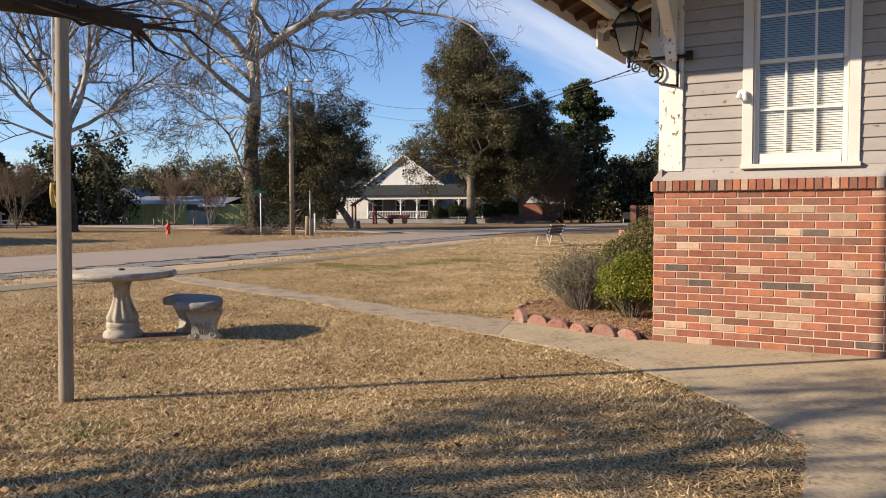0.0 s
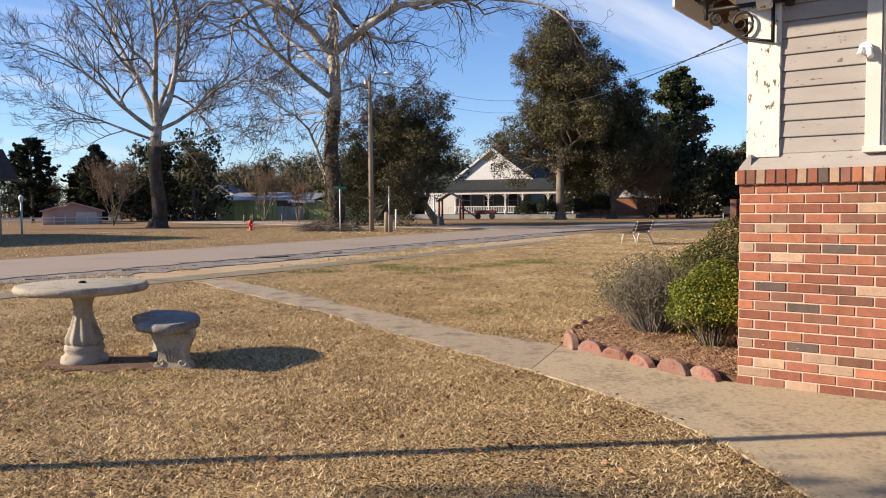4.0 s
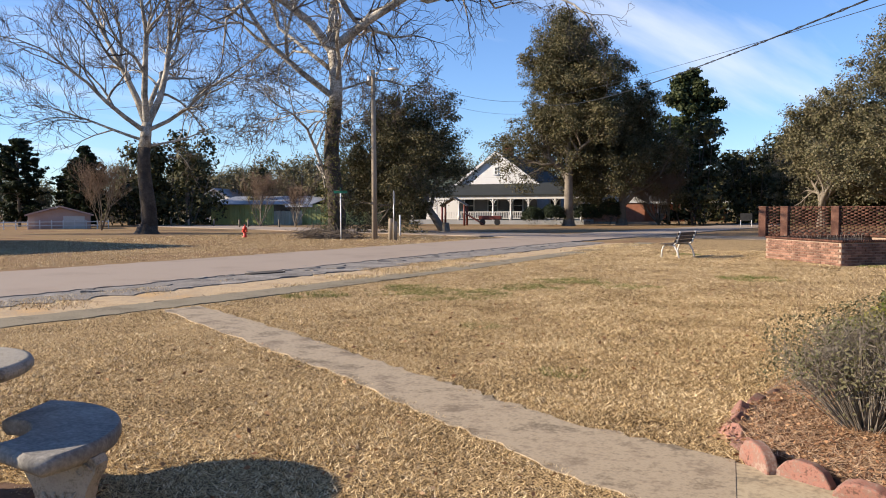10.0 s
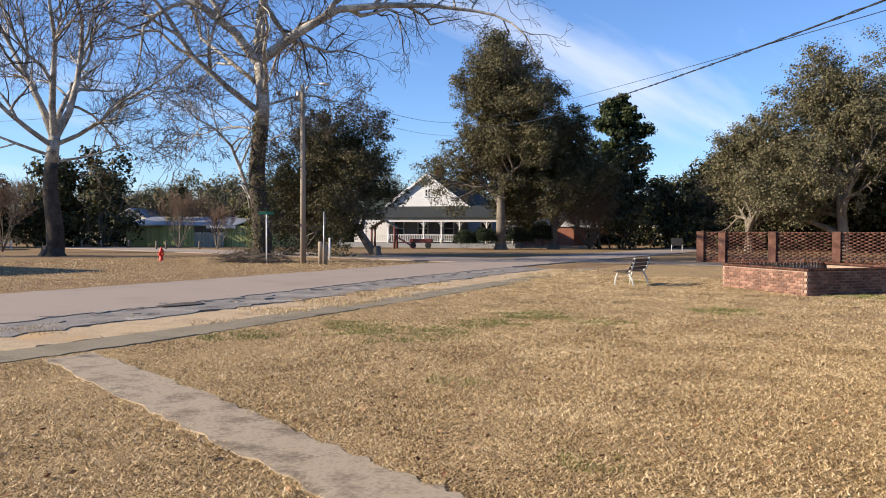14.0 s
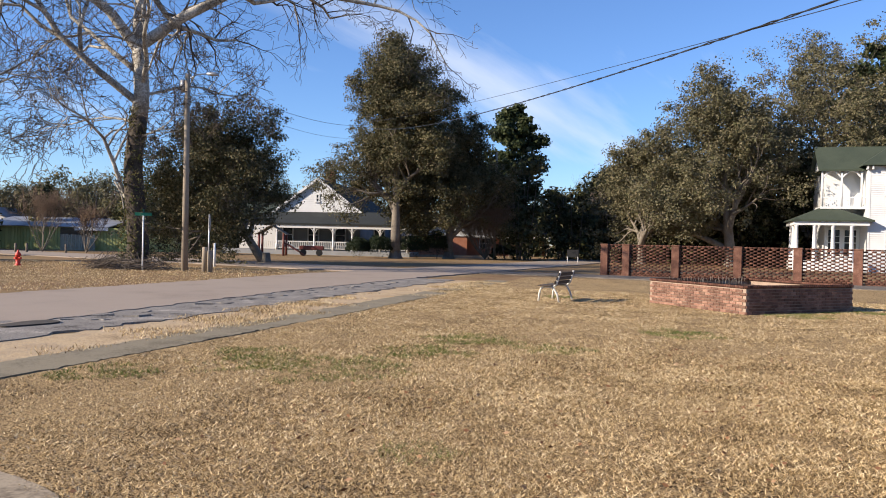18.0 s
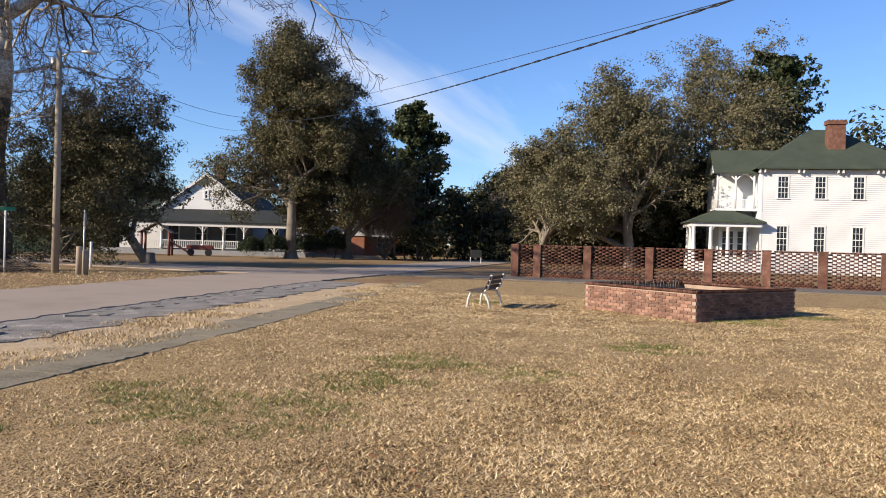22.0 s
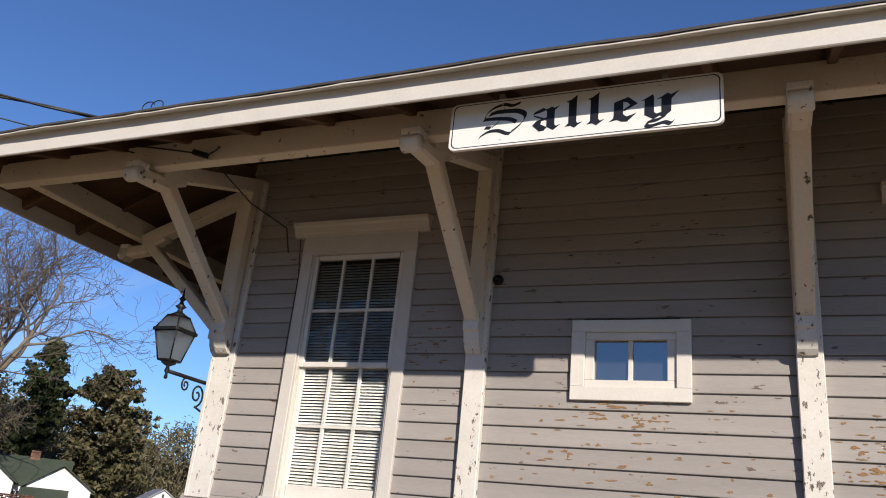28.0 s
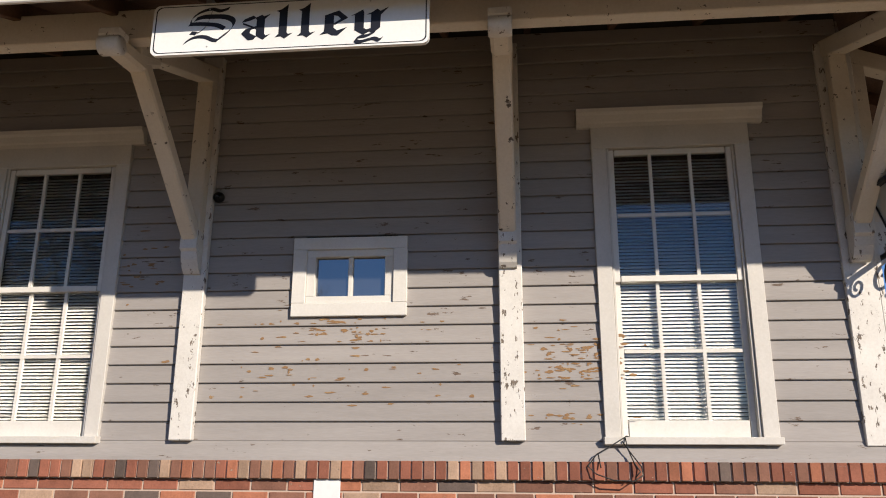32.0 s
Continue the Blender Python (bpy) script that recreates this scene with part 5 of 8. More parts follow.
# worn bare earth round the table and stool
b = bmesh.new()
rsoil = random.Random(17)
prism(b, [(-4.98 + 0.62 * k * math.cos(a) - 0.22 * k * math.sin(a), -2.32 + 0.32 * k * math.sin(a) + 0.34 * k * math.cos(a)) for a in [2 * math.pi * i / 48 for i in range(48)] for k in [rsoil.uniform(0.82, 1.12)]], -0.02, 0.0125)
tagged(part("bare_soil", b, M_SOIL), "trodden bare brown earth under the stone table", "soil", kind="structure")
# curved stone stool
stool = thing("garden_stool", "curved cast stone bench with scrolled legs and a darker seat", "bench", pose(-4.60, -1.91, 0.0, 0, 0, 150) @ Matrix.Diagonal((1.17, 1.17, 1.12, 1)))
b = bmesh.new()
arc_o = [(0.63 * math.cos(radians(a)), 0.63 * math.sin(radians(a))) for a in range(-150, -29, 8)]
arc_i = [(0.26 * math.cos(radians(a)), 0.26 * math.sin(radians(a))) for a in range(-30, -151, -8)]
seat_poly = [(x, y + 0.46) for x, y in arc_o + arc_i]
lo = [b.verts.new((x * 0.94, y * 0.94, 0.300)) for x, y in seat_poly]
m1 = [b.verts.new((x, y, 0.325)) for x, y in seat_poly]
m2 = [b.verts.new((x, y, 0.362)) for x, y in seat_poly]
hi = [b.verts.new((x * 0.95, y * 0.95, 0.38)) for x, y in seat_poly]
k = len(seat_poly)
for u, w in ((lo, m1), (m1, m2), (m2, hi)):
    for i in range(k):
        b.faces.new((u[i], u[(i + 1) % k], w[(i + 1) % k], w[i])).smooth = True
h = len(arc_o)
for i in range(h - 1):
    j = k - 1 - i
    b.faces.new((hi[i], hi[i + 1], hi[j - 1], hi[j]))
    b.faces.new((lo[i], lo[j], lo[j - 1], lo[i + 1]))
# Seat stone in a darker colour than the legs.
M_STOOLTOP = mat("dark_seat_stone", [(0.13, 0.125, 0.115), (0.25, 0.238, 0.215), (0.42, 0.40, 0.35)], 3.2, 40, 0.9, bump=0.3, bdist=0.004, spec=0.12)
part("seat", b, M_STOOLTOP, stool, "grey curved seat, darker than its legs")
for sgn in (-1, 1):
    leg_m = pose(sgn * 0.27, 0.06, 0, 0, 0, sgn * 32)
    b = bmesh.new()
    prof = [(-0.155, 0.0), (0.155, 0.0), (0.15, 0.035), (0.115, 0.06), (0.105, 0.12), (0.125, 0.19), (0.155, 0.245), (0.165, 0.285), (0.15, 0.315), (-0.15, 0.315), (-0.165, 0.285), (-0.155, 0.245), (-0.125, 0.19), (-0.105, 0.12), (-0.115, 0.06), (-0.15, 0.035)]
    prism(b, prof, -0.045, 0.045, leg_m @ Matrix(((0, 0, 1, 0), (1, 0, 0, 0), (0, 1, 0, 0), (0, 0, 0, 1))))
    leg = part("leg", b, M_CAST, stool, "scrolled stone leg")
    b = bmesh.new()
    for s2 in (-1, 1):
        for cy, cz, r0, dirn in ((0.10, 0.255, 0.045, 1), (0.085, 0.055, 0.04, -1)):
            pts = [leg_m @ Vector((s2 * 0.046, q * (cy + r0 * (1 - t) * math.cos(6.5 * t)), cz + dirn * r0 * (1 - t) * math.sin(6.5 * t))) for q in (1,) for t in [i / 14 for i in range(14)]]
            tube(b, pts, 0.007, 5)
            pts = [leg_m @ Vector((s2 * 0.046, -(cy + r0 * (1 - t) * math.cos(6.5 * t)), cz + dirn * r0 * (1 - t) * math.sin(6.5 * t))) for t in [i / 14 for i in range(14)]]
            tube(b, pts, 0.007, 5)
        for yy in (-0.045, -0.015, 0.015, 0.045):
            tube(b, [leg_m @ Vector((s2 * 0.046, yy * 0.6, 0.06)), leg_m @ Vector((s2 * 0.05, yy, 0.12)), leg_m @ Vector((s2 * 0.046, yy * 1.6, 0.165))], 0.007, 5)
    tagged(part("scroll_carving", b, M_CAST, leg), kind="stuff")
b = bmesh.new()
for sgn in (-1, 1):
    m = pose(sgn * 0.385, 0.235, 0.35, 0, 0, sgn * -60)
    tube(b, [m @ Vector((0.02 * (1 - t) * math.cos(7 * t), -0.012, 0.02 * (1 - t) * math.sin(7 * t))) for t in [i / 10 for i in range(10)]], 0.006, 5)
part("end_scroll", b, M_CAST, stool)

# flagpole with halyard
pole = thing("flagpole", "tall weathered wooden pole with a rope cleat", "pole", pose(-3.15, -4.68, 0, -0.4, 0.8, 0) @ Matrix.Diagonal((0.64, 0.64, 1, 1)))
b = bmesh.new()
tube(b, [(0.004 * math.sin(z), 0.003 * math.cos(1.7 * z), z) for z in np.linspace(-0.2, 6.6, 24)], [0.083 - 0.0045 * i / 4 for i in range(24)], 18)
part("shaft", b, M_FLAG, pole)
b = bmesh.new()
tube(b, [(-0.085, -0.04, 1.62), (-0.10, -0.045, 3.2), (-0.095, -0.045, 6.3)], 0.006, 6)
tube(b, [(-0.075, -0.06, 1.62), (-0.085, -0.065, 3.2), (-0.08, -0.065, 6.3)], 0.006, 6)
part("halyard", b, M_WHITEPLASTIC, pole, "pale halyard rope")
b = bmesh.new()
for i in range(7):
    a0 = i * 0.9
    tube(b, [(-0.085 + 0.012 * math.sin(a0 + t), -0.06 + 0.04 * math.cos(t + a0 * 0.2), 1.52 + 0.085 * math.sin(t)) for t in np.linspace(0, 6.28, 14)], 0.008, 5)
part("rope_coil", b, M_ROPE, pole, "yellow rope coil on the cleat")
b = bmesh.new()
beam(b, (-0.09, -0.05, 1.40), (-0.09, -0.05, 1.66), 0.02, 0.03)
part("cleat", b, M_IRON, pole)

# park bench
bench = thing("park_bench", "slatted park bench with pale curved end frames", "bench", pose(-9.16, 20.8, 0, 0, 0, 176))
for y in (-0.62, 0.62):
    b = bmesh.new()
    tube(b, [(0.27, y, -0.03), (0.25, y, 0.22), (0.20, y, 0.36), (0.12, y, 0.41), (-0.14, y, 0.40), (-0.24, y, 0.50), (-0.34, y, 0.84)], 0.028, 8)
    tube(b, [(-0.32, y, -0.03), (-0.26, y, 0.20), (-0.17, y, 0.36), (-0.12, y, 0.40)], 0.028, 8)
    part("end_frame", b, M_BENCHIRON, bench, "pale painted curved end frame")
for i in range(4):
    b = bmesh.new()
    box(b, (-0.12 + i * 0.10, -0.75, 0.428), (-0.03 + i * 0.10, 0.75, 0.455), None, 0.004)
    part("seat_slat", b, M_SLATDARK, bench)
for i in range(3):
    b = bmesh.new()
    z = 0.53 + i * 0.115
    beam(b, (-0.215 - 0.105 * i / 2.0, -0.75, z), (-0.215 - 0.105 * i / 2.0, 0.75, z), 0.025, 0.10, (-0.25, 0, 1))
    part("back_slat", b, M_SLATDARK, bench)

# ---- brick planter ----
PB, PA, PCc = Vector((-4.15, 19.09)), Vector((-6.70, 21.85)), Vector((-1.60, 22.12))
planter = thing("brick_planter", "low weathered brick planter box, mossy on the shaded side", "planter")
PZ = 0.70
PD = PA + PCc - PB
quad = [PA, PB, PCc, PD]
b = bmesh.new()
cen = sum(quad, Vector((0, 0))) / 4
ins = [cen + (p - cen) * 0.93 for p in quad]
shr = [cen + (p - cen) * 0.996 for p in quad]
vo = [b.verts.new((p.x, p.y, -0.1)) for p in shr] + [b.verts.new((p.x, p.y, PZ - 0.012)) for p in shr]
vi = [b.verts.new((p.x, p.y, 0.45)) for p in ins] + [b.verts.new((p.x, p.y, PZ - 0.012)) for p in ins]
for i in range(4):
    j = (i + 1) % 4
    b.faces.new((vo[i], vo[j], vo[4 + j], vo[4 + i]))
    b.faces.new((vo[4 + i], vo[4 + j], vi[4 + j], vi[4 + i]))
    b.faces.new((vi[i], vi[4 + i], vi[4 + j], vi[j]))
core_p = part("wall", b, M_OLDMORTAR, planter, "weathered red brick wall with dark stains")
b = bmesh.new()
prism(b, [tuple(cen + (p - cen) * 0.935) for p in quad], 0.30, 0.50)
part("soil", b, M_SOIL, planter)
ob_mesh = []
for m in (M_OLDBRICK,):
    bb = bmesh.new()
    box(bb, (-0.104, -0.05, -0.031), (0.104, 0.05, 0.031), None, 0.004)
    ob_mesh.append(mesh_of("brick", bb, m))
rb = random.Random(21)
extra = []
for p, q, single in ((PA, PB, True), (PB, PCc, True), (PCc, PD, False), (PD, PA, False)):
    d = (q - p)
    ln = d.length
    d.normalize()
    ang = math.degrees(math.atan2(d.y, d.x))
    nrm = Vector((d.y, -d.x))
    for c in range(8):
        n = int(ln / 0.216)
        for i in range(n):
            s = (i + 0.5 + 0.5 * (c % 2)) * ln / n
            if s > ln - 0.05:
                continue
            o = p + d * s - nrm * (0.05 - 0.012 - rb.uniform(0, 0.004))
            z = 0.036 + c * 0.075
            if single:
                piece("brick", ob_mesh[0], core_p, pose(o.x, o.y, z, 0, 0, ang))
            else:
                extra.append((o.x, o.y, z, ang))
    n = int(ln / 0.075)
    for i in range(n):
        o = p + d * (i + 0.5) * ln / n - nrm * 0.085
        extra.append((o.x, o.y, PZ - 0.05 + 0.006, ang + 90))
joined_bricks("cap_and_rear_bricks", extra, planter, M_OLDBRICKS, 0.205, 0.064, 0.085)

stems_ = thing("dry_stems", "row of thin dry stems inside the planter", "plant")
rst = random.Random(14)
for i in range(46):
    t = i / 45
    x, y = -6.25 + 2.0 * t + rst.uniform(-0.03, 0.03), 21.95 + 2.4 * t + rst.uniform(-0.03, 0.03)
    b = bmesh.new()
    tube(b, [(x, y, 0.45), (x + rst.uniform(-0.02, 0.02), y, 0.60), (x + rst.uniform(-0.04, 0.04), y + rst.uniform(-0.03, 0.03), 0.66 + rst.uniform(0.02, 0.10))], [0.007, 0.005, 0.003], 5)
    part("stem", b, M_GREYTWIG, stems_)

# ---- flower bed: scalloped edging, litter, shrubs ----
stones = [(-0.27, 0.0), (-0.57, 0.11), (-0.88, 0.27), (-1.20, 0.42), (-1.52, 0.57), (-1.82, 0.70), (-2.02, 0.93), (-2.17, 1.20), (-2.23, 1.5), (-2.25, 1.8), (-2.22, 2.15), (-2.2, 2.5)]
sm = bmesh.new()
prism(sm, [(-0.165, -0.05), (0.165, -0.05), (0.165, 0.10), (0.115, 0.165), (0.05, 0.195), (-0.05, 0.195), (-0.115, 0.165), (-0.165, 0.10)], -0.04, 0.04, Matrix(((1, 0, 0, 0), (0, 0, -1, 0), (0, 1, 0, 0), (0, 0, 0, 1))))
bmesh.ops.bevel(sm, geom=sm.edges[:], offset=0.012, segments=2, affect="EDGES", profile=0.5)
stone_mesh = mesh_of("edging_block", sm, M_EDGE)
rs = random.Random(8)
for i, (x, y) in enumerate(stones):
    x2, y2 = stones[min(i + 1, len(stones) - 1)]
    x0, y0 = stones[max(i - 1, 0)]
    a = math.degrees(math.atan2(y2 - y0, x2 - x0))
    ob = new("edging_block", stone_mesh)
    ob.matrix_basis = pose(x + rs.uniform(-0.02, 0.02), y + rs.uniform(-0.02, 0.02), rs.uniform(-0.095, -0.04), rs.uniform(-18, 16) + (0 if i < 6 else 30), rs.uniform(-11, 11), a + rs.uniform(-14, 14))
    tagged(ob, "scalloped red concrete edging block bordering the bed", "edging", "flower bed edging")
b = bmesh.new()
bed_poly = [(-0.02, 0.06), (-0.4, 0.10), (-1.0, 0.40), (-1.6, 0.72), (-1.9, 0.92), (-2.1, 1.3), (-2.2, 2.0), (-2.1, 3.0), (-1.7, 5.0), (-1.2, 6.2), (-0.02, 6.9)]
prism(b, bed_poly, -0.1, 0.045)
tagged(part("flower_bed", b, M_SOIL), "mulched planting bed along the depot wall", "flower bed", kind="structure")
r = np.random.RandomState(4)
pts = np.stack([r.uniform(-2.2, 0.0, 9000), r.uniform(0.05, 4.5, 9000), np.zeros(9000)], 1)
keep = (pts[:, 1] > 0.10 - 0.42 * (pts[:, 0] + 0.2)) & (pts[:, 0] < 0)
pts = pts[keep]
pts[:, 2] = 0.055 + r.uniform(0, 0.035, len(pts))
litter = leaves_mesh("leaf_litter", pts, np.full(len(pts), 0.015), M_MULCH, seed=5, flat=0.75)
tagged(litter, "dry brown pine straw and fallen leaves on the bed", "leaf litter", kind="stuff")


def shrub(label, place, rx, ry, hz, n_leaf, size, material, seed, stems=60, open_=0.35, twig=M_TWIG, shape=1.0, z0=0.05, group="", stout=1.0):
    """A shrub: stems that fork upward into a shell of small leaves with an uneven outline."""
    root = thing("shrub", label, "shrub", place, group)
    r = np.random.RandomState(seed)
    segs = []
    for i in range(stems):
        a, u = r.uniform(0, 2 * math.pi), r.uniform(0.1, 0.95)
        tip = np.array([rx * u * math.cos(a), ry * u * math.sin(a), hz * (0.55 + 0.42 * r.uniform()) * math.sqrt(max(0.05, 1 - 0.6 * u * u))])
        base = np.array([tip[0] * 0.15, tip[1] * 0.15, -0.03])
        mid = base * 0.5 + tip * 0.5 + r.normal(0, 0.04, 3) + (0, 0, 0.06)
        segs += [[*base, *mid, 0.009 * stout, 0.006 * stout], [*mid, *tip, 0.006 * stout, 0.003 * stout]]
        for j in range(3 if stout == 1.0 else 6):
            s = mid + (tip - mid) * r.uniform(0.1, 0.9)
            e = s + r.normal(0, 0.09, 3) + (0, 0, 0.07)
            segs.append([*s, *e, 0.004 * stout, 0.002 * stout])
    twigs_mesh("stem", segs, twig, root)
    d = r.normal(size=(n_leaf, 3))
    d[:, 2] = np.abs(d[:, 2]) * shape - 0.25
    d /= np.linalg.norm(d, axis=1, keepdims=True)
    rad = 1 - open_ * r.uniform(0, 1, (n_leaf, 1)) ** 1.6
    lump = 1 + 0.10 * np.sin(5 * d[:, 0:1] + seed) * np.cos(4 * d[:, 1:2]) + 0.07 * np.sin(9 * d[:, 2:3] + 3 * d[:, 0:1])
    c = d * rad * lump * (rx, ry, hz * 0.56) + (0, 0, hz * 0.50)
    c = c[c[:, 2] > z0]
    out = c - (0, 0, hz * 0.45)
    out = out / (np.linalg.norm(out, axis=1, keepdims=True) + 1e-9) + (0, 0, 0.35)
    leaves_mesh("foliage", c, np.full(len(c), size), material, root, seed + 1, facing=out, stray=0.8)
    return root


shrub("twiggy grey-green shrub with sparse winter leaves in the bed", pose(-1.35, 1.75, 0.03), 0.66, 0.62, 0.86, 6500, 0.014, M_GREYLEAF, 31, 420, 0.75, twig=M_GREYTWIG, stout=0.6)
shrub("small bright yellow-green variegated shrub in the bed", pose(-0.55, 1.20, 0.03), 0.42, 0.40, 0.80, 17000, 0.0155, M_YELLOW, 32, 60, 0.5)
shrub("rounded dark green holly shrub beside the depot wall", pose(-0.85, 3.0, 0.03), 0.62, 0.60, 1.12, 17000, 0.019, M_BOX, 33, 60, 0.4)
shrub("tall dark green evergreen shrub beside the depot wall", pose(-0.75, 4.2, 0.03), 0.55, 0.58, 1.08, 15000, 0.020, M_BOX, 34, 60, 0.4)
shrub("yellow-tinged evergreen shrub behind the bed", pose(-1.3, 2.75, 0.03), 0.45, 0.45, 0.75, 9000, 0.016, M_YELLOW, 38, 60, 0.6)
shrub("large clipped boxwood with bare stems showing below", pose(0.50, 9.75, 0.0), 1.18, 1.15, 1.32, 42000, 0.020, M_BOXDARK, 35, 160, 0.28, shape=1.2, z0=0.22, group="clipped boxwoods by the depot corner")
shrub("clipped boxwood shrub close to the depot corner", pose(-0.70, 6.70, 0.0, 0, 0, 8), 0.60, 0.74, 1.26, 30000, 0.017, M_BOXDARK, 36, 140, 0.28, shape=1.2, z0=0.16, group="clipped boxwoods by the depot corner")

# ---- houses and street ----
def frame_m(x, y, ux, uy):
    """Local axes: x along the front (ux, uy), y to the back, at ground height."""
    k = math.hypot(ux, uy)
    ux, uy = ux / k, uy / k
    return Matrix(((ux, -uy, 0, x), (uy, ux, 0, y), (0, 0, 1, gz(x, y)), (0, 0, 0, 1)))


def gable_roof(bm, x0, x1, y0, y1, ze, zr, along="y", over=0.35, t=0.14):
    """Two sloping slabs that meet in a ridge running along x or y."""
    if along == "y":
        xm = (x0 + x1) / 2
        for a, b_ in ((x0 - over, xm), (x1 + over, xm)):
            za = ze - (zr - ze) * over / (xm - x0)
            v = [(a, y0 - over, za), (b_, y0 - over, zr), (b_, y1 + over, zr), (a, y1 + over, za)]
            lo = [bm.verts.new(p) for p in v]
            hi = [bm.verts.new((p[0], p[1], p[2] + t)) for p in v]
            bm.faces.new(hi)
            bm.faces.new(lo[::-1])
            for i in range(4):
                bm.faces.new((lo[i], lo[(i + 1) % 4], hi[(i + 1) % 4], hi[i]))
    else:
        ym = (y0 + y1) / 2
        for a, b_ in ((y0 - over, ym), (y1 + over, ym)):
            za = ze - (zr - ze) * over / (ym - y0)
            v = [(x0 - over, a, za), (x1 + over, a, za), (x1 + over, b_, zr), (x0 - over, b_, zr)]
            lo = [bm.verts.new(p) for p in v]
            hi = [bm.verts.new((p[0], p[1], p[2] + t)) for p in v]
            bm.faces.new(hi)
            bm.faces.new(lo[::-1])
            for i in range(4):
                bm.faces.new((lo[i], lo[(i + 1) % 4], hi[(i + 1) % 4], hi[i]))
    return bm


def hip_roof(bm, x0, x1, y0, y1, ze, zr, over=0.5, t=0.12):
    x0, x1, y0, y1 = x0 - over, x1 + over, y0 - over, y1 + over
    h = min(x1 - x0, y1 - y0) / 2
    if x1 - x0 >= y1 - y0:
        r0, r1 = (x0 + h, (y0 + y1) / 2), (x1 - h + 0.01, (y0 + y1) / 2)
        fs = ((0, 1, 5, 4), (2, 3, 4, 5), (3, 0, 4), (1, 2, 5))
    else:
        r0, r1 = ((x0 + x1) / 2, y0 + h), ((x0 + x1) / 2, y1 - h)
        fs = ((3, 0, 4, 5), (1, 2, 5, 4), (0, 1, 4), (2, 3, 5))
    P = [(x0, y0, ze), (x1, y0, ze), (x1, y1, ze), (x0, y1, ze), (*r0, zr), (*r1, zr)]
    lo, hi = [bm.verts.new(p) for p in P], [bm.verts.new((p[0], p[1], p[2] + t)) for p in P]
    for f in fs:
        bm.faces.new([hi[i] for i in f])
        bm.faces.new([lo[i] for i in f][::-1])
    for i in range(4):
        bm.faces.new((lo[i], lo[(i + 1) % 4], hi[(i + 1) % 4], hi[i]))
    return bm


def gable_wall(bm, x0, x1, y, ze, zr, t=0.16, z0=0.0):
    prism(bm, [(x0, z0), (x1, z0), (x1, ze), ((x0 + x1) / 2, zr), (x0, ze)], -t, 0, Matrix(((1, 0, 0, 0), (0, 0, -1, y), (0, 1, 0, 0), (0, 0, 0, 1))))
    return bm


def add_window(parent, x, y, z0, z1, w, rows=2, cols=2, sash=True, face=-1):
    """A sash window on a wall that faces local -y (face=-1)."""
    win = new("window")
    win.parent = parent
    win.matrix_basis = pose(x, y, 0)
    b = bmesh.new()
    box(b, (-w / 2 + 0.02, -0.015, z0 + 0.02), (w / 2 - 0.02, 0.02, z1 - 0.02))
    part("pane", b, M_BLACKWIN, win)
    b = bmesh.new()
    for lo, hi in (((-w / 2 - 0.08, -0.05, z0 - 0.02), (-w / 2 + 0.03, 0.03, z1 + 0.02)), ((w / 2 - 0.03, -0.05, z0 - 0.02), (w / 2 + 0.08, 0.03, z1 + 0.02)), ((-w / 2 - 0.10, -0.06, z1 - 0.02), (w / 2 + 0.10, 0.03, z1 + 0.10))):
        box(b, lo, hi)
    part("window_frame", b, M_WHITE, win)
    b = bmesh.new()
    box(b, (-w / 2 - 0.12, -0.10, z0 - 0.08), (w / 2 + 0.12, 0.03, z0))
    part("window_sill", b, M_WHITE, win)
    b = bmesh.new()
    zm = (z0 + z1) / 2
    box(b, (-w / 2, -0.035, zm - 0.03), (w / 2, 0.0, zm + 0.03))
    for a, c in ((z0, zm), (zm, z1)):
        for i in range(1, rows):
            zz = a + (c - a) * i / rows
            box(b, (-w / 2, -0.03, zz - 0.014), (w / 2, 0.0, zz + 0.014))
    for i in range(1, cols):
        xx = -w / 2 + w * i / cols
        box(b, (xx - 0.014, -0.032, z0), (xx + 0.014, 0.0, z1))
    part("muntin_grid", b, M_WHITE, win)
    return win


def clapboards(parent, x0, x1, y, z0, z1, pitch, holes=()):
    b = bmesh.new()
    n = int((z1 - z0) / pitch)
    for i in range(n):
        a = z0 + i * pitch
        cuts = [(x0, x1)]
        for h0, h1, k0, k1 in holes:
            if k0 < a + pitch and k1 > a:
                cuts = [c for s, e in cuts for c in ((s, min(e, h0)), (max(s, h1), e)) if c[1] > c[0] + 0.02]
        for s, e in cuts:
            prism(b, [(-0.05, a), (-0.01, a + pitch), (0.0, a + pitch), (0.0, a)], s, e, Matrix(((0, 0, 1, 0), (1, 0, 0, y), (0, 1, 0, 0), (0, 0, 0, 1))))
    return part("cladding", b, M_WHITE, parent)


# two-storey white house behind the garden wall
wh = thing("white_house", "two-storey white clapboard house with green hipped roof", "house", frame_m(3.95, 67.25, 0.9973, 0.073))
W, D, EH = 11.45, 9.5, 8.15
b = bmesh.new()
box(b, (0, 0, -0.3), (W, D, EH))
main = part("wall", b, M_WHITE, wh)
wx = (1.61, 4.36, 7.15, 9.92)
holes = [(x - 0.45, x + 0.45, 5.85, 7.65) for x in wx] + [(x - 0.45, x + 0.45, 1.7, 3.75) for x in wx]
clapboards(wh, 0.12, W - 0.12, 0, 0.2, EH - 0.25, 0.16, holes)
for x in wx:
    add_window(wh, x, -0.02, 5.9, 7.6, 0.78, 2, 3)
    add_window(wh, x, -0.02, 1.75, 3.7, 0.78, 2, 3)
b = bmesh.new()
for x in (-0.03, W - 0.1):
    box(b, (x, -0.05, 0), (x + 0.13, 0.05, EH))
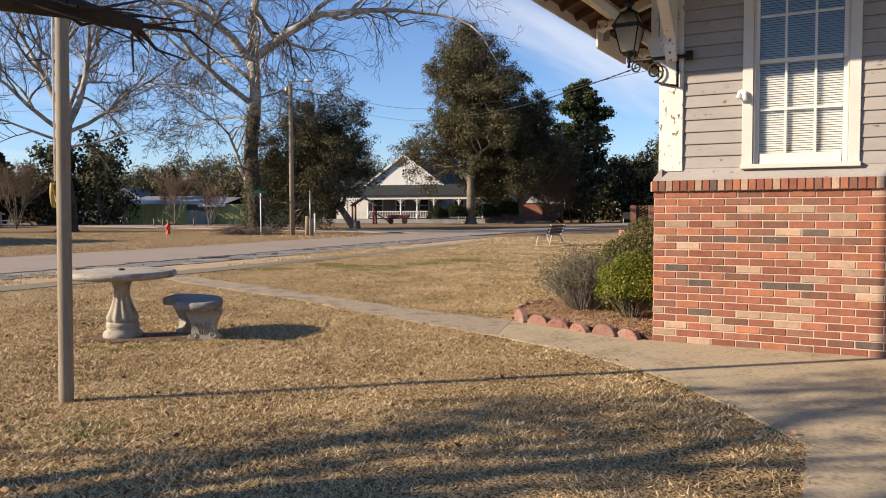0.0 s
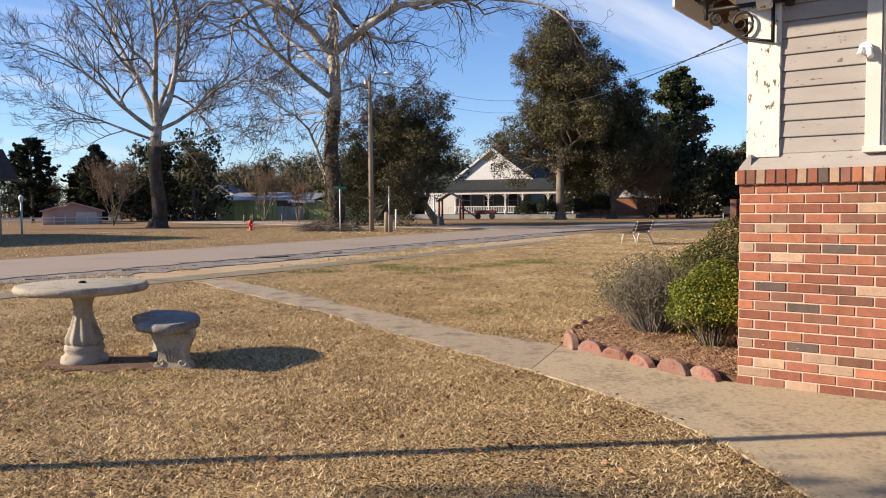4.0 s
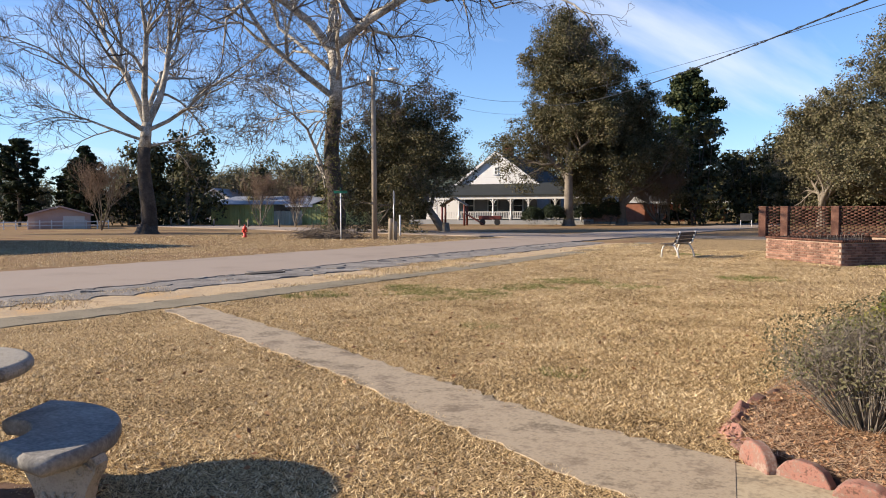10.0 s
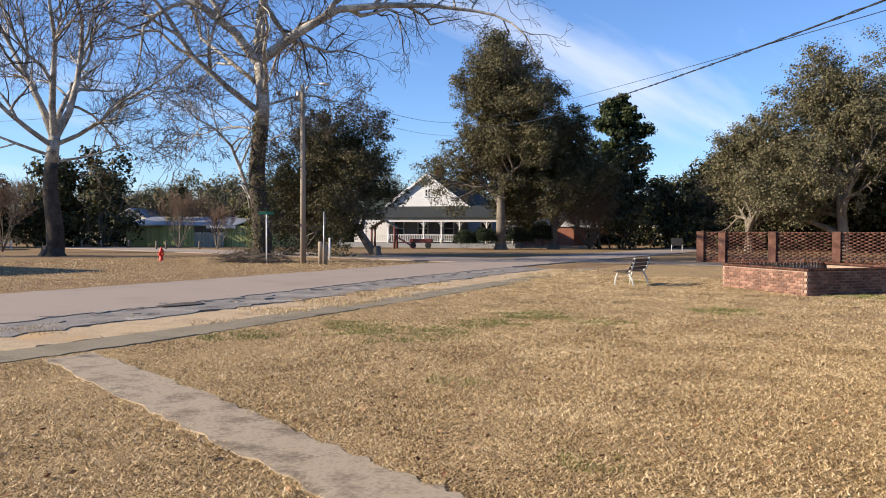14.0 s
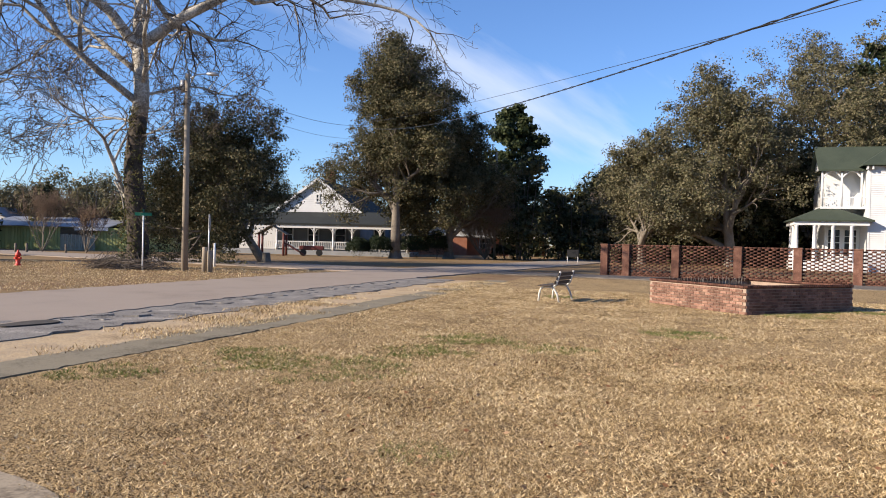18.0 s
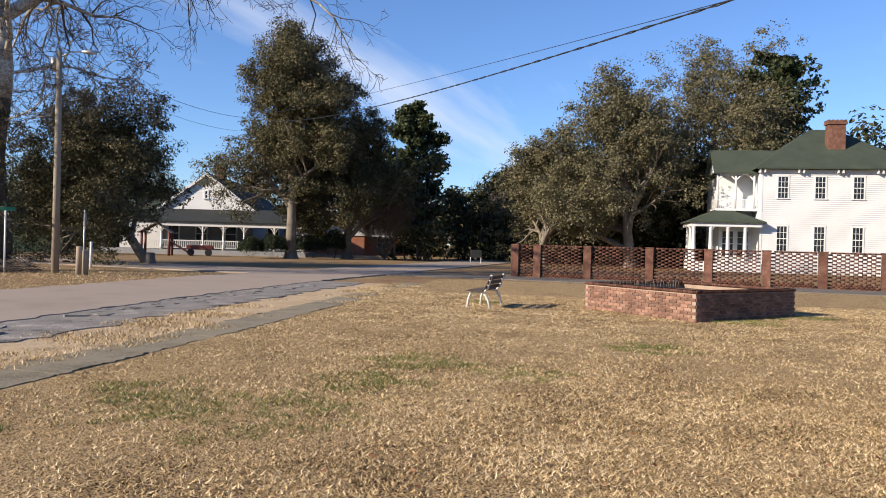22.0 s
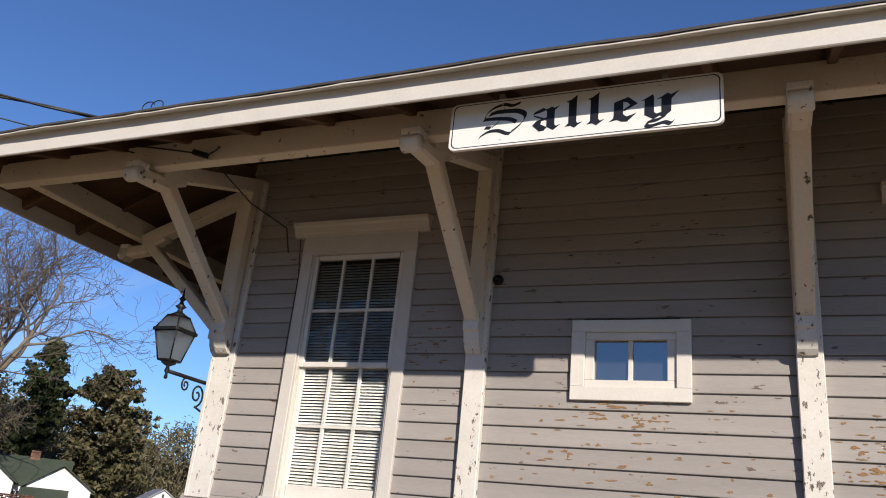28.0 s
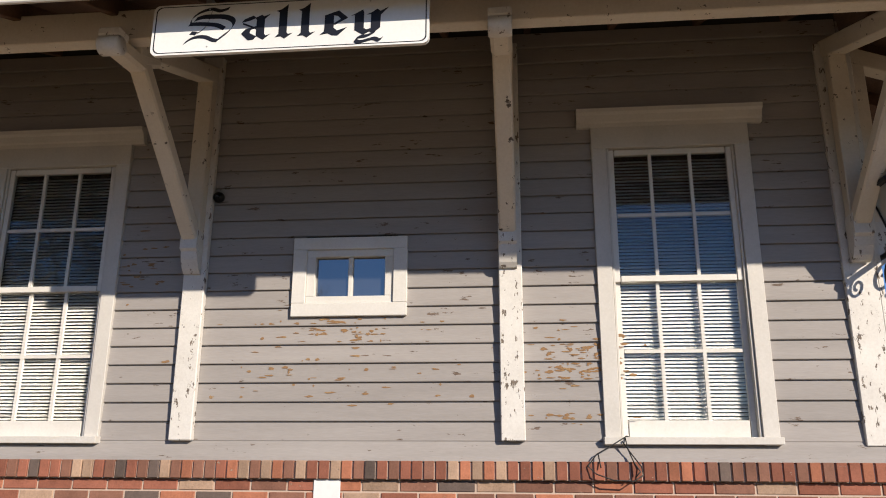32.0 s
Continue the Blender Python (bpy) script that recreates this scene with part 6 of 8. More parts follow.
box(b, (-0.05, -0.06, EH - 0.28), (W + 0.05, 0.0, EH))
part("corner_trim", b, M_WHITE, wh)
b = bmesh.new()
hip_roof(b, 0, W, 0, D, EH, EH + 3.7, 0.55)
part("roof", b, M_GREENROOF, wh, "faded green shingle hip roof")
for i in range(5):
    x = 0.0 + i * W / 4
    for dx in (-0.18, 0.18):
        b = bmesh.new()
        box(b, (x + dx - 0.05, -0.45, EH - 0.28), (x + dx + 0.05, 0.0, EH - 0.02))
        part("eave_bracket", b, M_WHITE, wh)
b = bmesh.new()
box(b, (5.4, 1.9, EH + 1.0), (6.7, 2.8, 12.0))
box(b, (5.3, 1.8, 12.0), (6.8, 2.9, 12.2))
chim = part("chimney", b, M_PILLAR, wh, "corbelled old brick chimney")
for i in range(5):
    b = bmesh.new()
    box(b, (5.33 + i * 0.31, 1.82, 12.2), (5.51 + i * 0.31, 2.88, 12.36))
    part("cap_brick", b, M_PILLAR, chim)
# porch wing
b = bmesh.new()
box(b, (-2.6, 3.0, -0.2), (0.0, D, EH))
part("wing", b, M_WHITE, wh)
b = bmesh.new()
gable_roof(b, -3.1, 2.4, 1.2, 5.4, EH, EH + 1.75, "x", 0.35)
part("wing_roof", b, M_GREENROOF, wh)
b = bmesh.new()
prism(b, [(1.15, EH), (5.45, EH), (3.3, EH + 1.75)], -3.12, -3.0, Matrix(((0, 0, 1, 0), (1, 0, 0, 0), (0, 1, 0, 0), (0, 0, 0, 1))))
part("wing_gable", b, M_WHITE, wh)
b = bmesh.new()
hip_roof(b, -5.2, 0.0, -0.6, 4.5, 3.85, 5.1, 0.3)
part("porch_roof", b, M_GREENROOF, wh)
b = bmesh.new()
box(b, (-5.3, -0.7, 3.55), (0.0, -0.4, 3.85))
box(b, (-5.3, -0.4, 3.55), (-5.0, 4.5, 3.85))
part("porch_beam", b, M_WHITE, wh)
b = bmesh.new()
box(b, (-5.2, -0.6, 0.0), (0, 4.5, 0.75))
part("porch_floor", b, M_WHITE, wh)
b = bmesh.new()
box(b, (-3.2, 1.1, 4.9), (0.0, 4.0, 5.1))
part("balcony_floor", b, M_WHITE, wh)
for x, y in ((-5.1, -0.5), (-3.8, -0.5), (-2.5, -0.5), (-1.2, -0.5), (-5.1, 1.2), (-5.1, 2.9)):
    b = bmesh.new()
    lathe(b, [(0.0, 0.75), (0.2, 0.75), (0.2, 0.85), (0.155, 0.9), (0.165, 1.6), (0.13, 3.4), (0.18, 3.48), (0.18, 3.57), (0, 3.57)], 14, Matrix.Translation((x, y, 0)))
    part("column", b, M_WHITE, wh)
for x in (-3.1, -1.7, -0.3):
    b = bmesh.new()
    tube(b, [(x, 1.15, 5.1), (x, 1.15, EH - 0.1)], 0.085, 10)
    part("upper_column", b, M_WHITE, wh)
b = bmesh.new()
for x0, x1 in ((-3.1, -1.7), (-1.7, -0.3)):
    tube(b, [(x0 + (x1 - x0) * t, 1.15, EH - 0.85 + 0.6 * math.sin(math.pi * t)) for t in np.linspace(0, 1, 11)], 0.07, 6)
box(b, (-3.2, 1.1, 5.75), (0.0, 1.2, 5.85))
for i in range(22):
    box(b, (-3.15 + i * 0.145, 1.12, 5.1), (-3.11 + i * 0.145, 1.17, 5.78))
part("balcony_rail", b, M_WHITE, wh)
for x in (-1.9, -0.7):
    add_window(wh, x, 2.98, 1.2, 3.3, 0.9, 2, 2)
b = bmesh.new()
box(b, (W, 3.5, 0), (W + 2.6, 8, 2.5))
part("lean_to", b, M_SHADEGREY, wh)

# gable-fronted house with wrap porch
gh = thing("porch_house", "white gable-fronted house with a deep wraparound porch", "house", frame_m(-50.1, 76.4, 0.966, 0.259) @ Matrix.Diagonal((1.36, 1.36, 1.3, 1)))
g0 = 0.71
b = bmesh.new()
box(b, (-3.57, 0.2, -0.2), (3.57, 14, 4.39 - g0))
part("wall", b, M_PORCHSHADE, gh)
b = bmesh.new()
gable_wall(b, -3.57, 3.57, 0.2, 4.39 - g0, 7.10 - g0, 0.2, 3.4)
gw = part("gable", b, M_WHITE, gh, "white boarded gable")
b = bmesh.new()
for i in range(17):
    z = 4.3 - g0 + i * 0.16
    hw = 3.5 * (1 - (z - 4.39 + g0) / 2.75)
    if hw > 0.2:
        prism(b, [(-0.03, z), (-0.008, z + 0.16), (0, z + 0.16), (0, z)], -min(hw, 3.5), min(hw, 3.5), Matrix(((0, 0, 1, 0), (1, 0, 0, 0.0), (0, 1, 0, 0), (0, 0, 0, 1))))
part("gable_cladding", b, M_WHITE, gh)
b = bmesh.new()
gable_roof(b, -3.57, 3.57, 0.1, 14, 4.39 - g0, 7.19 - g0, "y", 0.35, 0.13)
part("roof", b, M_DARKROOF, gh, "dark slate-coloured shingle roof")
for s in (-1, 1):
    b = bmesh.new()
    beam(b, (s * 3.95, -0.27, 4.12 - g0), (0, -0.27, 7.22 - g0), 0.05, 0.20)
    box(b, (min(s * 3.3, s * 4.0), -0.3, 4.05 - g0), (max(s * 3.3, s * 4.0), 0.1, 4.22 - g0))
    part("rake_board", b, M_WHITE, gh)
add_window(gh, -0.05, -0.02, 5.25 - g0, 5.85 - g0, 0.22, 1, 1)
b = bmesh.new()
gable_roof(b, -9.0, -2.5, 4.5, 12.5, 4.1 - g0, 5.4 - g0, "x", 0.3, 0.13)
part("cross_roof", b, M_GREENROOF, gh)
b = bmesh.new()
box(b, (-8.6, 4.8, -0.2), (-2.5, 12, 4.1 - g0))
part("rear_wall", b, M_SHADEGREY, gh)
b = bmesh.new()
P = [(-6.6, -4.6, 3.12 - g0), (8.6, -4.6, 3.12 - g0), (7.2, 0.25, 4.28 - g0), (-4.0, 0.25, 4.28 - g0), (8.9, 6.0, 3.12 - g0), (7.3, 5.5, 4.2 - g0), (-8.4, 2.0, 3.12 - g0)]
for f in ((0, 1, 2, 3), (1, 4, 5, 2), (6, 0, 3)):
    lo = [b.verts.new(P[i]) for i in f]
    hi = [b.verts.new(Vector(P[i]) + Vector((0, 0, 0.12))) for i in f]
    b.faces.new(hi)
    b.faces.new(lo[::-1])
    for i in range(len(f)):
        j = (i + 1) % len(f)
        b.faces.new((lo[i], lo[j], hi[j], hi[i]))
part("porch_roof", b, M_DARKROOF, gh)
b = bmesh.new()
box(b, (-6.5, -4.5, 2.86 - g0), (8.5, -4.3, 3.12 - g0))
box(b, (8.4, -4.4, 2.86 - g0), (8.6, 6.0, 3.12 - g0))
part("porch_beam", b, M_SHADEGREY, gh)
b = bmesh.new()
box(b, (-6.5, -4.5, -0.3), (8.5, 0.2, 0.35))
part("porch_floor", b, M_PORCHSHADE, gh)
for x in (-6.2, -4.0, -2.0, 1.0, 2.5, 4.0, 6.2, 8.3):
    b = bmesh.new()
    lathe(b, [(0, 0.35), (0.10, 0.35), (0.10, 0.8), (0.055, 0.85), (0.085, 1.3), (0.05, 1.95), (0.09, 2.05), (0.09, 2.0 + 0.86 - g0 + 0.02), (0, 2.86 - g0 + 0.02)], 10, Matrix.Translation((x, -4.4, 0)))
    part("porch_post", b, M_WHITE, gh)
    b = bmesh.new()
    for s in (-1, 1):
        tube(b, [(x + s * 0.06, -4.4, 1.75), (x + s * 0.15, -4.4, 2.0), (x + s * 0.38, -4.4, 2.16)], 0.03, 5)
    part("post_bracket", b, M_WHITE, gh)
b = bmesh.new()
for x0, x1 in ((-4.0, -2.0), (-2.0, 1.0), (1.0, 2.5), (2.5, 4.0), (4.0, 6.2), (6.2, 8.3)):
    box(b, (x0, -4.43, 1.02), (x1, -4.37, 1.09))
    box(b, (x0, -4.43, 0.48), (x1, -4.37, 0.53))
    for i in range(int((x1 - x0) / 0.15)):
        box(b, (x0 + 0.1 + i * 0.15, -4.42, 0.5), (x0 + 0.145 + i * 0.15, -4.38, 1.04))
part("porch_rail", b, M_SHADEGREY, gh)
for x in (-2.6, -0.4, 1.9, 5.2):
    add_window(gh, x, 0.15, 0.75, 2.5, 0.85, 1, 1)
b = bmesh.new()
box(b, (-0.55, 4.0, 5.5 - g0), (0.25, 4.8, 8.1 - g0))
box(b, (-0.62, 3.93, 8.1 - g0), (0.32, 4.87, 8.28 - g0))
part("chimney", b, M_PILLAR, gh, "old dark brick chimney")

# brick ranch house
rh = thing("ranch_house", "low red brick ranch house with white gable", "house", frame_m(-47.0, 94.2, 0.909, 0.418) @ Matrix.Diagonal((1.15, 1.15, 1.12, 1)))
b = bmesh.new()
box(b, (0, 0, -0.2), (16, 9, 2.3))
part("wall", b, M_REDBRICKFAR, rh)
b = bmesh.new()
gable_roof(b, 0, 16, 0, 9, 2.3, 4.2, "x", 0.6)
part("roof", b, M_SHINGLE, rh)
b = bmesh.new()
gable_wall(b, 1.2, 7.0, -1.4, 2.3, 3.7, 0.2, 2.2)
part("gable", b, M_WHITE, rh)
b = bmesh.new()
box(b, (1.4, -1.3, -0.2), (6.8, 0, 2.25))
part("front_wing", b, M_REDBRICKFAR, rh)
b = bmesh.new()
gable_roof(b, 1.2, 7.0, -1.5, 4, 2.3, 3.75, "y", 0.3)
part("wing_roof", b, M_SHINGLE, rh)
b = bmesh.new()
box(b, (-0.7, -0.75, 2.12), (16.7, -0.6, 2.36))
part("fascia", b, M_WHITE, rh)
for x in (9.0, 11.5, 14.0):
    add_window(rh, x, -0.02, 0.9, 2.0, 1.2, 1, 2)
# Dark panel on the solid wall stands in for the carport's shade.
b = bmesh.new()
box(b, (12.5, -0.06, 0.0), (15.2, -0.01, 2.05))
part("carport_shade_panel", b, M_BLACKWIN, rh)

# olive metal shed and fence
gs = thing("olive_shed", "long olive-green ribbed metal shed with grey tin roof", "shed", frame_m(-76.8, 55.5, 0.909, 0.418))
b = bmesh.new()
box(b, (0.02, 0.05, -0.3), (19, 7, 2.3))
shed_wall = part("wall", b, M_GREENMETAL, gs)
rib = bmesh.new()
box(rib, (-0.13, -0.03, -0.3), (0.13, 0.03, 2.3))
rib_mesh = mesh_of("panel", rib, M_GREENMETAL)
for i in range(62):
    if not 26 < i < 36:
        piece("panel", rib_mesh, shed_wall, pose(0.15 + i * 0.305, 0.02, rnd.uniform(-0.06, 0.02)))
b = bmesh.new()
P = [(-0.3, -0.5, 2.35), (12.8, -0.5, 2.35), (12.8, 7.3, 3.35), (-0.3, 7.3, 3.35)]
prism(b, [(-0.5, 2.3), (7.3, 3.35), (7.3, 3.43), (-0.5, 2.38)], -0.3, 12.8, Matrix(((0, 0, 1, 0), (1, 0, 0, 0), (0, 1, 0, 0), (0, 0, 0, 1))))
part("roof", b, M_GREYTIN, gs, "weathered grey tin roof")
# No gap is cut: a dark panel takes the place of its shade.
b = bmesh.new()
box(b, (7.9, -0.02, 1.3), (11.2, 0.06, 2.25))
part("opening", b, M_BLACKWIN, gs)
b = bmesh.new()
box(b, (9.5, -0.5, 2.0), (12.8, -0.4, 2.36))
part("fascia", b, M_WHITE, gs)
bf = thing("board_fence", "pale weathered board fence beside the shed", "fence", frame_m(-68.9, 58.9, 0.909, 0.418))
bd = bmesh.new()
box(bd, (-0.09, -0.015, -0.2), (0.09, 0.015, 1.55))
bd_mesh = mesh_of("board", bd, M_FENCE)
for i in range(17):
    piece("board", bd_mesh, bf, pose(-0.3 + i * 0.2, -0.45, rnd.uniform(-0.05, 0.05)))
b = bmesh.new()
box(b, (-0.4, -0.43, 0.3), (3.1, -0.39, 0.4))
box(b, (-0.4, -0.43, 1.1), (3.1, -0.39, 1.2))
part("rail", b, M_FENCE, bf)
bf2 = thing("board_fence", "grey board fence beside the far cottage", "fence", frame_m(-84, 52.2, 0.909, 0.418))
for i in range(34):
    piece("board", bd_mesh, bf2, pose(i * 0.2, 0, rnd.uniform(-0.05, 0.05)))
b = bmesh.new()
box(b, (-0.1, 0.02, 0.4), (6.8, 0.06, 0.5))
part("rail", b, M_FENCE, bf2)
fc_house = thing("far_cottage", "small white gabled cottage behind the shed", "house", frame_m(-88, 62, 0.909, 0.418))
b = bmesh.new()
gable_wall(b, 0, 5.5, 0, 2.9, 4.4, 6.0, -0.2)
part("wall", b, M_WHITE, fc_house)
b = bmesh.new()
gable_roof(b, 0, 5.5, -0.1, 6.0, 2.9, 4.45, "y", 0.4)
part("roof", b, M_GREYTIN, fc_house)

# flat-roofed tan building with a shingled mansard band
mb = thing("tan_building", "tan stuccoed building with a dark shingled mansard band", "building", frame_m(-37.7, -3.85, 0.0, 1.0))
b = bmesh.new()
box(b, (0, 0.4, -0.3), (16, 14, 2.95))
part("wall", b, M_TAN, mb)
b = bmesh.new()
P = [(-0.6, -0.3), (16.6, -0.3), (16.6, 14.6), (-0.6, 14.6)]
Q = [(-0.1, 0.2), (16.1, 0.2), (16.1, 14.1), (-0.1, 14.1)]
lo, hi = [b.verts.new((x, y, 2.9)) for x, y in P], [b.verts.new((x, y, 4.4)) for x, y in Q]
for i in range(4):
    j = (i + 1) % 4
    b.faces.new((lo[i], lo[j], hi[j], hi[i]))
b.faces.new(hi)
b.faces.new(lo[::-1])
mroof = part("mansard", b, M_SHINGLE, mb, "dark ragged shingle band")
sh = bmesh.new()
box(sh, (-0.13, -0.012, -0.12), (0.13, 0.012, 0.12))
sh_mesh = mesh_of("shingle", sh, M_SHINGLE)
for rr_ in range(6):
    for i in range(22):
        z = 3.02 + rr_ * 0.23
        f = (z - 2.9) / 1.5
        piece("shingle", sh_mesh, mroof, pose(10.2 + i * 0.27 + 0.13 * (rr_ % 2), -0.31 + 0.5 * f, z, -18 + rnd.uniform(-3, 3), 0, 0))
b = bmesh.new()
box(b, (-0.62, -0.34, 2.84), (16.62, -0.28, 2.96))
part("drip_edge", b, M_SOFFIT, mb)

# pink shed, white rail fence, lamp post
ps = thing("pink_shed", "faded pink shed with a pale tin roof", "shed", frame_m(-72.6, 32.0, 0.47, 0.883))
b = bmesh.new()
gable_wall(b, 0.0, 5.2, 0, 1.25, 1.95, 5.0, -0.3)
part("wall", b, M_PINK, ps)
b = bmesh.new()
gable_roof(b, 0.0, 5.2, -0.2, 5.0, 1.25, 2.0, "y", 0.25)
part("roof", b, M_PINK, ps)
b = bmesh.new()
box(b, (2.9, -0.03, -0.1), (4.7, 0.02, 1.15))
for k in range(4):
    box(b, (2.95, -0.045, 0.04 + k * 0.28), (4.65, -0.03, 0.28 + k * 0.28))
part("door", b, M_SHADEGREY, ps, "pale roll-up door")
wf = thing("rail_fence", "low white rail fence before the pink shed", "fence", frame_m(-74.2, 28.5, 0.466, 0.885))
b = bmesh.new()
box(b, (0, -0.02, 0.60), (10.6, 0.02, 0.68))
box(b, (0, -0.02, 0.28), (10.6, 0.02, 0.35))
part("rail", b, M_WHITE, wf)
for i in range(12):
    b = bmesh.new()
    box(b, (i * 0.96 - 0.045, -0.045, -0.2), (i * 0.96 + 0.045, 0.045, 0.8), None, 0.01)
    part("post", b, M_WHITE, wf)
lp = thing("lamp_post", "short white post lamp by the tan building", "lamp post", pose(-45.4, 16.7, gz(-45.4, 16.7)))
b = bmesh.new()
tube(b, [(0, 0, -0.1), (0, 0, 1.9)], 0.06, 8)
part("post", b, M_WHITE, lp)
b = bmesh.new()
lathe(b, [(0, 1.9), (0.1, 1.92), (0.14, 2.2), (0.05, 2.32), (0, 2.36)], 10)
part("lamp", b, M_WHITEPLASTIC, lp)

# ---- brick screen wall ----
W0, W1 = Vector((-11.65, 42.5)), Vector((12.4, 38.9))
WH = 1.62


def screen_wall(p0, p1, stations, label):
    d = (p1 - p0).normalized()
    ang = math.degrees(math.atan2(d.y, d.x))
    root = thing("garden_wall", label, "wall", pose(p0.x, p0.y, gz(p0.x, p0.y), 0, 0, ang))
    for i, s in enumerate(stations):
        b = bmesh.new()
        box(b, (s - 0.2, -0.2, -0.3), (s + 0.2, 0.2, WH + 0.0), None, 0.012)
        box(b, (s - 0.22, -0.22, WH + 0.0), (s + 0.22, 0.22, WH + 0.06), None, 0.012)
        part("pillar", b, M_PILLAR, root, "solid brick pillar")
        if i + 1 < len(stations):
            a, e = s + 0.2, stations[i + 1] - 0.2
            spots = []
            z, row = -0.05, 0
            while z < WH - 0.02:
                solid = row < 3 or z > WH - 0.09
                step = 0.205 if solid else 0.35
                x = a + 0.10 + (0.175 if row % 2 and not solid else 0.10 if row % 2 else 0.0)
                while x < e - 0.08:
                    spots.append((x, rnd.uniform(-0.006, 0.006), z + 0.04, 0))
                    x += step
                z += 0.086
                row += 1
            joined_bricks("lattice_panel", spots, root, M_OLDBRICKS, 0.20, 0.080, 0.10)
    return root


screen_wall(W0, W1, [0.0, 1.2, 3.84, 6.93, 9.7, 12.29, 14.69, 17.26, 19.7, 22.2, 24.6], "long pierced brick garden wall with solid pillars")
screen_wall(Vector((18.1, 40.1)), Vector((22.9, 39.3)), [0.0, 1.4, 4.6], "short pierced brick garden wall beside the garage")
screen_wall(Vector((23.2, 39.2)), Vector((25.9, 38.4)), [0.0, 2.7], "low crumbling brick wall end")

# white garage
ga = thing("garage", "white garage with rusty tin roof and ornamented doors", "garage", frame_m(12.75, 38.6, 0.956, 0.292))
b = bmesh.new()
gable_wall(b, 0, 5.1, 0, 1.95, 2.95, 4.5, -0.2)
part("wall", b, M_WHITE, ga)
b = bmesh.new()
gable_roof(b, 0, 5.1, -0.15, 4.5, 1.95, 3.0, "y", 0.38, 0.07)
part("roof", b, M_TINROOF, ga, "rusted corrugated tin roof")
for s in (-1, 1):
    b = bmesh.new()
    beam(b, (2.55 + s * 2.95, -0.56, 1.86), (2.55, -0.56, 3.06), 0.04, 0.16)
    part("bargeboard", b, M_WHITE, ga)
    b = bmesh.new()
    x0 = 2.55 + (s - 1) * 0.5 * 1.75
    box(b, (x0 + 0.02, -0.06, 0.03), (x0 + 1.73, -0.015, 1.85), None, 0.01)
    dr = part("door", b, M_WHITE, ga, "white plank door")
    b = bmesh.new()
    xc = x0 + 0.875
    for i in range(9):
        t = i / 8
        hw = 0.19 * math.sin(math.pi * (0.08 + 0.8 * t))
        for k in (-1, 1):
            beam(b, (xc, -0.075, 0.72 + 0.72 * t), (xc + k * hw, -0.075, 0.78 + 0.72 * t), 0.02, 0.035, bev=0.0)
    tube(b, [(xc, -0.075, 0.5), (xc, -0.075, 1.52)], 0.018, 6)
    box(b, (xc - 0.07, -0.08, 0.42), (xc + 0.07, -0.065, 0.58))
    part("iron_leaf", b, M_IRON, dr, "black iron leaf ornament")
b = bmesh.new()
for s in (-1, 1):
    tube(b, [(2.55 + s * x, -0.10, z) for x, z in ((0.0, 2.55), (0.25, 2.35), (0.55, 2.42), (0.8, 2.22), (0.55, 2.2))], 0.05, 6)
part("gable_scroll", b, M_SHADEGREY, ga)

# wheelie bins
def wheelie(m, label):
    root = thing("wheelie_bin", label, "bin", m, "wheelie bins by the lane")
    b = bmesh.new()
    P = [(-0.24, -0.25), (0.24, -0.25), (0.24, 0.25), (-0.24, 0.25)]
    lo = [b.verts.new((x * 0.82, y * 0.8, 0.04)) for x, y in P]
    hi = [b.verts.new((x * 1.08, y * 1.1, 0.92)) for x, y in P]
    for i in range(4):
        j = (i + 1) % 4
        b.faces.new((lo[i], lo[j], hi[j], hi[i]))
    b.faces.new(lo[::-1])
    b.faces.new(hi)
    bmesh.ops.bevel(b, geom=b.edges[:], offset=0.03, segments=2, affect="EDGES", profile=0.5)
    part("body", b, M_GREENBIN, root)
    b = bmesh.new()
    box(b, (-0.29, -0.33, 0.92), (0.29, 0.30, 1.0), None, 0.03)
    part("lid", b, M_GREENBIN, root)
    for x in (-0.22, 0.22):
        b = bmesh.new()
        tube(b, [(x - 0.03, 0.26, 0.1), (x + 0.03, 0.26, 0.1)], 0.11, 14)
        part("wheel", b, M_CABLE, root)
    b = bmesh.new()
    tube(b, [(-0.22, 0.33, 0.9), (0.22, 0.33, 0.9)], 0.018, 6)
    part("handle", b, M_GREENBIN, root)
    return root


wheelie(pose(9.05, 30.85, 0.0, 0, 0, 10), "dark green wheelie bin with closed lid by the lane")
wheelie(pose(9.72, 31.15, 0.0, 0, 0, -6), "dark green wheelie bin, slightly turned, by the lane")

# cottages with green roofs
cg = thing("green_roof_cottage", "white cottage with green roofs and two gables", "house", frame_m(33.8, 45.2, 0.715, -0.70))
b = bmesh.new()
gable_wall(b, -1.9, 1.9, 0, 2.35, 3.6, 6.0, -0.2)
part("wall", b, M_WHITE, cg)
b = bmesh.new()
gable_roof(b, -1.9, 1.9, -0.05, 6, 2.35, 3.65, "y", 0.25, 0.08)
part("roof", b, M_GREENROOF, cg)
b = bmesh.new()
gable_wall(b, -6.6, -2.8, 1.5, 2.5, 3.9, 5.0, -0.2)
part("side_wing", b, M_WHITE, cg)
b = bmesh.new()
gable_roof(b, -6.6, -2.8, 1.4, 6.5, 2.5, 3.95, "y", 0.25, 0.08)
part("wing_roof", b, M_GREENROOF, cg)
b = bmesh.new()
box(b, (-3.2, 2.5, -0.2), (-1.5, 6, 2.4))
part("link", b, M_WHITE, cg)
b = bmesh.new()
gable_roof(b, -4.6, 0.3, 2.4, 6.4, 2.35, 4.1, "x", 0.1, 0.08)
part("link_roof", b, M_GREENROOF, cg)
b = bmesh.new()
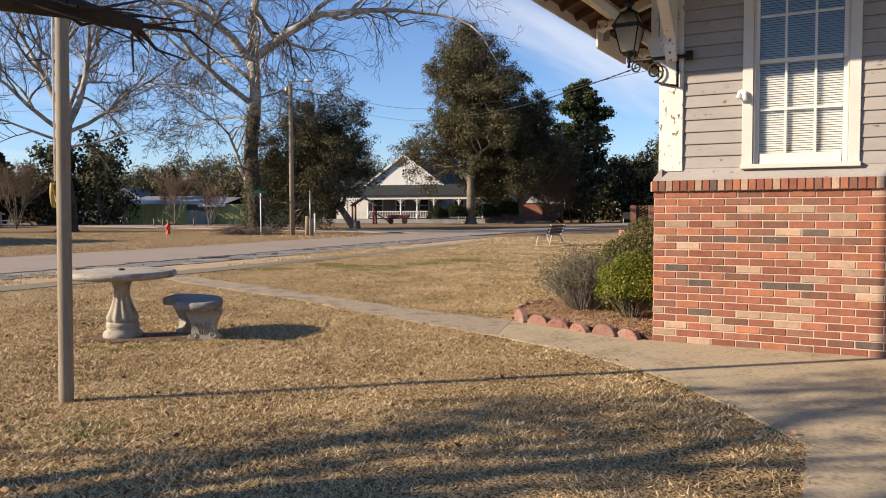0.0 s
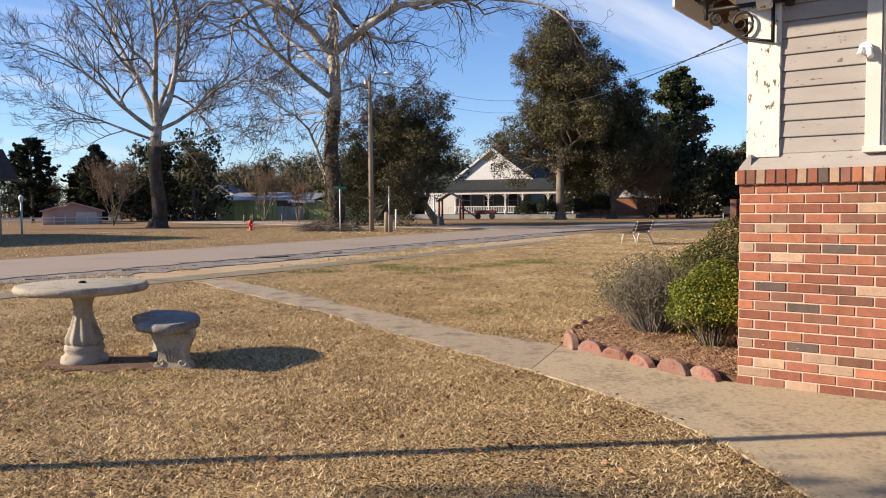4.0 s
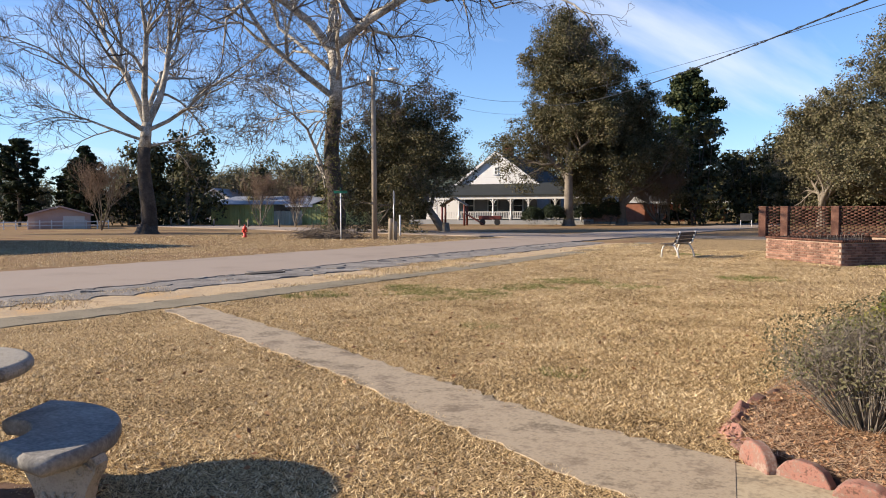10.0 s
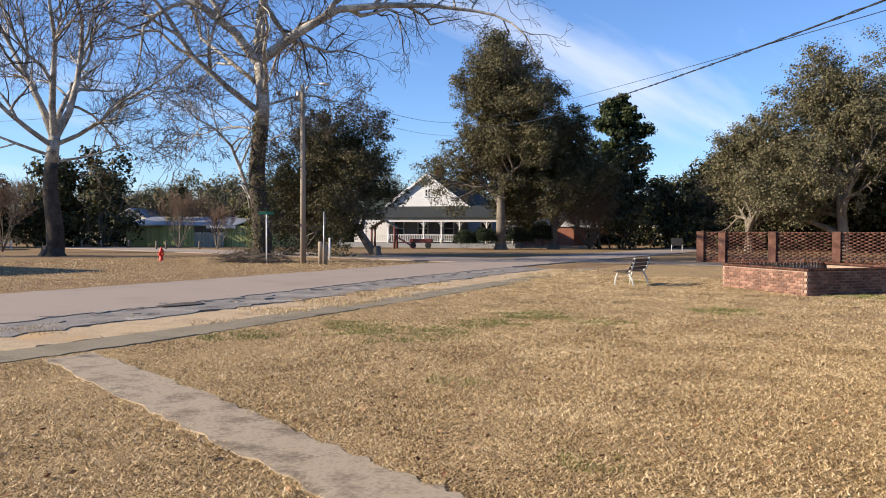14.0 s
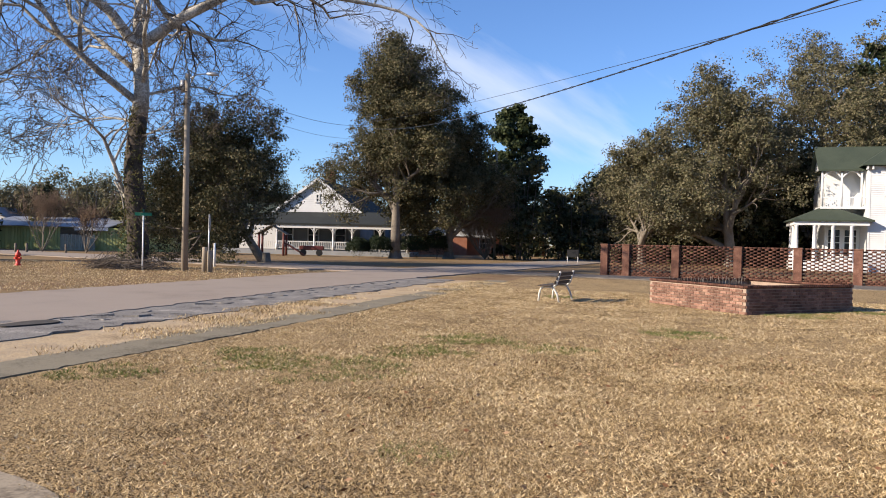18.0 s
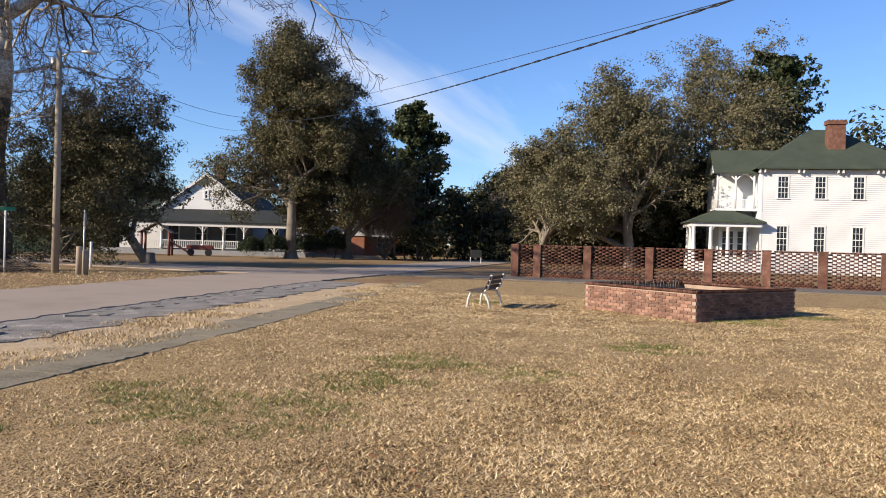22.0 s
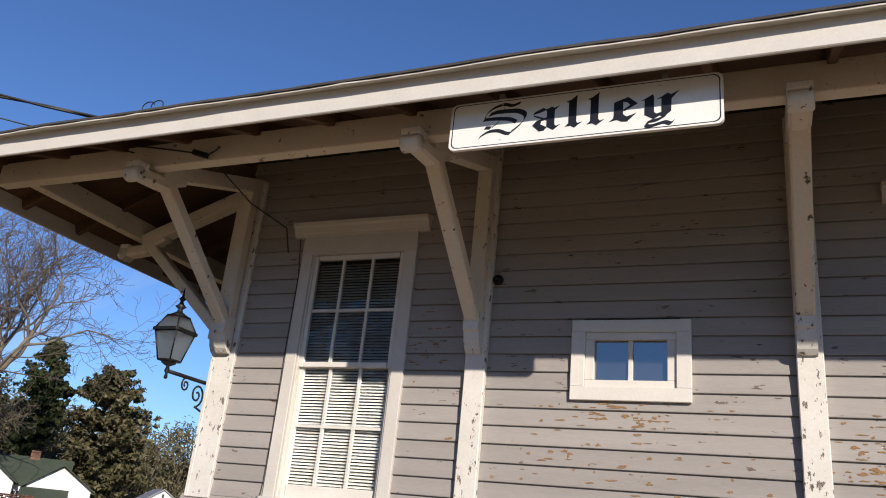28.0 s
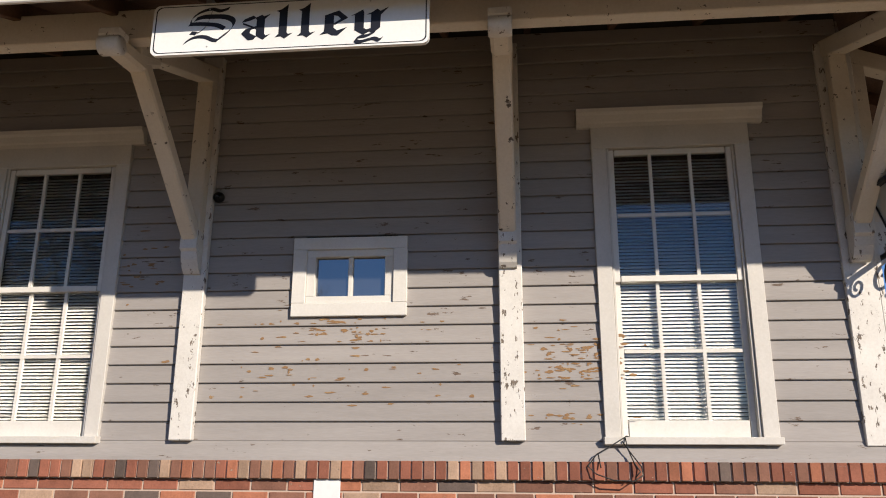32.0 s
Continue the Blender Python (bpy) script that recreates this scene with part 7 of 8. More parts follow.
prism(b, [(-1.3, 1.55), (0.2, 2.2), (0.2, 2.28), (-1.3, 1.63)], -2.2, 0.6, Matrix(((0, 0, 1, 0), (1, 0, 0, 0), (0, 1, 0, 0), (0, 0, 0, 1))))
part("lean_to_roof", b, M_GREENROOF, cg)
b = bmesh.new()
box(b, (-2.0, -1.1, -0.2), (0.5, 0, 1.6))
part("lean_to", b, M_WHITE, cg)
b = bmesh.new()
box(b, (0.85, -0.05, 0.0), (1.5, 0.0, 1.65))
part("door", b, M_GREENBIN, cg, "dark green door")
add_window(cg, -2.6, 2.45, 1.2, 1.9, 0.8, 1, 2)
b = bmesh.new()
box(b, (-2.4, 4.2, 3.6), (-1.8, 4.8, 4.6))
part("chimney", b, M_OLDBRICK, cg)
hg = thing("grey_roof_house", "white house with grey metal porch roof behind the tree", "house", frame_m(26.6, 53.6, 0.715, -0.70))
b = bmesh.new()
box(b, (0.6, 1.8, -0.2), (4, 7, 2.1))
part("wall", b, M_SHADEGREY, hg)
b = bmesh.new()
gable_roof(b, 0.6, 4, 1.8, 7, 2.1, 3.2, "x", 0.3)
part("roof", b, M_GREYTIN, hg)
b = bmesh.new()
prism(b, [(-0.8, 1.75), (1.9, 2.15), (1.9, 2.22), (-0.8, 1.82)], 0.6, 4, Matrix(((0, 0, 1, 0), (1, 0, 0, 0), (0, 1, 0, 0), (0, 0, 0, 1))))
part("porch_roof", b, M_GREYTIN, hg)
for x in (0.8, 2.3, 3.8):
    b = bmesh.new()
    tube(b, [(x, -0.6, -0.1), (x, -0.6, 1.78)], 0.07, 8)
    part("porch_post", b, M_WHITE, hg)
ss = thing("garden_shed", "small white boarded shed with an open lean-to", "shed", frame_m(35.2, 38.0, 0.80, -0.60))
b = bmesh.new()
gable_wall(b, -1.0, 1.0, 0, 2.15, 2.75, 3.2, -0.2)
part("wall", b, M_WHITE, ss)
b = bmesh.new()
gable_roof(b, -1.0, 1.0, -0.05, 3.2, 2.15, 2.8, "y", 0.1, 0.06)
part("roof", b, M_GREYTIN, ss)
b = bmesh.new()
prism(b, [(1.0, 1.95), (2.8, 1.55), (2.8, 1.61), (1.0, 2.01)], 0.2, 3.2, Matrix(((1, 0, 0, 0), (0, 0, 1, 0), (0, 1, 0, 0), (0, 0, 0, 1))))
for y in (0.4, 3.0):
    box(b, (2.65, y, -0.2), (2.75, y + 0.1, 1.57))
part("lean_to", b, M_FENCE, ss)
b = bmesh.new()
box(b, (-0.06, -0.012, 2.35), (0.06, 0.0, 2.55))
part("vent", b, M_BLACKWIN, ss)

# ---- street furniture ----
up = thing("utility_pole", "wooden utility pole with a street lamp arm", "utility pole", pose(-29.2, 29.35, gz(-29.2, 29.35)))
b = bmesh.new()
tube(b, [(0, 0, -0.2), (-0.03, 0.02, 5), (-0.06, 0.03, 9.35)], [0.16, 0.135, 0.105], 12)
part("pole", b, M_POLE, up)
b = bmesh.new()
tube(b, [(-0.06, 0, 9.05), (0.4, 0.15, 9.32), (0.95, 0.42, 9.38)], 0.03, 6)
part("lamp_arm", b, M_GALV, up)
b = bmesh.new()
lathe(b, [(0, -0.30), (0.06, -0.28), (0.10, 0.0), (0.08, 0.26), (0, 0.30)], 10, Matrix.Translation((1.05, 0.46, 9.36)) @ Matrix.Rotation(radians(90), 4, "Y") @ Matrix.Rotation(radians(-25), 4, "X"))
part("lamp_head", b, M_GALV, up, "grey street lamp head")
b = bmesh.new()
tube(b, [(-0.3, 0, 8.5), (-0.3, 0, 9.05)], 0.12, 10)
part("transformer", b, M_GALV, up)
up2 = thing("utility_pole", "dark slender pole beside the crape myrtle", "utility pole", pose(-28.9, 75.9, gz(-28.9, 75.9)))
b = bmesh.new()
tube(b, [(0, 0, -0.2), (0.02, 0, 11.0)], [0.15, 0.10], 10)
part("pole", b, M_POLE, up2)
st = thing("street_sign", "green street name blades on a pale post", "sign", pose(-30.65, 28.16, gz(-30.65, 28.16)))
b = bmesh.new()
tube(b, [(0, 0, -0.2), (0, 0, 2.55)], 0.035, 8)
part("post", b, M_WHITEPLASTIC, st)
for a, z in ((38, 2.62), (128, 2.78)):
    b = bmesh.new()
    box(b, (-0.38, -0.004, -0.075), (0.38, 0.004, 0.075), pose(0, 0, z, 0, 0, a))
    part("blade", b, M_SIGNGREEN, st)
sp = thing("stop_sign", "octagonal road sign seen from its grey back", "sign", pose(-27.3, 28.7, gz(-27.3, 28.7), 0, 0, 122))
b = bmesh.new()
tube(b, [(0, 0, -0.2), (0, 0, 2.65)], 0.03, 8)
part("post", b, M_GALV, sp)
b = bmesh.new()
prism(b, [(0.40 * math.cos(radians(22.5 + 45 * i)), 0.40 * math.sin(radians(22.5 + 45 * i))) for i in range(8)], 0.03, 0.036, Matrix(((1, 0, 0, 0), (0, 0, -1, 0), (0, 1, 0, 2.25), (0, 0, 0, 1))))
part("plate", b, M_GALV, sp)
for dx, h in ((-0.14, 1.15), (0.16, 1.0)):
    tb = thing("timber_bollard", "weathered round timber bollard at the street corner", "bollard", pose(-27.5 + dx, 28.85, gz(-27.5, 28.85)), "corner bollards")
    b = bmesh.new()
    tube(b, [(0, 0, -0.1), (0.01, 0, h - 0.03), (0.01, 0, h)], [0.13, 0.12, 0.105], 10)
    part("post", b, M_POLE, tb)
mk = thing("cable_marker", "white utility marker post by the fence", "marker", pose(-31.5, 34.5, gz(-31.5, 34.5)))
b = bmesh.new()
tube(b, [(0, 0, -0.1), (0, 0, 1.3)], 0.06, 8)
part("post", b, M_WHITEPLASTIC, mk)
hy = thing("fire_hydrant", "red fire hydrant on the far verge", "hydrant", pose(-38.0, 27.6, gz(-38, 27.6)))
b = bmesh.new()
lathe(b, [(0, -0.1), (0.15, -0.1), (0.15, 0.05), (0.10, 0.08), (0.10, 0.45), (0.14, 0.47), (0.14, 0.52), (0.12, 0.6), (0.05, 0.68), (0.04, 0.76), (0, 0.77)], 14)
part("barrel", b, M_RED, hy)
for v in ((1, 0), (-1, 0), (0, -1)):
    b = bmesh.new()
    tube(b, [(0.08 * v[0], 0.08 * v[1], 0.36), (0.20 * v[0], 0.20 * v[1], 0.36)], 0.06, 10)
    part("outlet", b, M_RED, hy)
# row of short black posts before the shed
for i, (x, y) in enumerate(((-61, 46.5), (-60.2, 46.9), (-72.5, 47), (-70.6, 47.8), (-68, 49), (-57.5, 48.4))):
    b = bmesh.new()
    tube(b, [(0, 0, -0.1), (0, 0, 0.75)], 0.09, 8)
    ob = part("bollard", b, M_BARK)
    ob.matrix_basis = pose(x, y, gz(x, y))
    tagged(ob, "short dark timber bollard on the verge", "bollard", "bollards along the verge")
# brush pile at the foot of the sycamore
r = np.random.RandomState(9)
segs = []
for i in range(420):
    c = np.array([r.normal(0, 0.95), r.normal(0, 0.7), abs(r.normal(0, 0.22))])
    d = r.normal(size=3) * (1, 1, 0.35)
    d *= r.uniform(0.3, 0.8) / np.linalg.norm(d)
    segs.append([*(c - d), *(c + d), 0.02, 0.008])
bp_ = thing("brush_pile", "heap of cut branches around the sycamore base", "brush pile", pose(-32.4, 28.9, gz(-32.4, 28.9)))
twigs_mesh("brushwood", segs, M_TWIG, bp_, 4)
# play house and porch things
pl = thing("play_house", "dark red plastic play house on the front yard", "playhouse", frame_m(-47.6, 63.9, 0.909, 0.418) @ Matrix.Diagonal((1.3, 1.3, 1.3, 1)))
for x, y in ((-0.9, -0.7), (0.9, -0.7), (0.9, 0.7), (-0.9, 0.7)):
    b = bmesh.new()
    tube(b, [(x, y, -0.1), (x, y, 1.7)], 0.09, 8)
    part("post", b, M_PLASTIC, pl)
b = bmesh.new()
gable_roof(b, -0.9, 0.9, -0.7, 0.7, 1.65, 2.2, "y", 0.2, 0.06)
part("roof", b, M_BARK, pl)
b = bmesh.new()
prism(b, [(0.9, 0.9), (2.4, 0.0), (2.4, 0.1), (0.9, 1.0)], -0.3, 0.3, Matrix(((1, 0, 0, 0), (0, 0, 1, 0), (0, 1, 0, 0), (0, 0, 0, 1))))
part("slide", b, M_PLASTIC, pl)
rw_ = thing("cart", "dark red hand cart standing in the yard", "cart", frame_m(-44.3, 65.7, 0.909, 0.418) @ Matrix.Diagonal((1.3, 1.3, 1.3, 1)))
b = bmesh.new()
box(b, (-0.9, -0.4, 0.45), (0.9, 0.4, 0.75), None, 0.04)
part("body", b, M_PLASTIC, rw_)
for x in (-0.6, 0.6):
    b = bmesh.new()
    tube(b, [(x, -0.45, 0.25), (x, -0.35, 0.25)], 0.25, 14)
    part("wheel", b, M_CABLE, rw_)
# clipped shrubs before the porch
for i, (x, y, rx_, hh) in enumerate(((-38.5, 64.3, 1.10, 1.80), (-36.9, 65.4, 1.25, 2.00), (-35.0, 69.2, 1.45, 2.05), (-33.5, 71.5, 1.10, 2.60), (-52.7, 62.1, 1.98, 2.64), (-56.3, 60.2, 2.11, 3.17), (-28.8, 78.7, 1.32, 1.45))):
    shrub("dark clipped evergreen shrub in front of the porch", pose(x, y, gz(x, y)), rx_, rx_, hh, 5200, 0.07, M_CEDAR, 600 + i, 10, 0.35, group="foundation shrubs")
rsgn = thing("yard_sign", "small dark yard sign by the junction", "sign", pose(-18.6, 66.0, gz(-18.6, 66)))
b = bmesh.new()
box(b, (-0.5, -0.02, 0.55), (0.5, 0.02, 1.2))
part("panel", b, M_IRON, rsgn)
b = bmesh.new()
for x in (-0.45, 0.45):
    tube(b, [(x, 0, -0.1), (x, 0, 0.6)], 0.03, 6)
part("leg_pair", b, M_WHITE, rsgn)


# ---- overhead cables ----
def cable(name, p, q, sag, rad, label, twist=0.0):
    p, q = Vector(p), Vector(q)
    b = bmesh.new()
    n = 40
    for off in ((0,) if not twist else (0, math.pi)):
        pts = []
        for i in range(n * (4 if twist else 1) + 1):
            t = i / (n * (4 if twist else 1))
            a = off + 2 * math.pi * t * 60
            pts.append(p.lerp(q, t) + Vector((0, 0, -4 * sag * t * (1 - t))) + Vector((math.cos(a) * twist * 0.7, math.cos(a) * twist * 0.7, math.sin(a) * twist)))
        tube(b, pts, rad, 5)
    ob = part(name, b, M_CABLE)
    return tagged(ob, label, "cable")


CABLES = [((-36.8, 60.9, 11.7), (-1.4, 7.2, 4.4), 0.9, 0.010, 0.013, "twisted black service cable running to the depot"),
          ((-36.8, 61.2, 12.1), (-1.2, 6.9, 4.16), 0.35, 0.006, 0.0, "thin black telephone wire running to the depot"),
          ((-29.25, 29.4, 9.5), (-36.8, 60.9, 11.7), 0.7, 0.014, 0.0, "black cable between the street poles"),
          ((-29.25, 29.4, 8.9), (-36.8, 60.9, 10.6), 0.8, 0.010, 0.0, "black cable between the street poles"),
          ((-29.25, 29.4, 9.3), (-74.8, 27.0, 10.2), 0.9, 0.014, 0.0, "black cable over the far verge")]
for p, q, sag, rad, tw_, lab in CABLES:
    cable("cable", p, q, sag, rad, lab, tw_)

# broken slabs and a painted hollow along the crumbling street edge
rr_ = random.Random(77)
M_HOLLOWSHADE = mat("hollow_shade", [(0.03, 0.026, 0.022), (0.08, 0.068, 0.055)], 4, 40, 0.95, bump=0.6, bdist=0.01)


def slab_chunk(bm, x, y, r0, h, squash):
    k = rr_.randint(5, 8)
    a0 = rr_.uniform(0, 6)
    poly = [(r0 * squash * rr_.uniform(0.7, 1.1) * math.cos(a0 + 2 * math.pi * i / k), r0 * rr_.uniform(0.7, 1.1) * math.sin(a0 + 2 * math.pi * i / k)) for i in range(k)]
    prism(bm, poly, -0.04, h, pose(x, y, gz(x, y) + 0.018, rr_.uniform(-5, 5), rr_.uniform(-5, 5), rr_.uniform(-20, 20)))


b = bmesh.new()
for i in range(100):
    y = rr_.uniform(-4, 27)
    slab_chunk(b, -15.2 - 0.075 * max(y - 3, 0) + rr_.gauss(0.3, 0.35), y, rr_.uniform(0.06, 0.34), rr_.uniform(0.003, 0.018), rr_.uniform(0.4, 0.8))
tagged(part("asphalt_rubble", b, M_SHOULDER), "broken slabs of old asphalt along the street edge", "rubble", kind="stuff")
# No hole is cut: this raised sheet's dark colour stands for its shade.
b = bmesh.new()
prism(b, [(-15.40 + 0.26 * math.cos(a) * (1 + 0.2 * math.sin(3 * a)), 9.0 + 0.66 * math.sin(a) * (1 + 0.15 * math.cos(2 * a))) for a in [2 * math.pi * i / 24 for i in range(24)]], 0.0, 0.030)
tagged(part("hollow_shade_patch", b, M_HOLLOWSHADE), "flat dark patch painted for the shade of a washed-out hollow at the asphalt edge", "pothole", kind="structure")

# ---- trees ----
def grow(seed, height, spread, levels, trunk_r, kids=(5, 5, 5, 4), first=0.3, up=0.55, wob=0.22, ratio=0.62, lean=(0, 0), gnarl=0.0, min_r=0.004, tf=0.5, l1=0.31, thick=0.72, mains=(), trunk=None, crook=1.0):
    """Branches as rows of start, end and radii, by repeated forking; also the tips. mains: height, direction, length, radius of each main limb."""
    r = np.random.RandomState(seed)
    segs, tips = [], []

    def limb(p, d, ln, rad, level):
        n = 5 if level < 2 else (5 if crook > 1 and level == 2 else 3)
        pts = [p]
        dirs = [d]
        for i in range(n):
            dd = dirs[-1] + r.normal(0, wob * (0.16 if level == 0 else 1.0 if level < 2 else crook), 3) + (0, 0, 0.10 * up if level else 0.06)
            if level >= 2:
                dd = dd + np.array((0, 0, -gnarl * 0.2))
            dd /= np.linalg.norm(dd)
            dirs.append(dd)
            pts.append(pts[-1] + dd * ln / n)
        for i in range(n):
            a, b_ = rad * (1 - 0.72 * i / n), rad * (1 - 0.72 * (i + 1) / n)
            segs.append([*pts[i], *pts[i + 1], max(a, min_r), max(b_, min_r), level])
        if level >= levels:
            tips.append((pts[-1], dirs[-1]))
            return
        k = kids[min(level, len(kids) - 1)]
        for j in range(k):
            t = first + (1 - first) * (j + r.uniform(0.2, 1.0)) / k if level == 0 else 0.25 + 0.75 * (j + r.uniform(0.1, 1.0)) / k
            t = min(t, 0.99)
            i = min(int(t * n), n - 1)
            q = pts[i] + (pts[i + 1] - pts[i]) * (t * n - i)
            base = dirs[i + 1]
            side = r.normal(size=3)
            side -= base * side.dot(base)
            side /= np.linalg.norm(side)
            ang = r.uniform(0.45, 0.95) * (spread if level == 0 else 1.0)
            nd = base * math.cos(ang) + side * math.sin(ang)
            nd[2] += up * (0.5 if level == 0 else 0.22)
            nd /= np.linalg.norm(nd)
            base_ln = ln * ratio if level else height * l1 * (1.1 - 0.35 * (t - first))
            limb(q, nd, base_ln * r.uniform(0.75, 1.15), rad * (1 - 0.7 * t) * thick, level + 1)
        limb(pts[-1], dirs[-1], (ln * ratio if level else height * l1) * 0.8, rad * 0.28, level + 1)
    if mains:
        n = 9
        for i in range(n):
            za, zb = trunk * i / n, trunk * (i + 1) / n
            bend = [np.array([0.12 * math.sin(0.9 * z), 0.12 * math.cos(0.7 * z), z]) for z in (za, zb)]
            segs.append([*bend[0], *bend[1], trunk_r * (1 - 0.40 * i / n), trunk_r * (1 - 0.40 * (i + 1) / n), 0])
        for z, d, ln, rad in mains:
            d = np.array(d, dtype=float)
            limb(np.array([0.12 * math.sin(0.9 * z), 0.12 * math.cos(0.7 * z), z]), d / np.linalg.norm(d), ln, rad, 1)
        return np.array(segs), tips
    limb(np.zeros(3), np.array([lean[0], lean[1], 1.0]) / np.linalg.norm([lean[0], lean[1], 1.0]), height * tf, trunk_r, 0)
    return np.array(segs), tips


def stem_tube(name, tr, material, root):
    b = bmesh.new()
    tube(b, [Vector(q[0:3]) for q in tr] + [Vector(tr[-1][3:6])], [q[6] for q in tr] + [tr[-1][7]], 14)
    return part(name, b, material, root)


def tree(name, label, place, segs, bark, twig, group="", stem=M_BARK, pale=0):
    """pale: how many of the trunk's top lengths have shed their bark."""
    root = thing(name, label, "tree", place, group)
    tr = segs[segs[:, 8] == 0]
    lm = segs[(segs[:, 8] > 0) & (segs[:, 8] <= 2)]
    tw = segs[segs[:, 8] > 2]
    stem_tube("trunk", tr[:len(tr) - pale], stem, root)
    if pale:
        tagged(stem_tube("upper_trunk", tr[len(tr) - pale:], bark, root), "smooth pale upper trunk")
    if len(lm):
        tagged(twigs_mesh("branchwork", lm, bark, root, 7), kind="stuff")
    if len(tw):
        tagged(twigs_mesh("twig_spray", tw, twig, root, 3), kind="stuff")
    b = bmesh.new()
    r0 = tr[0][6]
    lathe(b, [(r0 * 1.75, -0.25), (r0 * 1.45, 0.0), (r0 * 1.15, 0.25), (r0 * 1.0, 0.7)], 14, None, lambda z, a: 0.12 * math.sin(5 * a))
    part("root_flare", b, stem, root)
    return root


def crown(root, tips, n_per, radius, size, material, seed, squash=0.7, name="crown", keep=1.0):
    """Clumps of leaves at the twig ends, each a shell that faces outward, so gaps and an uneven outline stay."""
    r = np.random.RandomState(seed)
    c = np.array([t[0] for t in tips])
    c = c[r.uniform(0, 1, len(c)) < keep]
    u = r.normal(0, 1, (len(c) * n_per, 3))
    u /= np.linalg.norm(u, axis=1, keepdims=True) + 1e-9
    ball = u * r.uniform(0, 1, (len(u), 1)) ** 0.45
    pts = np.repeat(c, n_per, 0) + ball * np.repeat(r.uniform(0.55, 1.35, (len(c), 1)), n_per, 0) * (radius, radius, radius * squash)
    return leaves_mesh(name, pts, np.full(len(pts), size), material, root, seed, facing=u + (0, 0, 0.45), slim=0.72, three=True)


def at(x, y, turn=0, dz=-0.02):
    return pose(x, y, gz(x, y) + dz, 0, 0, turn)


# two bare sycamores over the road; limbs are given along the street (u), away from it (v) and up
def limbs(u, v, rows):
    return [(z, (u[0] * a + v[0] * b, u[1] * a + v[1] * b, c), ln, rad) for z, a, b, c, ln, rad in rows]


ACROSS, AWAY = (0.75, 0.66), (-0.66, 0.75)
s, tp = grow(101, 21.0, 1.1, 5, 0.54, (7, 7, 5, 4, 2), 0.60, 0.30, 0.20, 0.50, gnarl=0.55, min_r=0.012, thick=0.70, crook=1.7, trunk=11.3, mains=limbs(ACROSS, AWAY, [
    (11.0, 0.72, -0.1, 0.70, 13.0, 0.30), (11.2, 0.04, 0.1, 1.0, 10.5, 0.32), (10.8, -0.32, -0.2, 0.95, 10.5, 0.29), (11.0, 0.18, 0.6, 0.95, 9.5, 0.22),
    (8.1, -0.92, -0.15, 0.50, 12.0, 0.20), (9.6, -0.7, 0.5, 0.55, 8.0, 0.15), (9.0, 0.25, -0.8, 0.55, 8.0, 0.14), (8.6, 0.85, 0.3, 0.25, 5.5, 0.08),
    (7.2, -0.8, 0.5, 0.20, 6.0, 0.07), (6.4, 0.6, -0.5, 0.35, 3.5, 0.05), (2.6, -0.22, -0.1, 0.97, 7.0, 0.13)]))
t2 = tree("sycamore", "tall bare sycamore with pale upper bark and ivied trunk", at(-32.6, 29.75), s, M_SYCBARK, M_DARKTWIG, "bare sycamores", M_SYCTRUNK, 3)
ACROSS, AWAY = (0.55, 0.835), (-0.835, 0.55)
s, tp = grow(119, 19.0, 1.1, 5, 0.60, (8, 7, 6, 4, 2), 0.55, 0.60, 0.15, 0.52, gnarl=0.0, min_r=0.013, thick=0.68, crook=1.5, trunk=7.9, mains=limbs(ACROSS, AWAY, [
    (7.7, -0.50, 0.1, 0.90, 10.0, 0.27), (7.2, -0.72, -0.3, 0.66, 8.5, 0.19), (7.8, -0.10, -0.2, 1.0, 10.5, 0.26), (7.8, 0.12, 0.5, 1.0, 9.5, 0.22),
    (7.7, 0.52, 0.0, 0.86, 11.0, 0.28), (7.3, 0.85, -0.2, 0.50, 9.0, 0.16), (6.6, -0.9, 0.4, 0.34, 7.0, 0.12), (6.2, 0.8, 0.5, 0.34, 6.0, 0.10)]))
t1 = tree("sycamore", "broad bare sycamore with a dark lower trunk", at(-50.4, 29.3), s, M_SYCBARK, M_DARKTWIG, "bare sycamores", M_SYCTRUNK, 2)
# ivy on the trunk
r = np.random.RandomState(2)
z = r.uniform(0.2, 8.0, 2600)
a = r.uniform(0, 6.28, 2600)
rad = 0.58 - z * 0.026 + r.uniform(0, 0.30, 2600) * (z < 6)
ivy = leaves_mesh("ivy", np.stack([rad * np.cos(a), rad * np.sin(a), z], 1), np.full(2600, 0.07), M_BOX, t2, 3)
tagged(ivy, "dark ivy climbing the trunk")
# bare pecan behind the outbuildings
ACROSS, AWAY = (0.835, -0.553), (0.553, 0.835)
s, tp = grow(131, 18.5, 1.1, 5, 0.66, (10, 9, 6, 4, 2), 0.50, 0.50, 0.19, 0.50, min_r=0.014, thick=0.64, crook=1.4, trunk=3.4, mains=limbs(ACROSS, AWAY, [
    (3.0, -0.55, 0.0, 0.84, 11.5, 0.34), (3.2, -0.30, 0.3, 0.95, 11.5, 0.28), (3.3, 0.03, -0.1, 1.0, 12.5, 0.36), (3.3, 0.32, 0.2, 0.95, 11.8, 0.30),
    (2.8, 0.66, -0.1, 0.78, 12.5, 0.26), (4.6, -0.92, -0.2, 0.36, 11.0, 0.17), (2.6, 0.85, 0.4, 0.50, 6.0, 0.16), (3.4, -0.1, 0.7, 0.85, 9.5, 0.2), (3.4, 0.3, -0.7, 0.9, 9.5, 0.2)]))
tree("pecan_tree", "large spreading bare pecan with mossy low limbs", at(25.3, 49.1), s, M_BARK, M_TWIG)
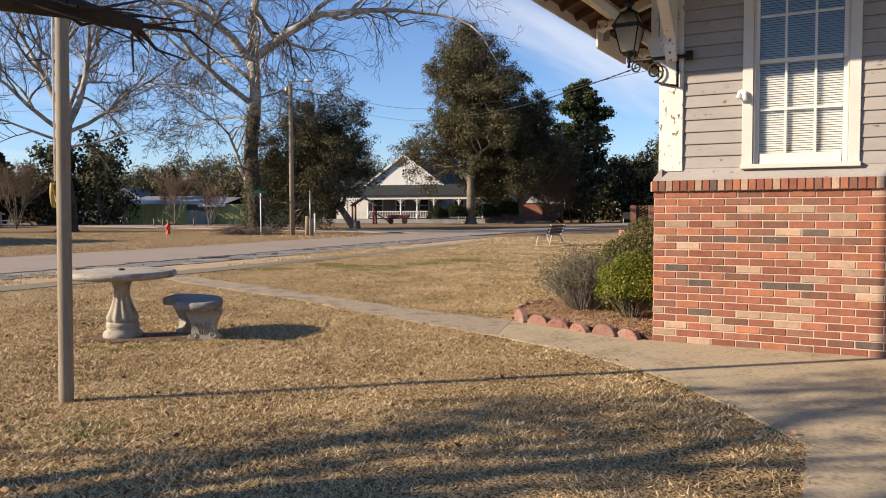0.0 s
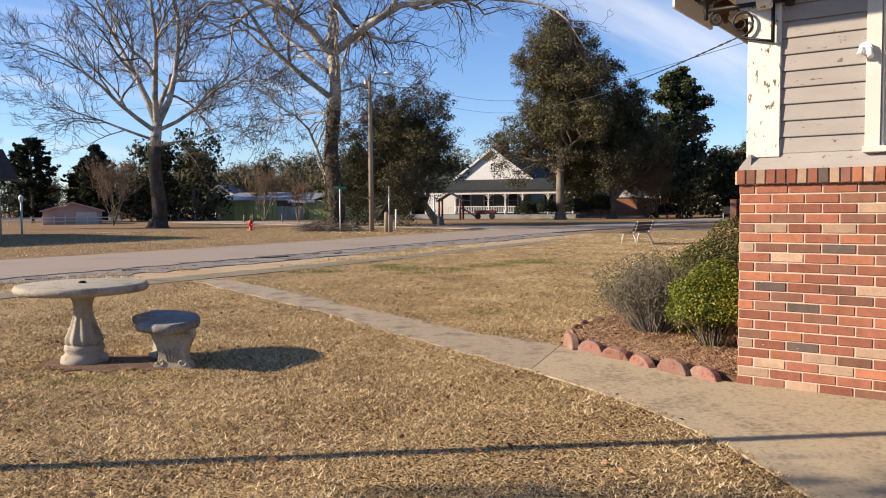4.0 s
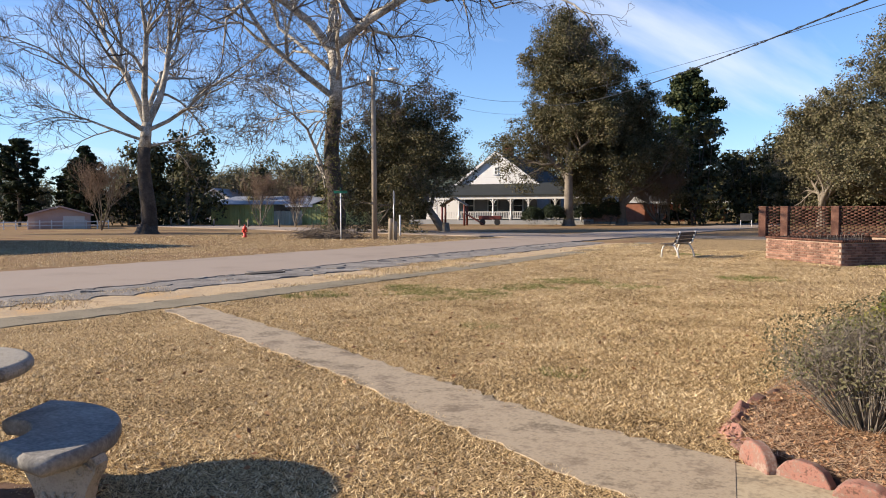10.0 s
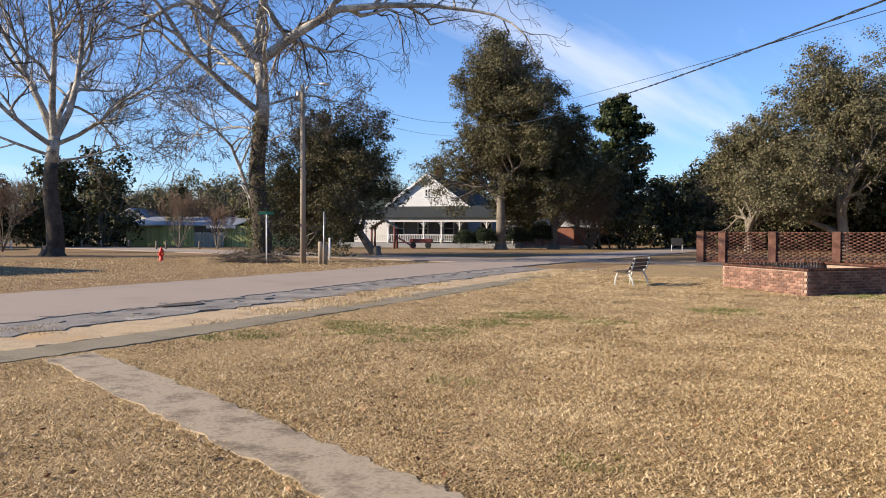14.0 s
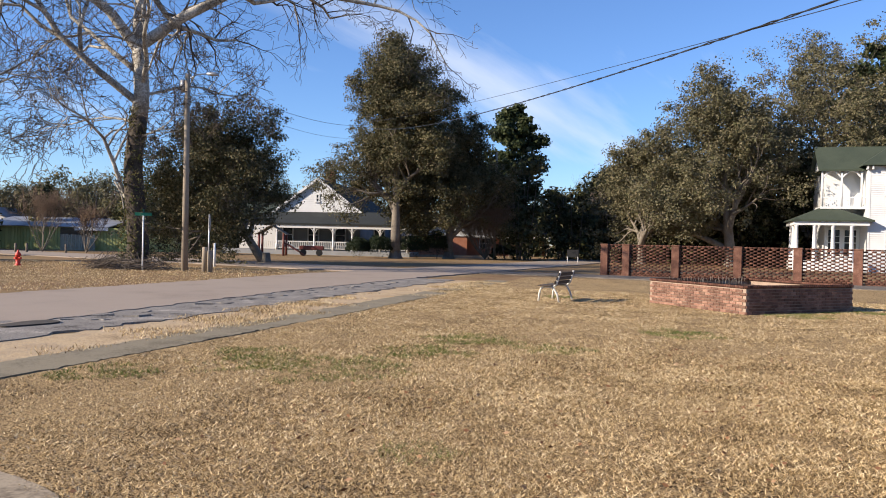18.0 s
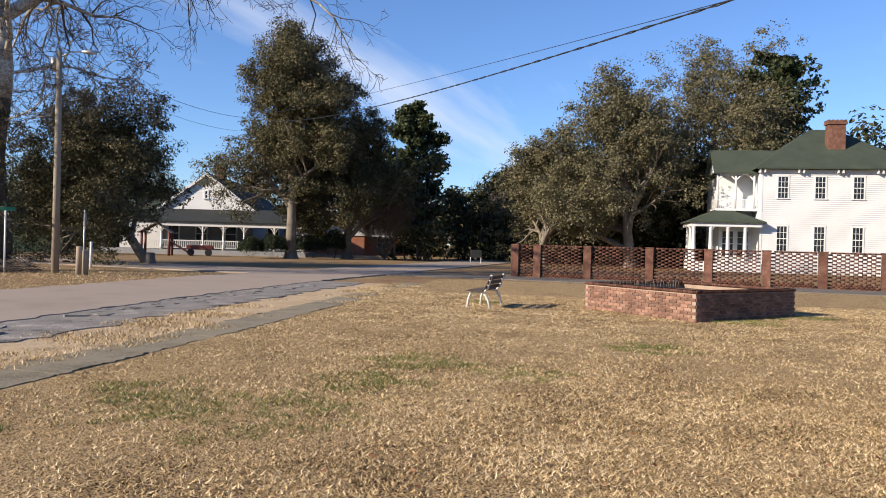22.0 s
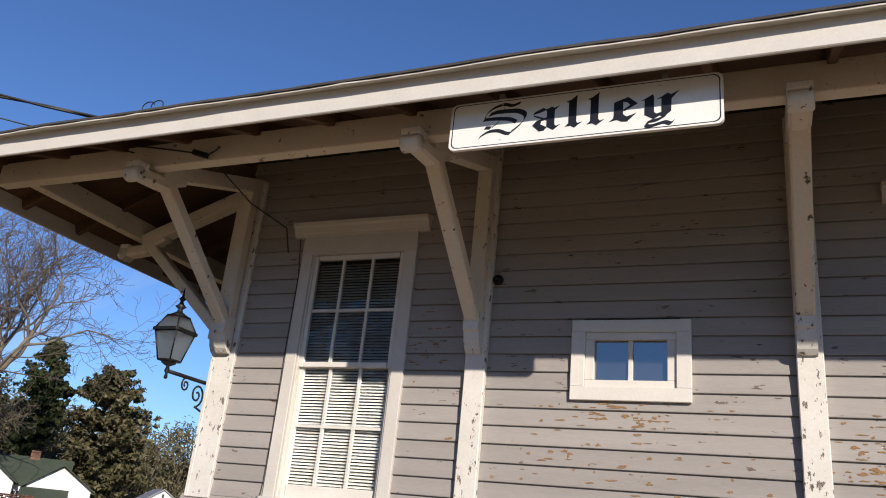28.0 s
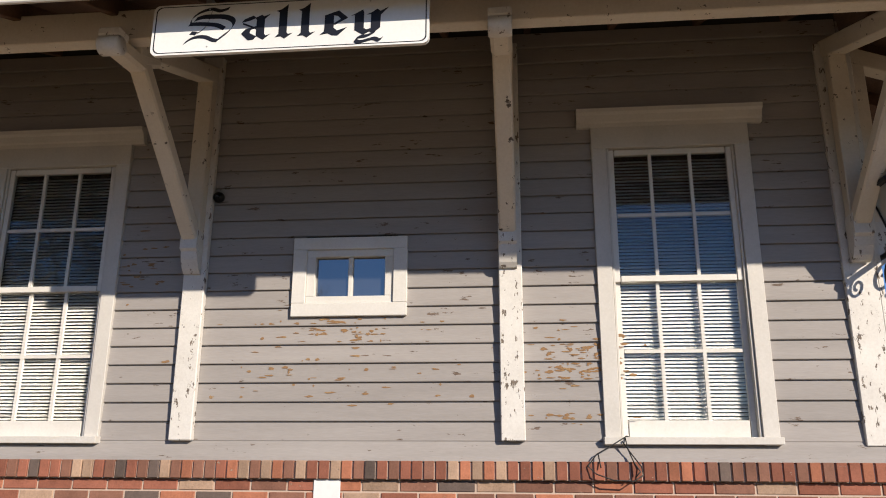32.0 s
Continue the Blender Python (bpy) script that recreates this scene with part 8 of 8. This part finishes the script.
# bare tree behind the flat-roofed building
s, tp = grow(137, 13.0, 1.1, 5, 0.35, (6, 5, 4, 3, 3), 0.25, 0.6, 0.22, 0.62, min_r=0.010)
tree("bare_tree", "dark bare spreading tree behind the tan building", at(-62, 18, 0), s, M_BARK, M_TWIG)

# leafy oaks
def oak(label, x, y, h, seed, spread, n_per, size, material=M_OAKLEAF, trunk=0.4, first=0.3, clump=0.55, lean=(0, 0), turn=0, up=0.6, kids=(8, 5, 4, 3), tf=0.66, l1=0.24, keep=1.0, mains=()):
    s, tp = grow(seed, h, spread, 4, trunk, kids, first, up, 0.22, 0.60, lean, min_r=0.012, tf=tf, l1=l1)
    for z, d, ln, rad in mains:
        s2, tp2 = grow(seed + 1, h, spread, 4, rad, kids, first, up, 0.22, 0.60, trunk=z, mains=[(z, d, ln, rad)], min_r=0.012)
        s, tp = np.concatenate([s, s2[s2[:, 8] > 0]]), tp + tp2
    root = tree("oak_tree", label, at(x, y, turn), s[s[:, 8] <= 3], M_BARK, M_TWIG)
    crown(root, tp, n_per, clump, size, material, seed, keep=keep)
    return root


oak("tall broad evergreen oak with dense dark foliage beside the porch", -35.8, 66.7, 18.0, 201, 1.15, 46, 0.088, trunk=0.50, first=0.26, clump=0.82, up=0.24, kids=(24, 6, 4, 3), tf=0.80, l1=0.255, keep=0.9)
oak("dense evergreen oak beside the tall oak", -32.6, 72.4, 13.6, 221, 1.2, 46, 0.088, trunk=0.46, first=0.2, clump=0.85, up=0.2, kids=(20, 6, 4, 3), tf=0.68, l1=0.31)
oak("leaning evergreen oak in front of the fence", -33.9, 42.7, 9.4, 203, 1.25, 40, 0.07, trunk=0.32, first=0.35, clump=0.60, up=0.14, lean=(-0.62, -0.50), kids=(16, 6, 4, 3), tf=0.58, l1=0.40)
oak("spreading evergreen oak behind the garden wall", -6.0, 72.0, 16.0, 207, 1.25, 44, 0.094, M_WOODLEAF, 0.5, 0.12, 0.85, up=0.18, kids=(14, 6, 4, 3), tf=0.62, l1=0.36, keep=0.8)
oak("large grey-brown oak beside the white house", 1.2, 79.5, 20.0, 209, 1.25, 40, 0.096, M_WOODLEAF, 0.6, 0.15, 0.9, up=0.2, kids=(14, 6, 4, 3), tf=0.62, l1=0.36, keep=0.7)
oak("lower evergreen oak behind the garden wall", -13.6, 71.4, 12.0, 211, 1.25, 44, 0.094, M_WOODLEAF, 0.35, 0.1, 0.8, up=0.2, kids=(12, 6, 4, 3), tf=0.6, l1=0.38, keep=0.85)
oak("dense dark evergreen behind the ranch house", -23.2, 104.0, 11.5, 213, 1.1, 24, 0.2, M_CEDAR, 0.35, 0.15, 0.9)


def pine(label, x, y, h, seed, material=M_PINELEAF, wide=0.22, bare=0.35, size=0.22, n=9, tuft=0.022):
    """A conifer: straight trunk, whorls of limbs, needle tufts."""
    r = np.random.RandomState(seed)
    root = thing("pine_tree", label, "tree", at(x, y, r.uniform(0, 360)))
    segs = [[0, 0, -0.2, 0, 0, h * 0.5, h * 0.018, h * 0.012, 0], [0, 0, h * 0.5, 0, 0, h, h * 0.012, 0.02, 0]]
    tips = []
    zz = h * bare
    while zz < h * 0.98:
        f = (zz / h - bare) / (1 - bare)
        ln = h * wide * (math.sin(math.pi * (0.15 + 0.82 * f)) ** 0.8) * r.uniform(0.7, 1.15)
        for k in range(r.randint(4, 7)):
            a = r.uniform(0, 6.28)
            d = np.array([math.cos(a), math.sin(a), r.uniform(-0.05, 0.45)])
            e = np.array([0, 0, zz]) + d * ln
            segs.append([0, 0, zz, *e, 0.05, 0.015, 1])
            for t in np.linspace(0.3, 1.0, 7):
                tips.append((np.array([0, 0, zz]) + d * ln * t + r.normal(0, 0.12 * ln * 0.4, 3), d))
        zz += h * 0.028
    segs = np.array(segs)
    stem_tube("trunk", segs[:2], M_BARK, root)
    tagged(twigs_mesh("branchwork", segs[2:], M_BARK, root, 4), kind="stuff")
    crown(root, tips, n, h * tuft, size, material, seed + 1, 0.6)
    return root


pine("tall loblolly pine with dark green needles", -29.5, 83.9, 17.2, 301, wide=0.21, bare=0.16, size=0.19, n=26, tuft=0.036)
pine("loblolly pine standing above the oaks", 6.5, 80.0, 20.5, 302, bare=0.55, n=14, tuft=0.034)
pine("dark pine behind the outbuildings", 44.5, 61.5, 15.0, 303, wide=0.13, bare=0.3, n=12, tuft=0.03)
pine("dense green pine beside the outbuildings", 46.0, 55.0, 12.5, 304, M_OAKLEAF, wide=0.3, bare=0.1, n=12, tuft=0.034)
pine("dark cedar at the wood edge", -86.3, 38.0, 9.6, 305, M_CEDAR, 0.26, 0.06, 0.16, 16)
pine("dark pointed cedar at the wood edge", -78.9, 41.3, 8.4, 306, M_CEDAR, 0.24, 0.05, 0.16, 16)
pine("dark bushy cedar near the pink shed", -84.5, 43.5, 7.0, 307, M_CEDAR, 0.34, 0.05, 0.16, 16)


def crape(label, x, y, h, seed, twig=M_BROWNTWIG, stems=7, spread=0.5):
    """A many-stemmed bare small tree with fine upright twigs."""
    r = np.random.RandomState(seed)
    root = thing("crape_myrtle", label, "tree", at(x, y))
    allsegs = []
    for i in range(stems):
        s, tp = grow(seed + i, h * 1.25, 0.6, 3, 0.05, (5, 5, 4), 0.45, 0.9, 0.16, 0.6, (r.uniform(-spread, spread), r.uniform(-spread, spread)), min_r=0.008)
        allsegs.append(s)
    s = np.concatenate(allsegs)
    twigs_mesh("stem", s[s[:, 8] < 2], M_BARK, root, 6)
    twigs_mesh("twig_spray", s[s[:, 8] >= 2], twig, root, 3)
    return root


crape("bare reddish crape myrtle by the corner pole", -29.6, 75.0, 5.6, 401, M_BROWNTWIG, 26, 1.05)
crape("bare many-stemmed crape myrtle near the sheds", -62.4, 33.0, 5.2, 411)
crape("bare crape myrtle before the olive shed", -62.0, 50.0, 5.0, 421)
crape("bare crape myrtle before the olive shed", -58.5, 51.5, 3.8, 431)
crape("slender bare crape myrtle across the junction", -22.3, 99.0, 10.0, 441, M_TWIG, 4, 0.3)


# far woods all round, as masses
def woods(name, label, spans, material, seed, dense=620, leaf=0.24, slim=0.5):
    r = np.random.RandomState(seed)
    pts, tw, fac = [], [], []
    for x0, y0, x1, y1, hh, k in spans:
        for i in range(k):
            t = r.uniform()
            x, y = x0 + (x1 - x0) * t + r.normal(0, 4), y0 + (y1 - y0) * t + r.normal(0, 4)
            h = hh * r.uniform(0.6, 1.15)
            lob = np.clip(r.normal(size=(9, 3)), -1.4, 1.4) * (h * 0.17, h * 0.17, h * 0.22) + (0, 0, h * 0.55)
            u = r.normal(size=(dense, 3))
            u *= (r.uniform(0, 1, (dense, 1)) ** 0.5) / np.linalg.norm(u, axis=1, keepdims=True)
            c = lob[r.randint(0, 9, dense)] + u * (h * 0.15, h * 0.15, h * 0.15)
            u = u / np.linalg.norm(u, axis=1, keepdims=True) + (0, 0, 0.4)
            low = dense // 5
            c[:low] = np.stack([r.uniform(-0.3, 0.3, low) * h, r.uniform(-0.3, 0.3, low) * h, r.uniform(0, 0.35, low) * h], 1)
            fac.append(u[c[:, 2] > 0.0])
            pts.append(c[c[:, 2] > 0.0] + (x, y, gz(x, y)))
            for j in range(8):
                b0 = np.array([x, y, gz(x, y)]) + r.normal(0, 0.5, 3) * (1, 1, 0)
                b1 = b0 + np.array([r.normal(0, h * 0.12), r.normal(0, h * 0.12), h * r.uniform(0.5, 0.95)])
                tw.append([*b0, *b1, 0.09, 0.02])
    p = np.concatenate(pts)
    tagged(leaves_mesh(name, p, np.full(len(p), leaf), material, None, seed + 1, facing=np.concatenate(fac), slim=slim, three=True), label, "woods", kind="stuff")
    tagged(twigs_mesh(name + "_trunks", tw, M_TWIG, None, 4), "thin bare trunks along the wood edge", "woods", kind="stuff")


woods("winter_woods", "mixed winter woodland of grey-brown and olive trees", [(-150, 95, -95, 105, 10, 56), (-140, 122, -30, 138, 12, 76), (-30, 120, 20, 114, 10, 30), (52, 80, 80, 58, 10, 26), (46, 80, 66, 64, 11, 34), (70, 66, 110, 20, 11, 40), (-150, 95, -130, 20, 10, 50), (-105, 62, -70, 78, 9, 44), (-106, 94, -62, 112, 11.5, 44)], M_WOODLEAF, 77, 950, 0.28, 0.34)
woods("evergreen_woods", "dense dark evergreen wood behind the white house", [(15, 86, 48, 78, 13.5, 70), (-18, 84, 8, 88, 11, 44), (-81, 51, -74, 58, 9.5, 8), (-78, 88, -60, 96, 9.5, 16), (-28, 100, -10, 98, 8, 16)], M_WOODDARK, 79, 2100, 0.21, 0.85)
woods("rear_woods", "plain winter woodland behind the start of the walk", [(-130, 20, -110, -60, 10, 36), (100, 20, 60, -80, 11, 36), (60, -80, -110, -70, 11, 60)], M_WOODLEAF, 81, 260, 0.36)


# unseen tree behind the camera, placed so its shade falls on the first metres of lawn
old_oak = oak("old oak out of view whose lower limb crosses above the flagpole in view", -7.9, -12.4, 8.3, 231, 1.15, 5, 0.06, M_WOODLEAF, 0.30, 0.25, 0.4, turn=30, kids=(6, 4, 3, 3))
# Near-black bark: the oak's shade is put into the limb's colour.
M_SHADEBARK = mat("shaded_bark", [(0.02, 0.016, 0.012), (0.05, 0.04, 0.03)], 4, 40, 0.95, bump=0.6, bdist=0.01)
# Limb points are placed to fit the camera's first view of it.
limb = [(-7.9, -12.4, 3.5), (-5.2, -11.2, 3.2), (-1.9, -9.4, 2.68), (-0.58, -8.19, 2.27), (-0.30, -7.51, 2.08), (-0.08, -7.13, 1.99), (0.08, -6.93, 1.965), (0.19, -6.77, 1.93)]
lr = np.random.RandomState(61)
seg = []
for k, (p, q) in enumerate(zip(limb, limb[1:])):
    seg.append([*p, *q, 0.12 - 0.0145 * k, 0.1055 - 0.0145 * k])
    for j in range(9):
        t = lr.uniform()
        a = np.array(p) + (np.array(q) - np.array(p)) * t
        d = (np.array(q) - np.array(p)) / np.linalg.norm(np.array(q) - np.array(p)) * 0.6 + lr.normal(0, 0.55, 3) * (1, 1, 0.35)
        m_ = a + d * lr.uniform(0.05, 0.17)
        seg.append([*a, *m_, 0.008, 0.005])
        seg.append([*m_, *(m_ + (d + lr.normal(0, 0.5, 3)) * 0.12), 0.0045, 0.002])
ob = twigs_mesh("low_limb", seg, M_SHADEBARK, old_oak, 7)
ob.matrix_basis = old_oak.matrix_basis.inverted()
tagged(ob, "rough low limb with shade-dark bark, set to cross above the flagpole in view")


# ---- grass ----
def grass(name, n, xlo, xhi, ylo, yhi, h, material, seed, mask, label, lay=1.0, base=0.0):
    r = np.random.RandomState(seed)
    x, y = r.uniform(xlo, xhi, n), r.uniform(ylo, yhi, n)
    k = mask(x, y, r)
    x, y = x[k], y[k]
    n = len(x)
    z = ground_z(x, y) + base
    a = r.uniform(0, 6.28, n)
    hh = h * r.uniform(0.5, 1.3, n)
    lean = r.uniform(0.3, 1.6, n) * hh * lay
    b2 = a + r.uniform(-1.5, 1.5, n)
    f = np.clip(((x - 1.5) * -6.5 + (y + 6) * 8) / 106.25, 0, 1)
    away = np.hypot(x - 1.5 + 6.5 * f, y + 6 - 8 * f)
    w = 0.0033 * r.uniform(0.6, 1.6, n) * (1 + 0.08 * away)
    v = np.stack([np.stack([x - w * np.sin(a), y + w * np.cos(a), z], 1), np.stack([x + w * np.sin(a), y - w * np.cos(a), z], 1), np.stack([x + lean * np.cos(b2), y + lean * np.sin(b2), z + hh], 1)], 1).reshape(-1, 3)
    ob = arrays(name, v, np.arange(3 * n).reshape(-1, 3), material)
    return tagged(ob, label, "grass", kind="stuff")


tuft_grid = np.random.RandomState(71).uniform(0, 1, (256, 256))


def tufts(x, y, cell):
    """Smooth value noise that clumps the blades."""
    gx, gy = x / cell, y / cell
    i, j = np.floor(gx).astype(int), np.floor(gy).astype(int)
    u, w = gx - i, gy - j
    g = tuft_grid
    a, b_, c, d = g[i % 256, j % 256], g[(i + 1) % 256, j % 256], g[i % 256, (j + 1) % 256], g[(i + 1) % 256, (j + 1) % 256]
    return (a * (1 - u) + b_ * u) * (1 - w) + (c * (1 - u) + d * u) * w


def inside(x, y, poly):
    hit = np.zeros(len(x), bool)
    for (x0, y0), (x1, y1) in zip(poly, poly[1:] + poly[:1]):
        hit ^= ((y0 > y) != (y1 > y)) & (x < (x1 - x0) * (y - y0) / (y1 - y0 + 1e-12) + x0)
    return hit


PATH_OUT = [(-1.45, 0.58), (-1.9, 0.68), (-3.3, 0.93), (-4.4, 1.38), (-5.5, 1.76), (-7.7, 2.61), (-11.1, 3.80), (-11.2, 3.24), (-7.75, 1.99), (-5.6, 1.22), (-4.15, 0.57), (-2.95, 0.07), (-1.62, -0.46), (-1.2, -0.60)]
SLAB_OUT = [(-1.95, 0.70), (-1.62, -0.45), (-0.9, -0.79), (-0.3, -1.13), (0.4, -1.66), (1.2, -2.50), (1.75, -3.28), (1.82, -4.6), (2.05, -14), (13, -14), (13, 0.5), (-1.2, 0.5)]
PLANTER_OUT = [(-6.75, 21.85), (-4.15, 19.05), (-1.55, 22.1), (-4.15, 24.95)]


def on_lawn(x, y):
    """True off the paving, the bed, the planter and the buildings."""
    j = 0.15 * (tufts(x, y, 0.13) - 0.45)
    bare = inside(x + j, y + j, PATH_OUT) | inside(x, y, SLAB_OUT) | inside(x, y, PLANTER_OUT) | inside(x, y, bed_poly)
    u, v = (x + 4.98) * 0.88 + (y + 2.32) * 0.48, -(x + 4.98) * 0.48 + (y + 2.32) * 0.88
    bare |= (u * u / 0.5 + v * v / 0.13 < 0.9) & (tufts(x, y, 0.09) < 0.62)
    return ~bare & (x > walk_edge(y) + 0.1) & ~((x > -0.02) & (y > 0) & (y < L))


M_STRAW = leaf_mat("pine_straw", [(0.16, 0.08, 0.045), (0.34, 0.20, 0.115), (0.52, 0.36, 0.23), (0.66, 0.50, 0.34)], 0.8, 0.1)
WEEDS = [(-8.7, 7.6, 1.1), (-8.2, 9.4, 0.8), (-8.1, 11.2, 0.9), (-6.7, 10.6, 0.7), (-5.2, 13.9, 0.8), (-8.6, 7.6, 1.0), (-9.6, 7.4, 0.8), (-10.2, 8.1, 0.7), (-4.6, -2.7, 0.6), (-4.0, 2.5, 0.35), (-2.5, -5.2, 0.5), (4.2, 19.2, 0.9), (-3.0, 19.6, 0.9), (-9.4, 22.3, 0.6), (-10.8, 6.0, 0.7), (-6.2, 4.6, 0.4), (-2.9, 20.2, 0.35), (-2.2, 21.1, 0.4), (-3.5, 19.5, 0.3), (-1.3, 21.6, 0.6), (-3.3, -5.05, 0.55), (-3.9, -5.2, 0.5), (-4.3, -2.45, 0.35), (-4.0, -2.3, 0.2)]


def weeds(x, y, r):
    k = np.zeros(len(x), bool)
    for wx_, wy_, wr in WEEDS:
        d2 = ((x - wx_) ** 2 + (y - wy_) ** 2) / wr ** 2 + 0.5 * np.sin(5 * x + wy_) * np.sin(6 * y + wx_)
        k |= d2 + r.uniform(0, 0.9, len(x)) < 1.0
    return k


def near_mask(x, y, r):
    edge = np.minimum(np.minimum(x + 9.5, 3.2 - x), np.minimum(3 * (y + 8.2), 11.5 - y)) / 3.0
    return on_lawn(x, y) & (r.uniform(0, 1, len(x)) < np.clip(edge, 0, 1)) & (tufts(x, y, 0.055) * 0.6 + tufts(x, y, 0.3) * 0.4 > r.uniform(0.26, 0.66, len(x)))


def mid_mask(x, y, r):
    return on_lawn(x, y) & (tufts(x, y, 0.09) * 0.6 + tufts(x, y, 0.5) * 0.4 > r.uniform(0.25, 0.62, len(x)))


grass("grass_near", 1450000, -9.5, 3.2, -8.2, 11.5, 0.021, M_BLADE, 501, near_mask, "short dead tan grass blades", 1.7)
grass("grass_mid", 640000, -14.0, 5.0, -10, 26, 0.025, M_BLADE, 502, mid_mask, "short dead tan grass blades", 1.6)
grass("green_weeds", 800000, -11.7, 5.5, -6, 23.5, 0.034, M_GREENBLADE, 503, lambda x, y, r: on_lawn(x, y) & weeds(x, y, r) & (tufts(x, y, 0.16) > r.uniform(0.22, 0.62, len(x))), "patches of green winter weeds in the lawn")
grass("pine_straw", 70000, -2.3, 0.0, 0.05, 6.8, 0.03, M_STRAW, 506, lambda x, y, r: inside(x, y, bed_poly), "brown pine straw mulch in the bed", 3.6, 0.06)
grass("strip_grass", 60000, -14.6, -12.2, -6, 30, 0.05, M_BLADE, 505, lambda x, y, r: np.sin(1.3 * x + 0.5 * y) + np.sin(2.9 * y) * 0.7 + r.uniform(-0.8, 0.8, len(x)) > 0.55, "dry tufts on the sandy verge")
grass("verge_grass", 60000, -44, -22.5, 0, 34, 0.035, M_BLADE, 504, lambda x, y, r: x < -22.6, "rough dry grass across the street")
r = np.random.RandomState(12)
pts = np.stack([r.uniform(-8, 2, 1600), r.uniform(-9, 12, 1600), np.full(1600, 0.03)], 1)
pts = pts[on_lawn(pts[:, 0], pts[:, 1])]
tagged(leaves_mesh("fallen_leaves", pts, np.full(len(pts), 0.025), M_MULCH, seed=13, flat=0.8), "scattered curled brown leaves on the lawn", "leaves", kind="stuff")
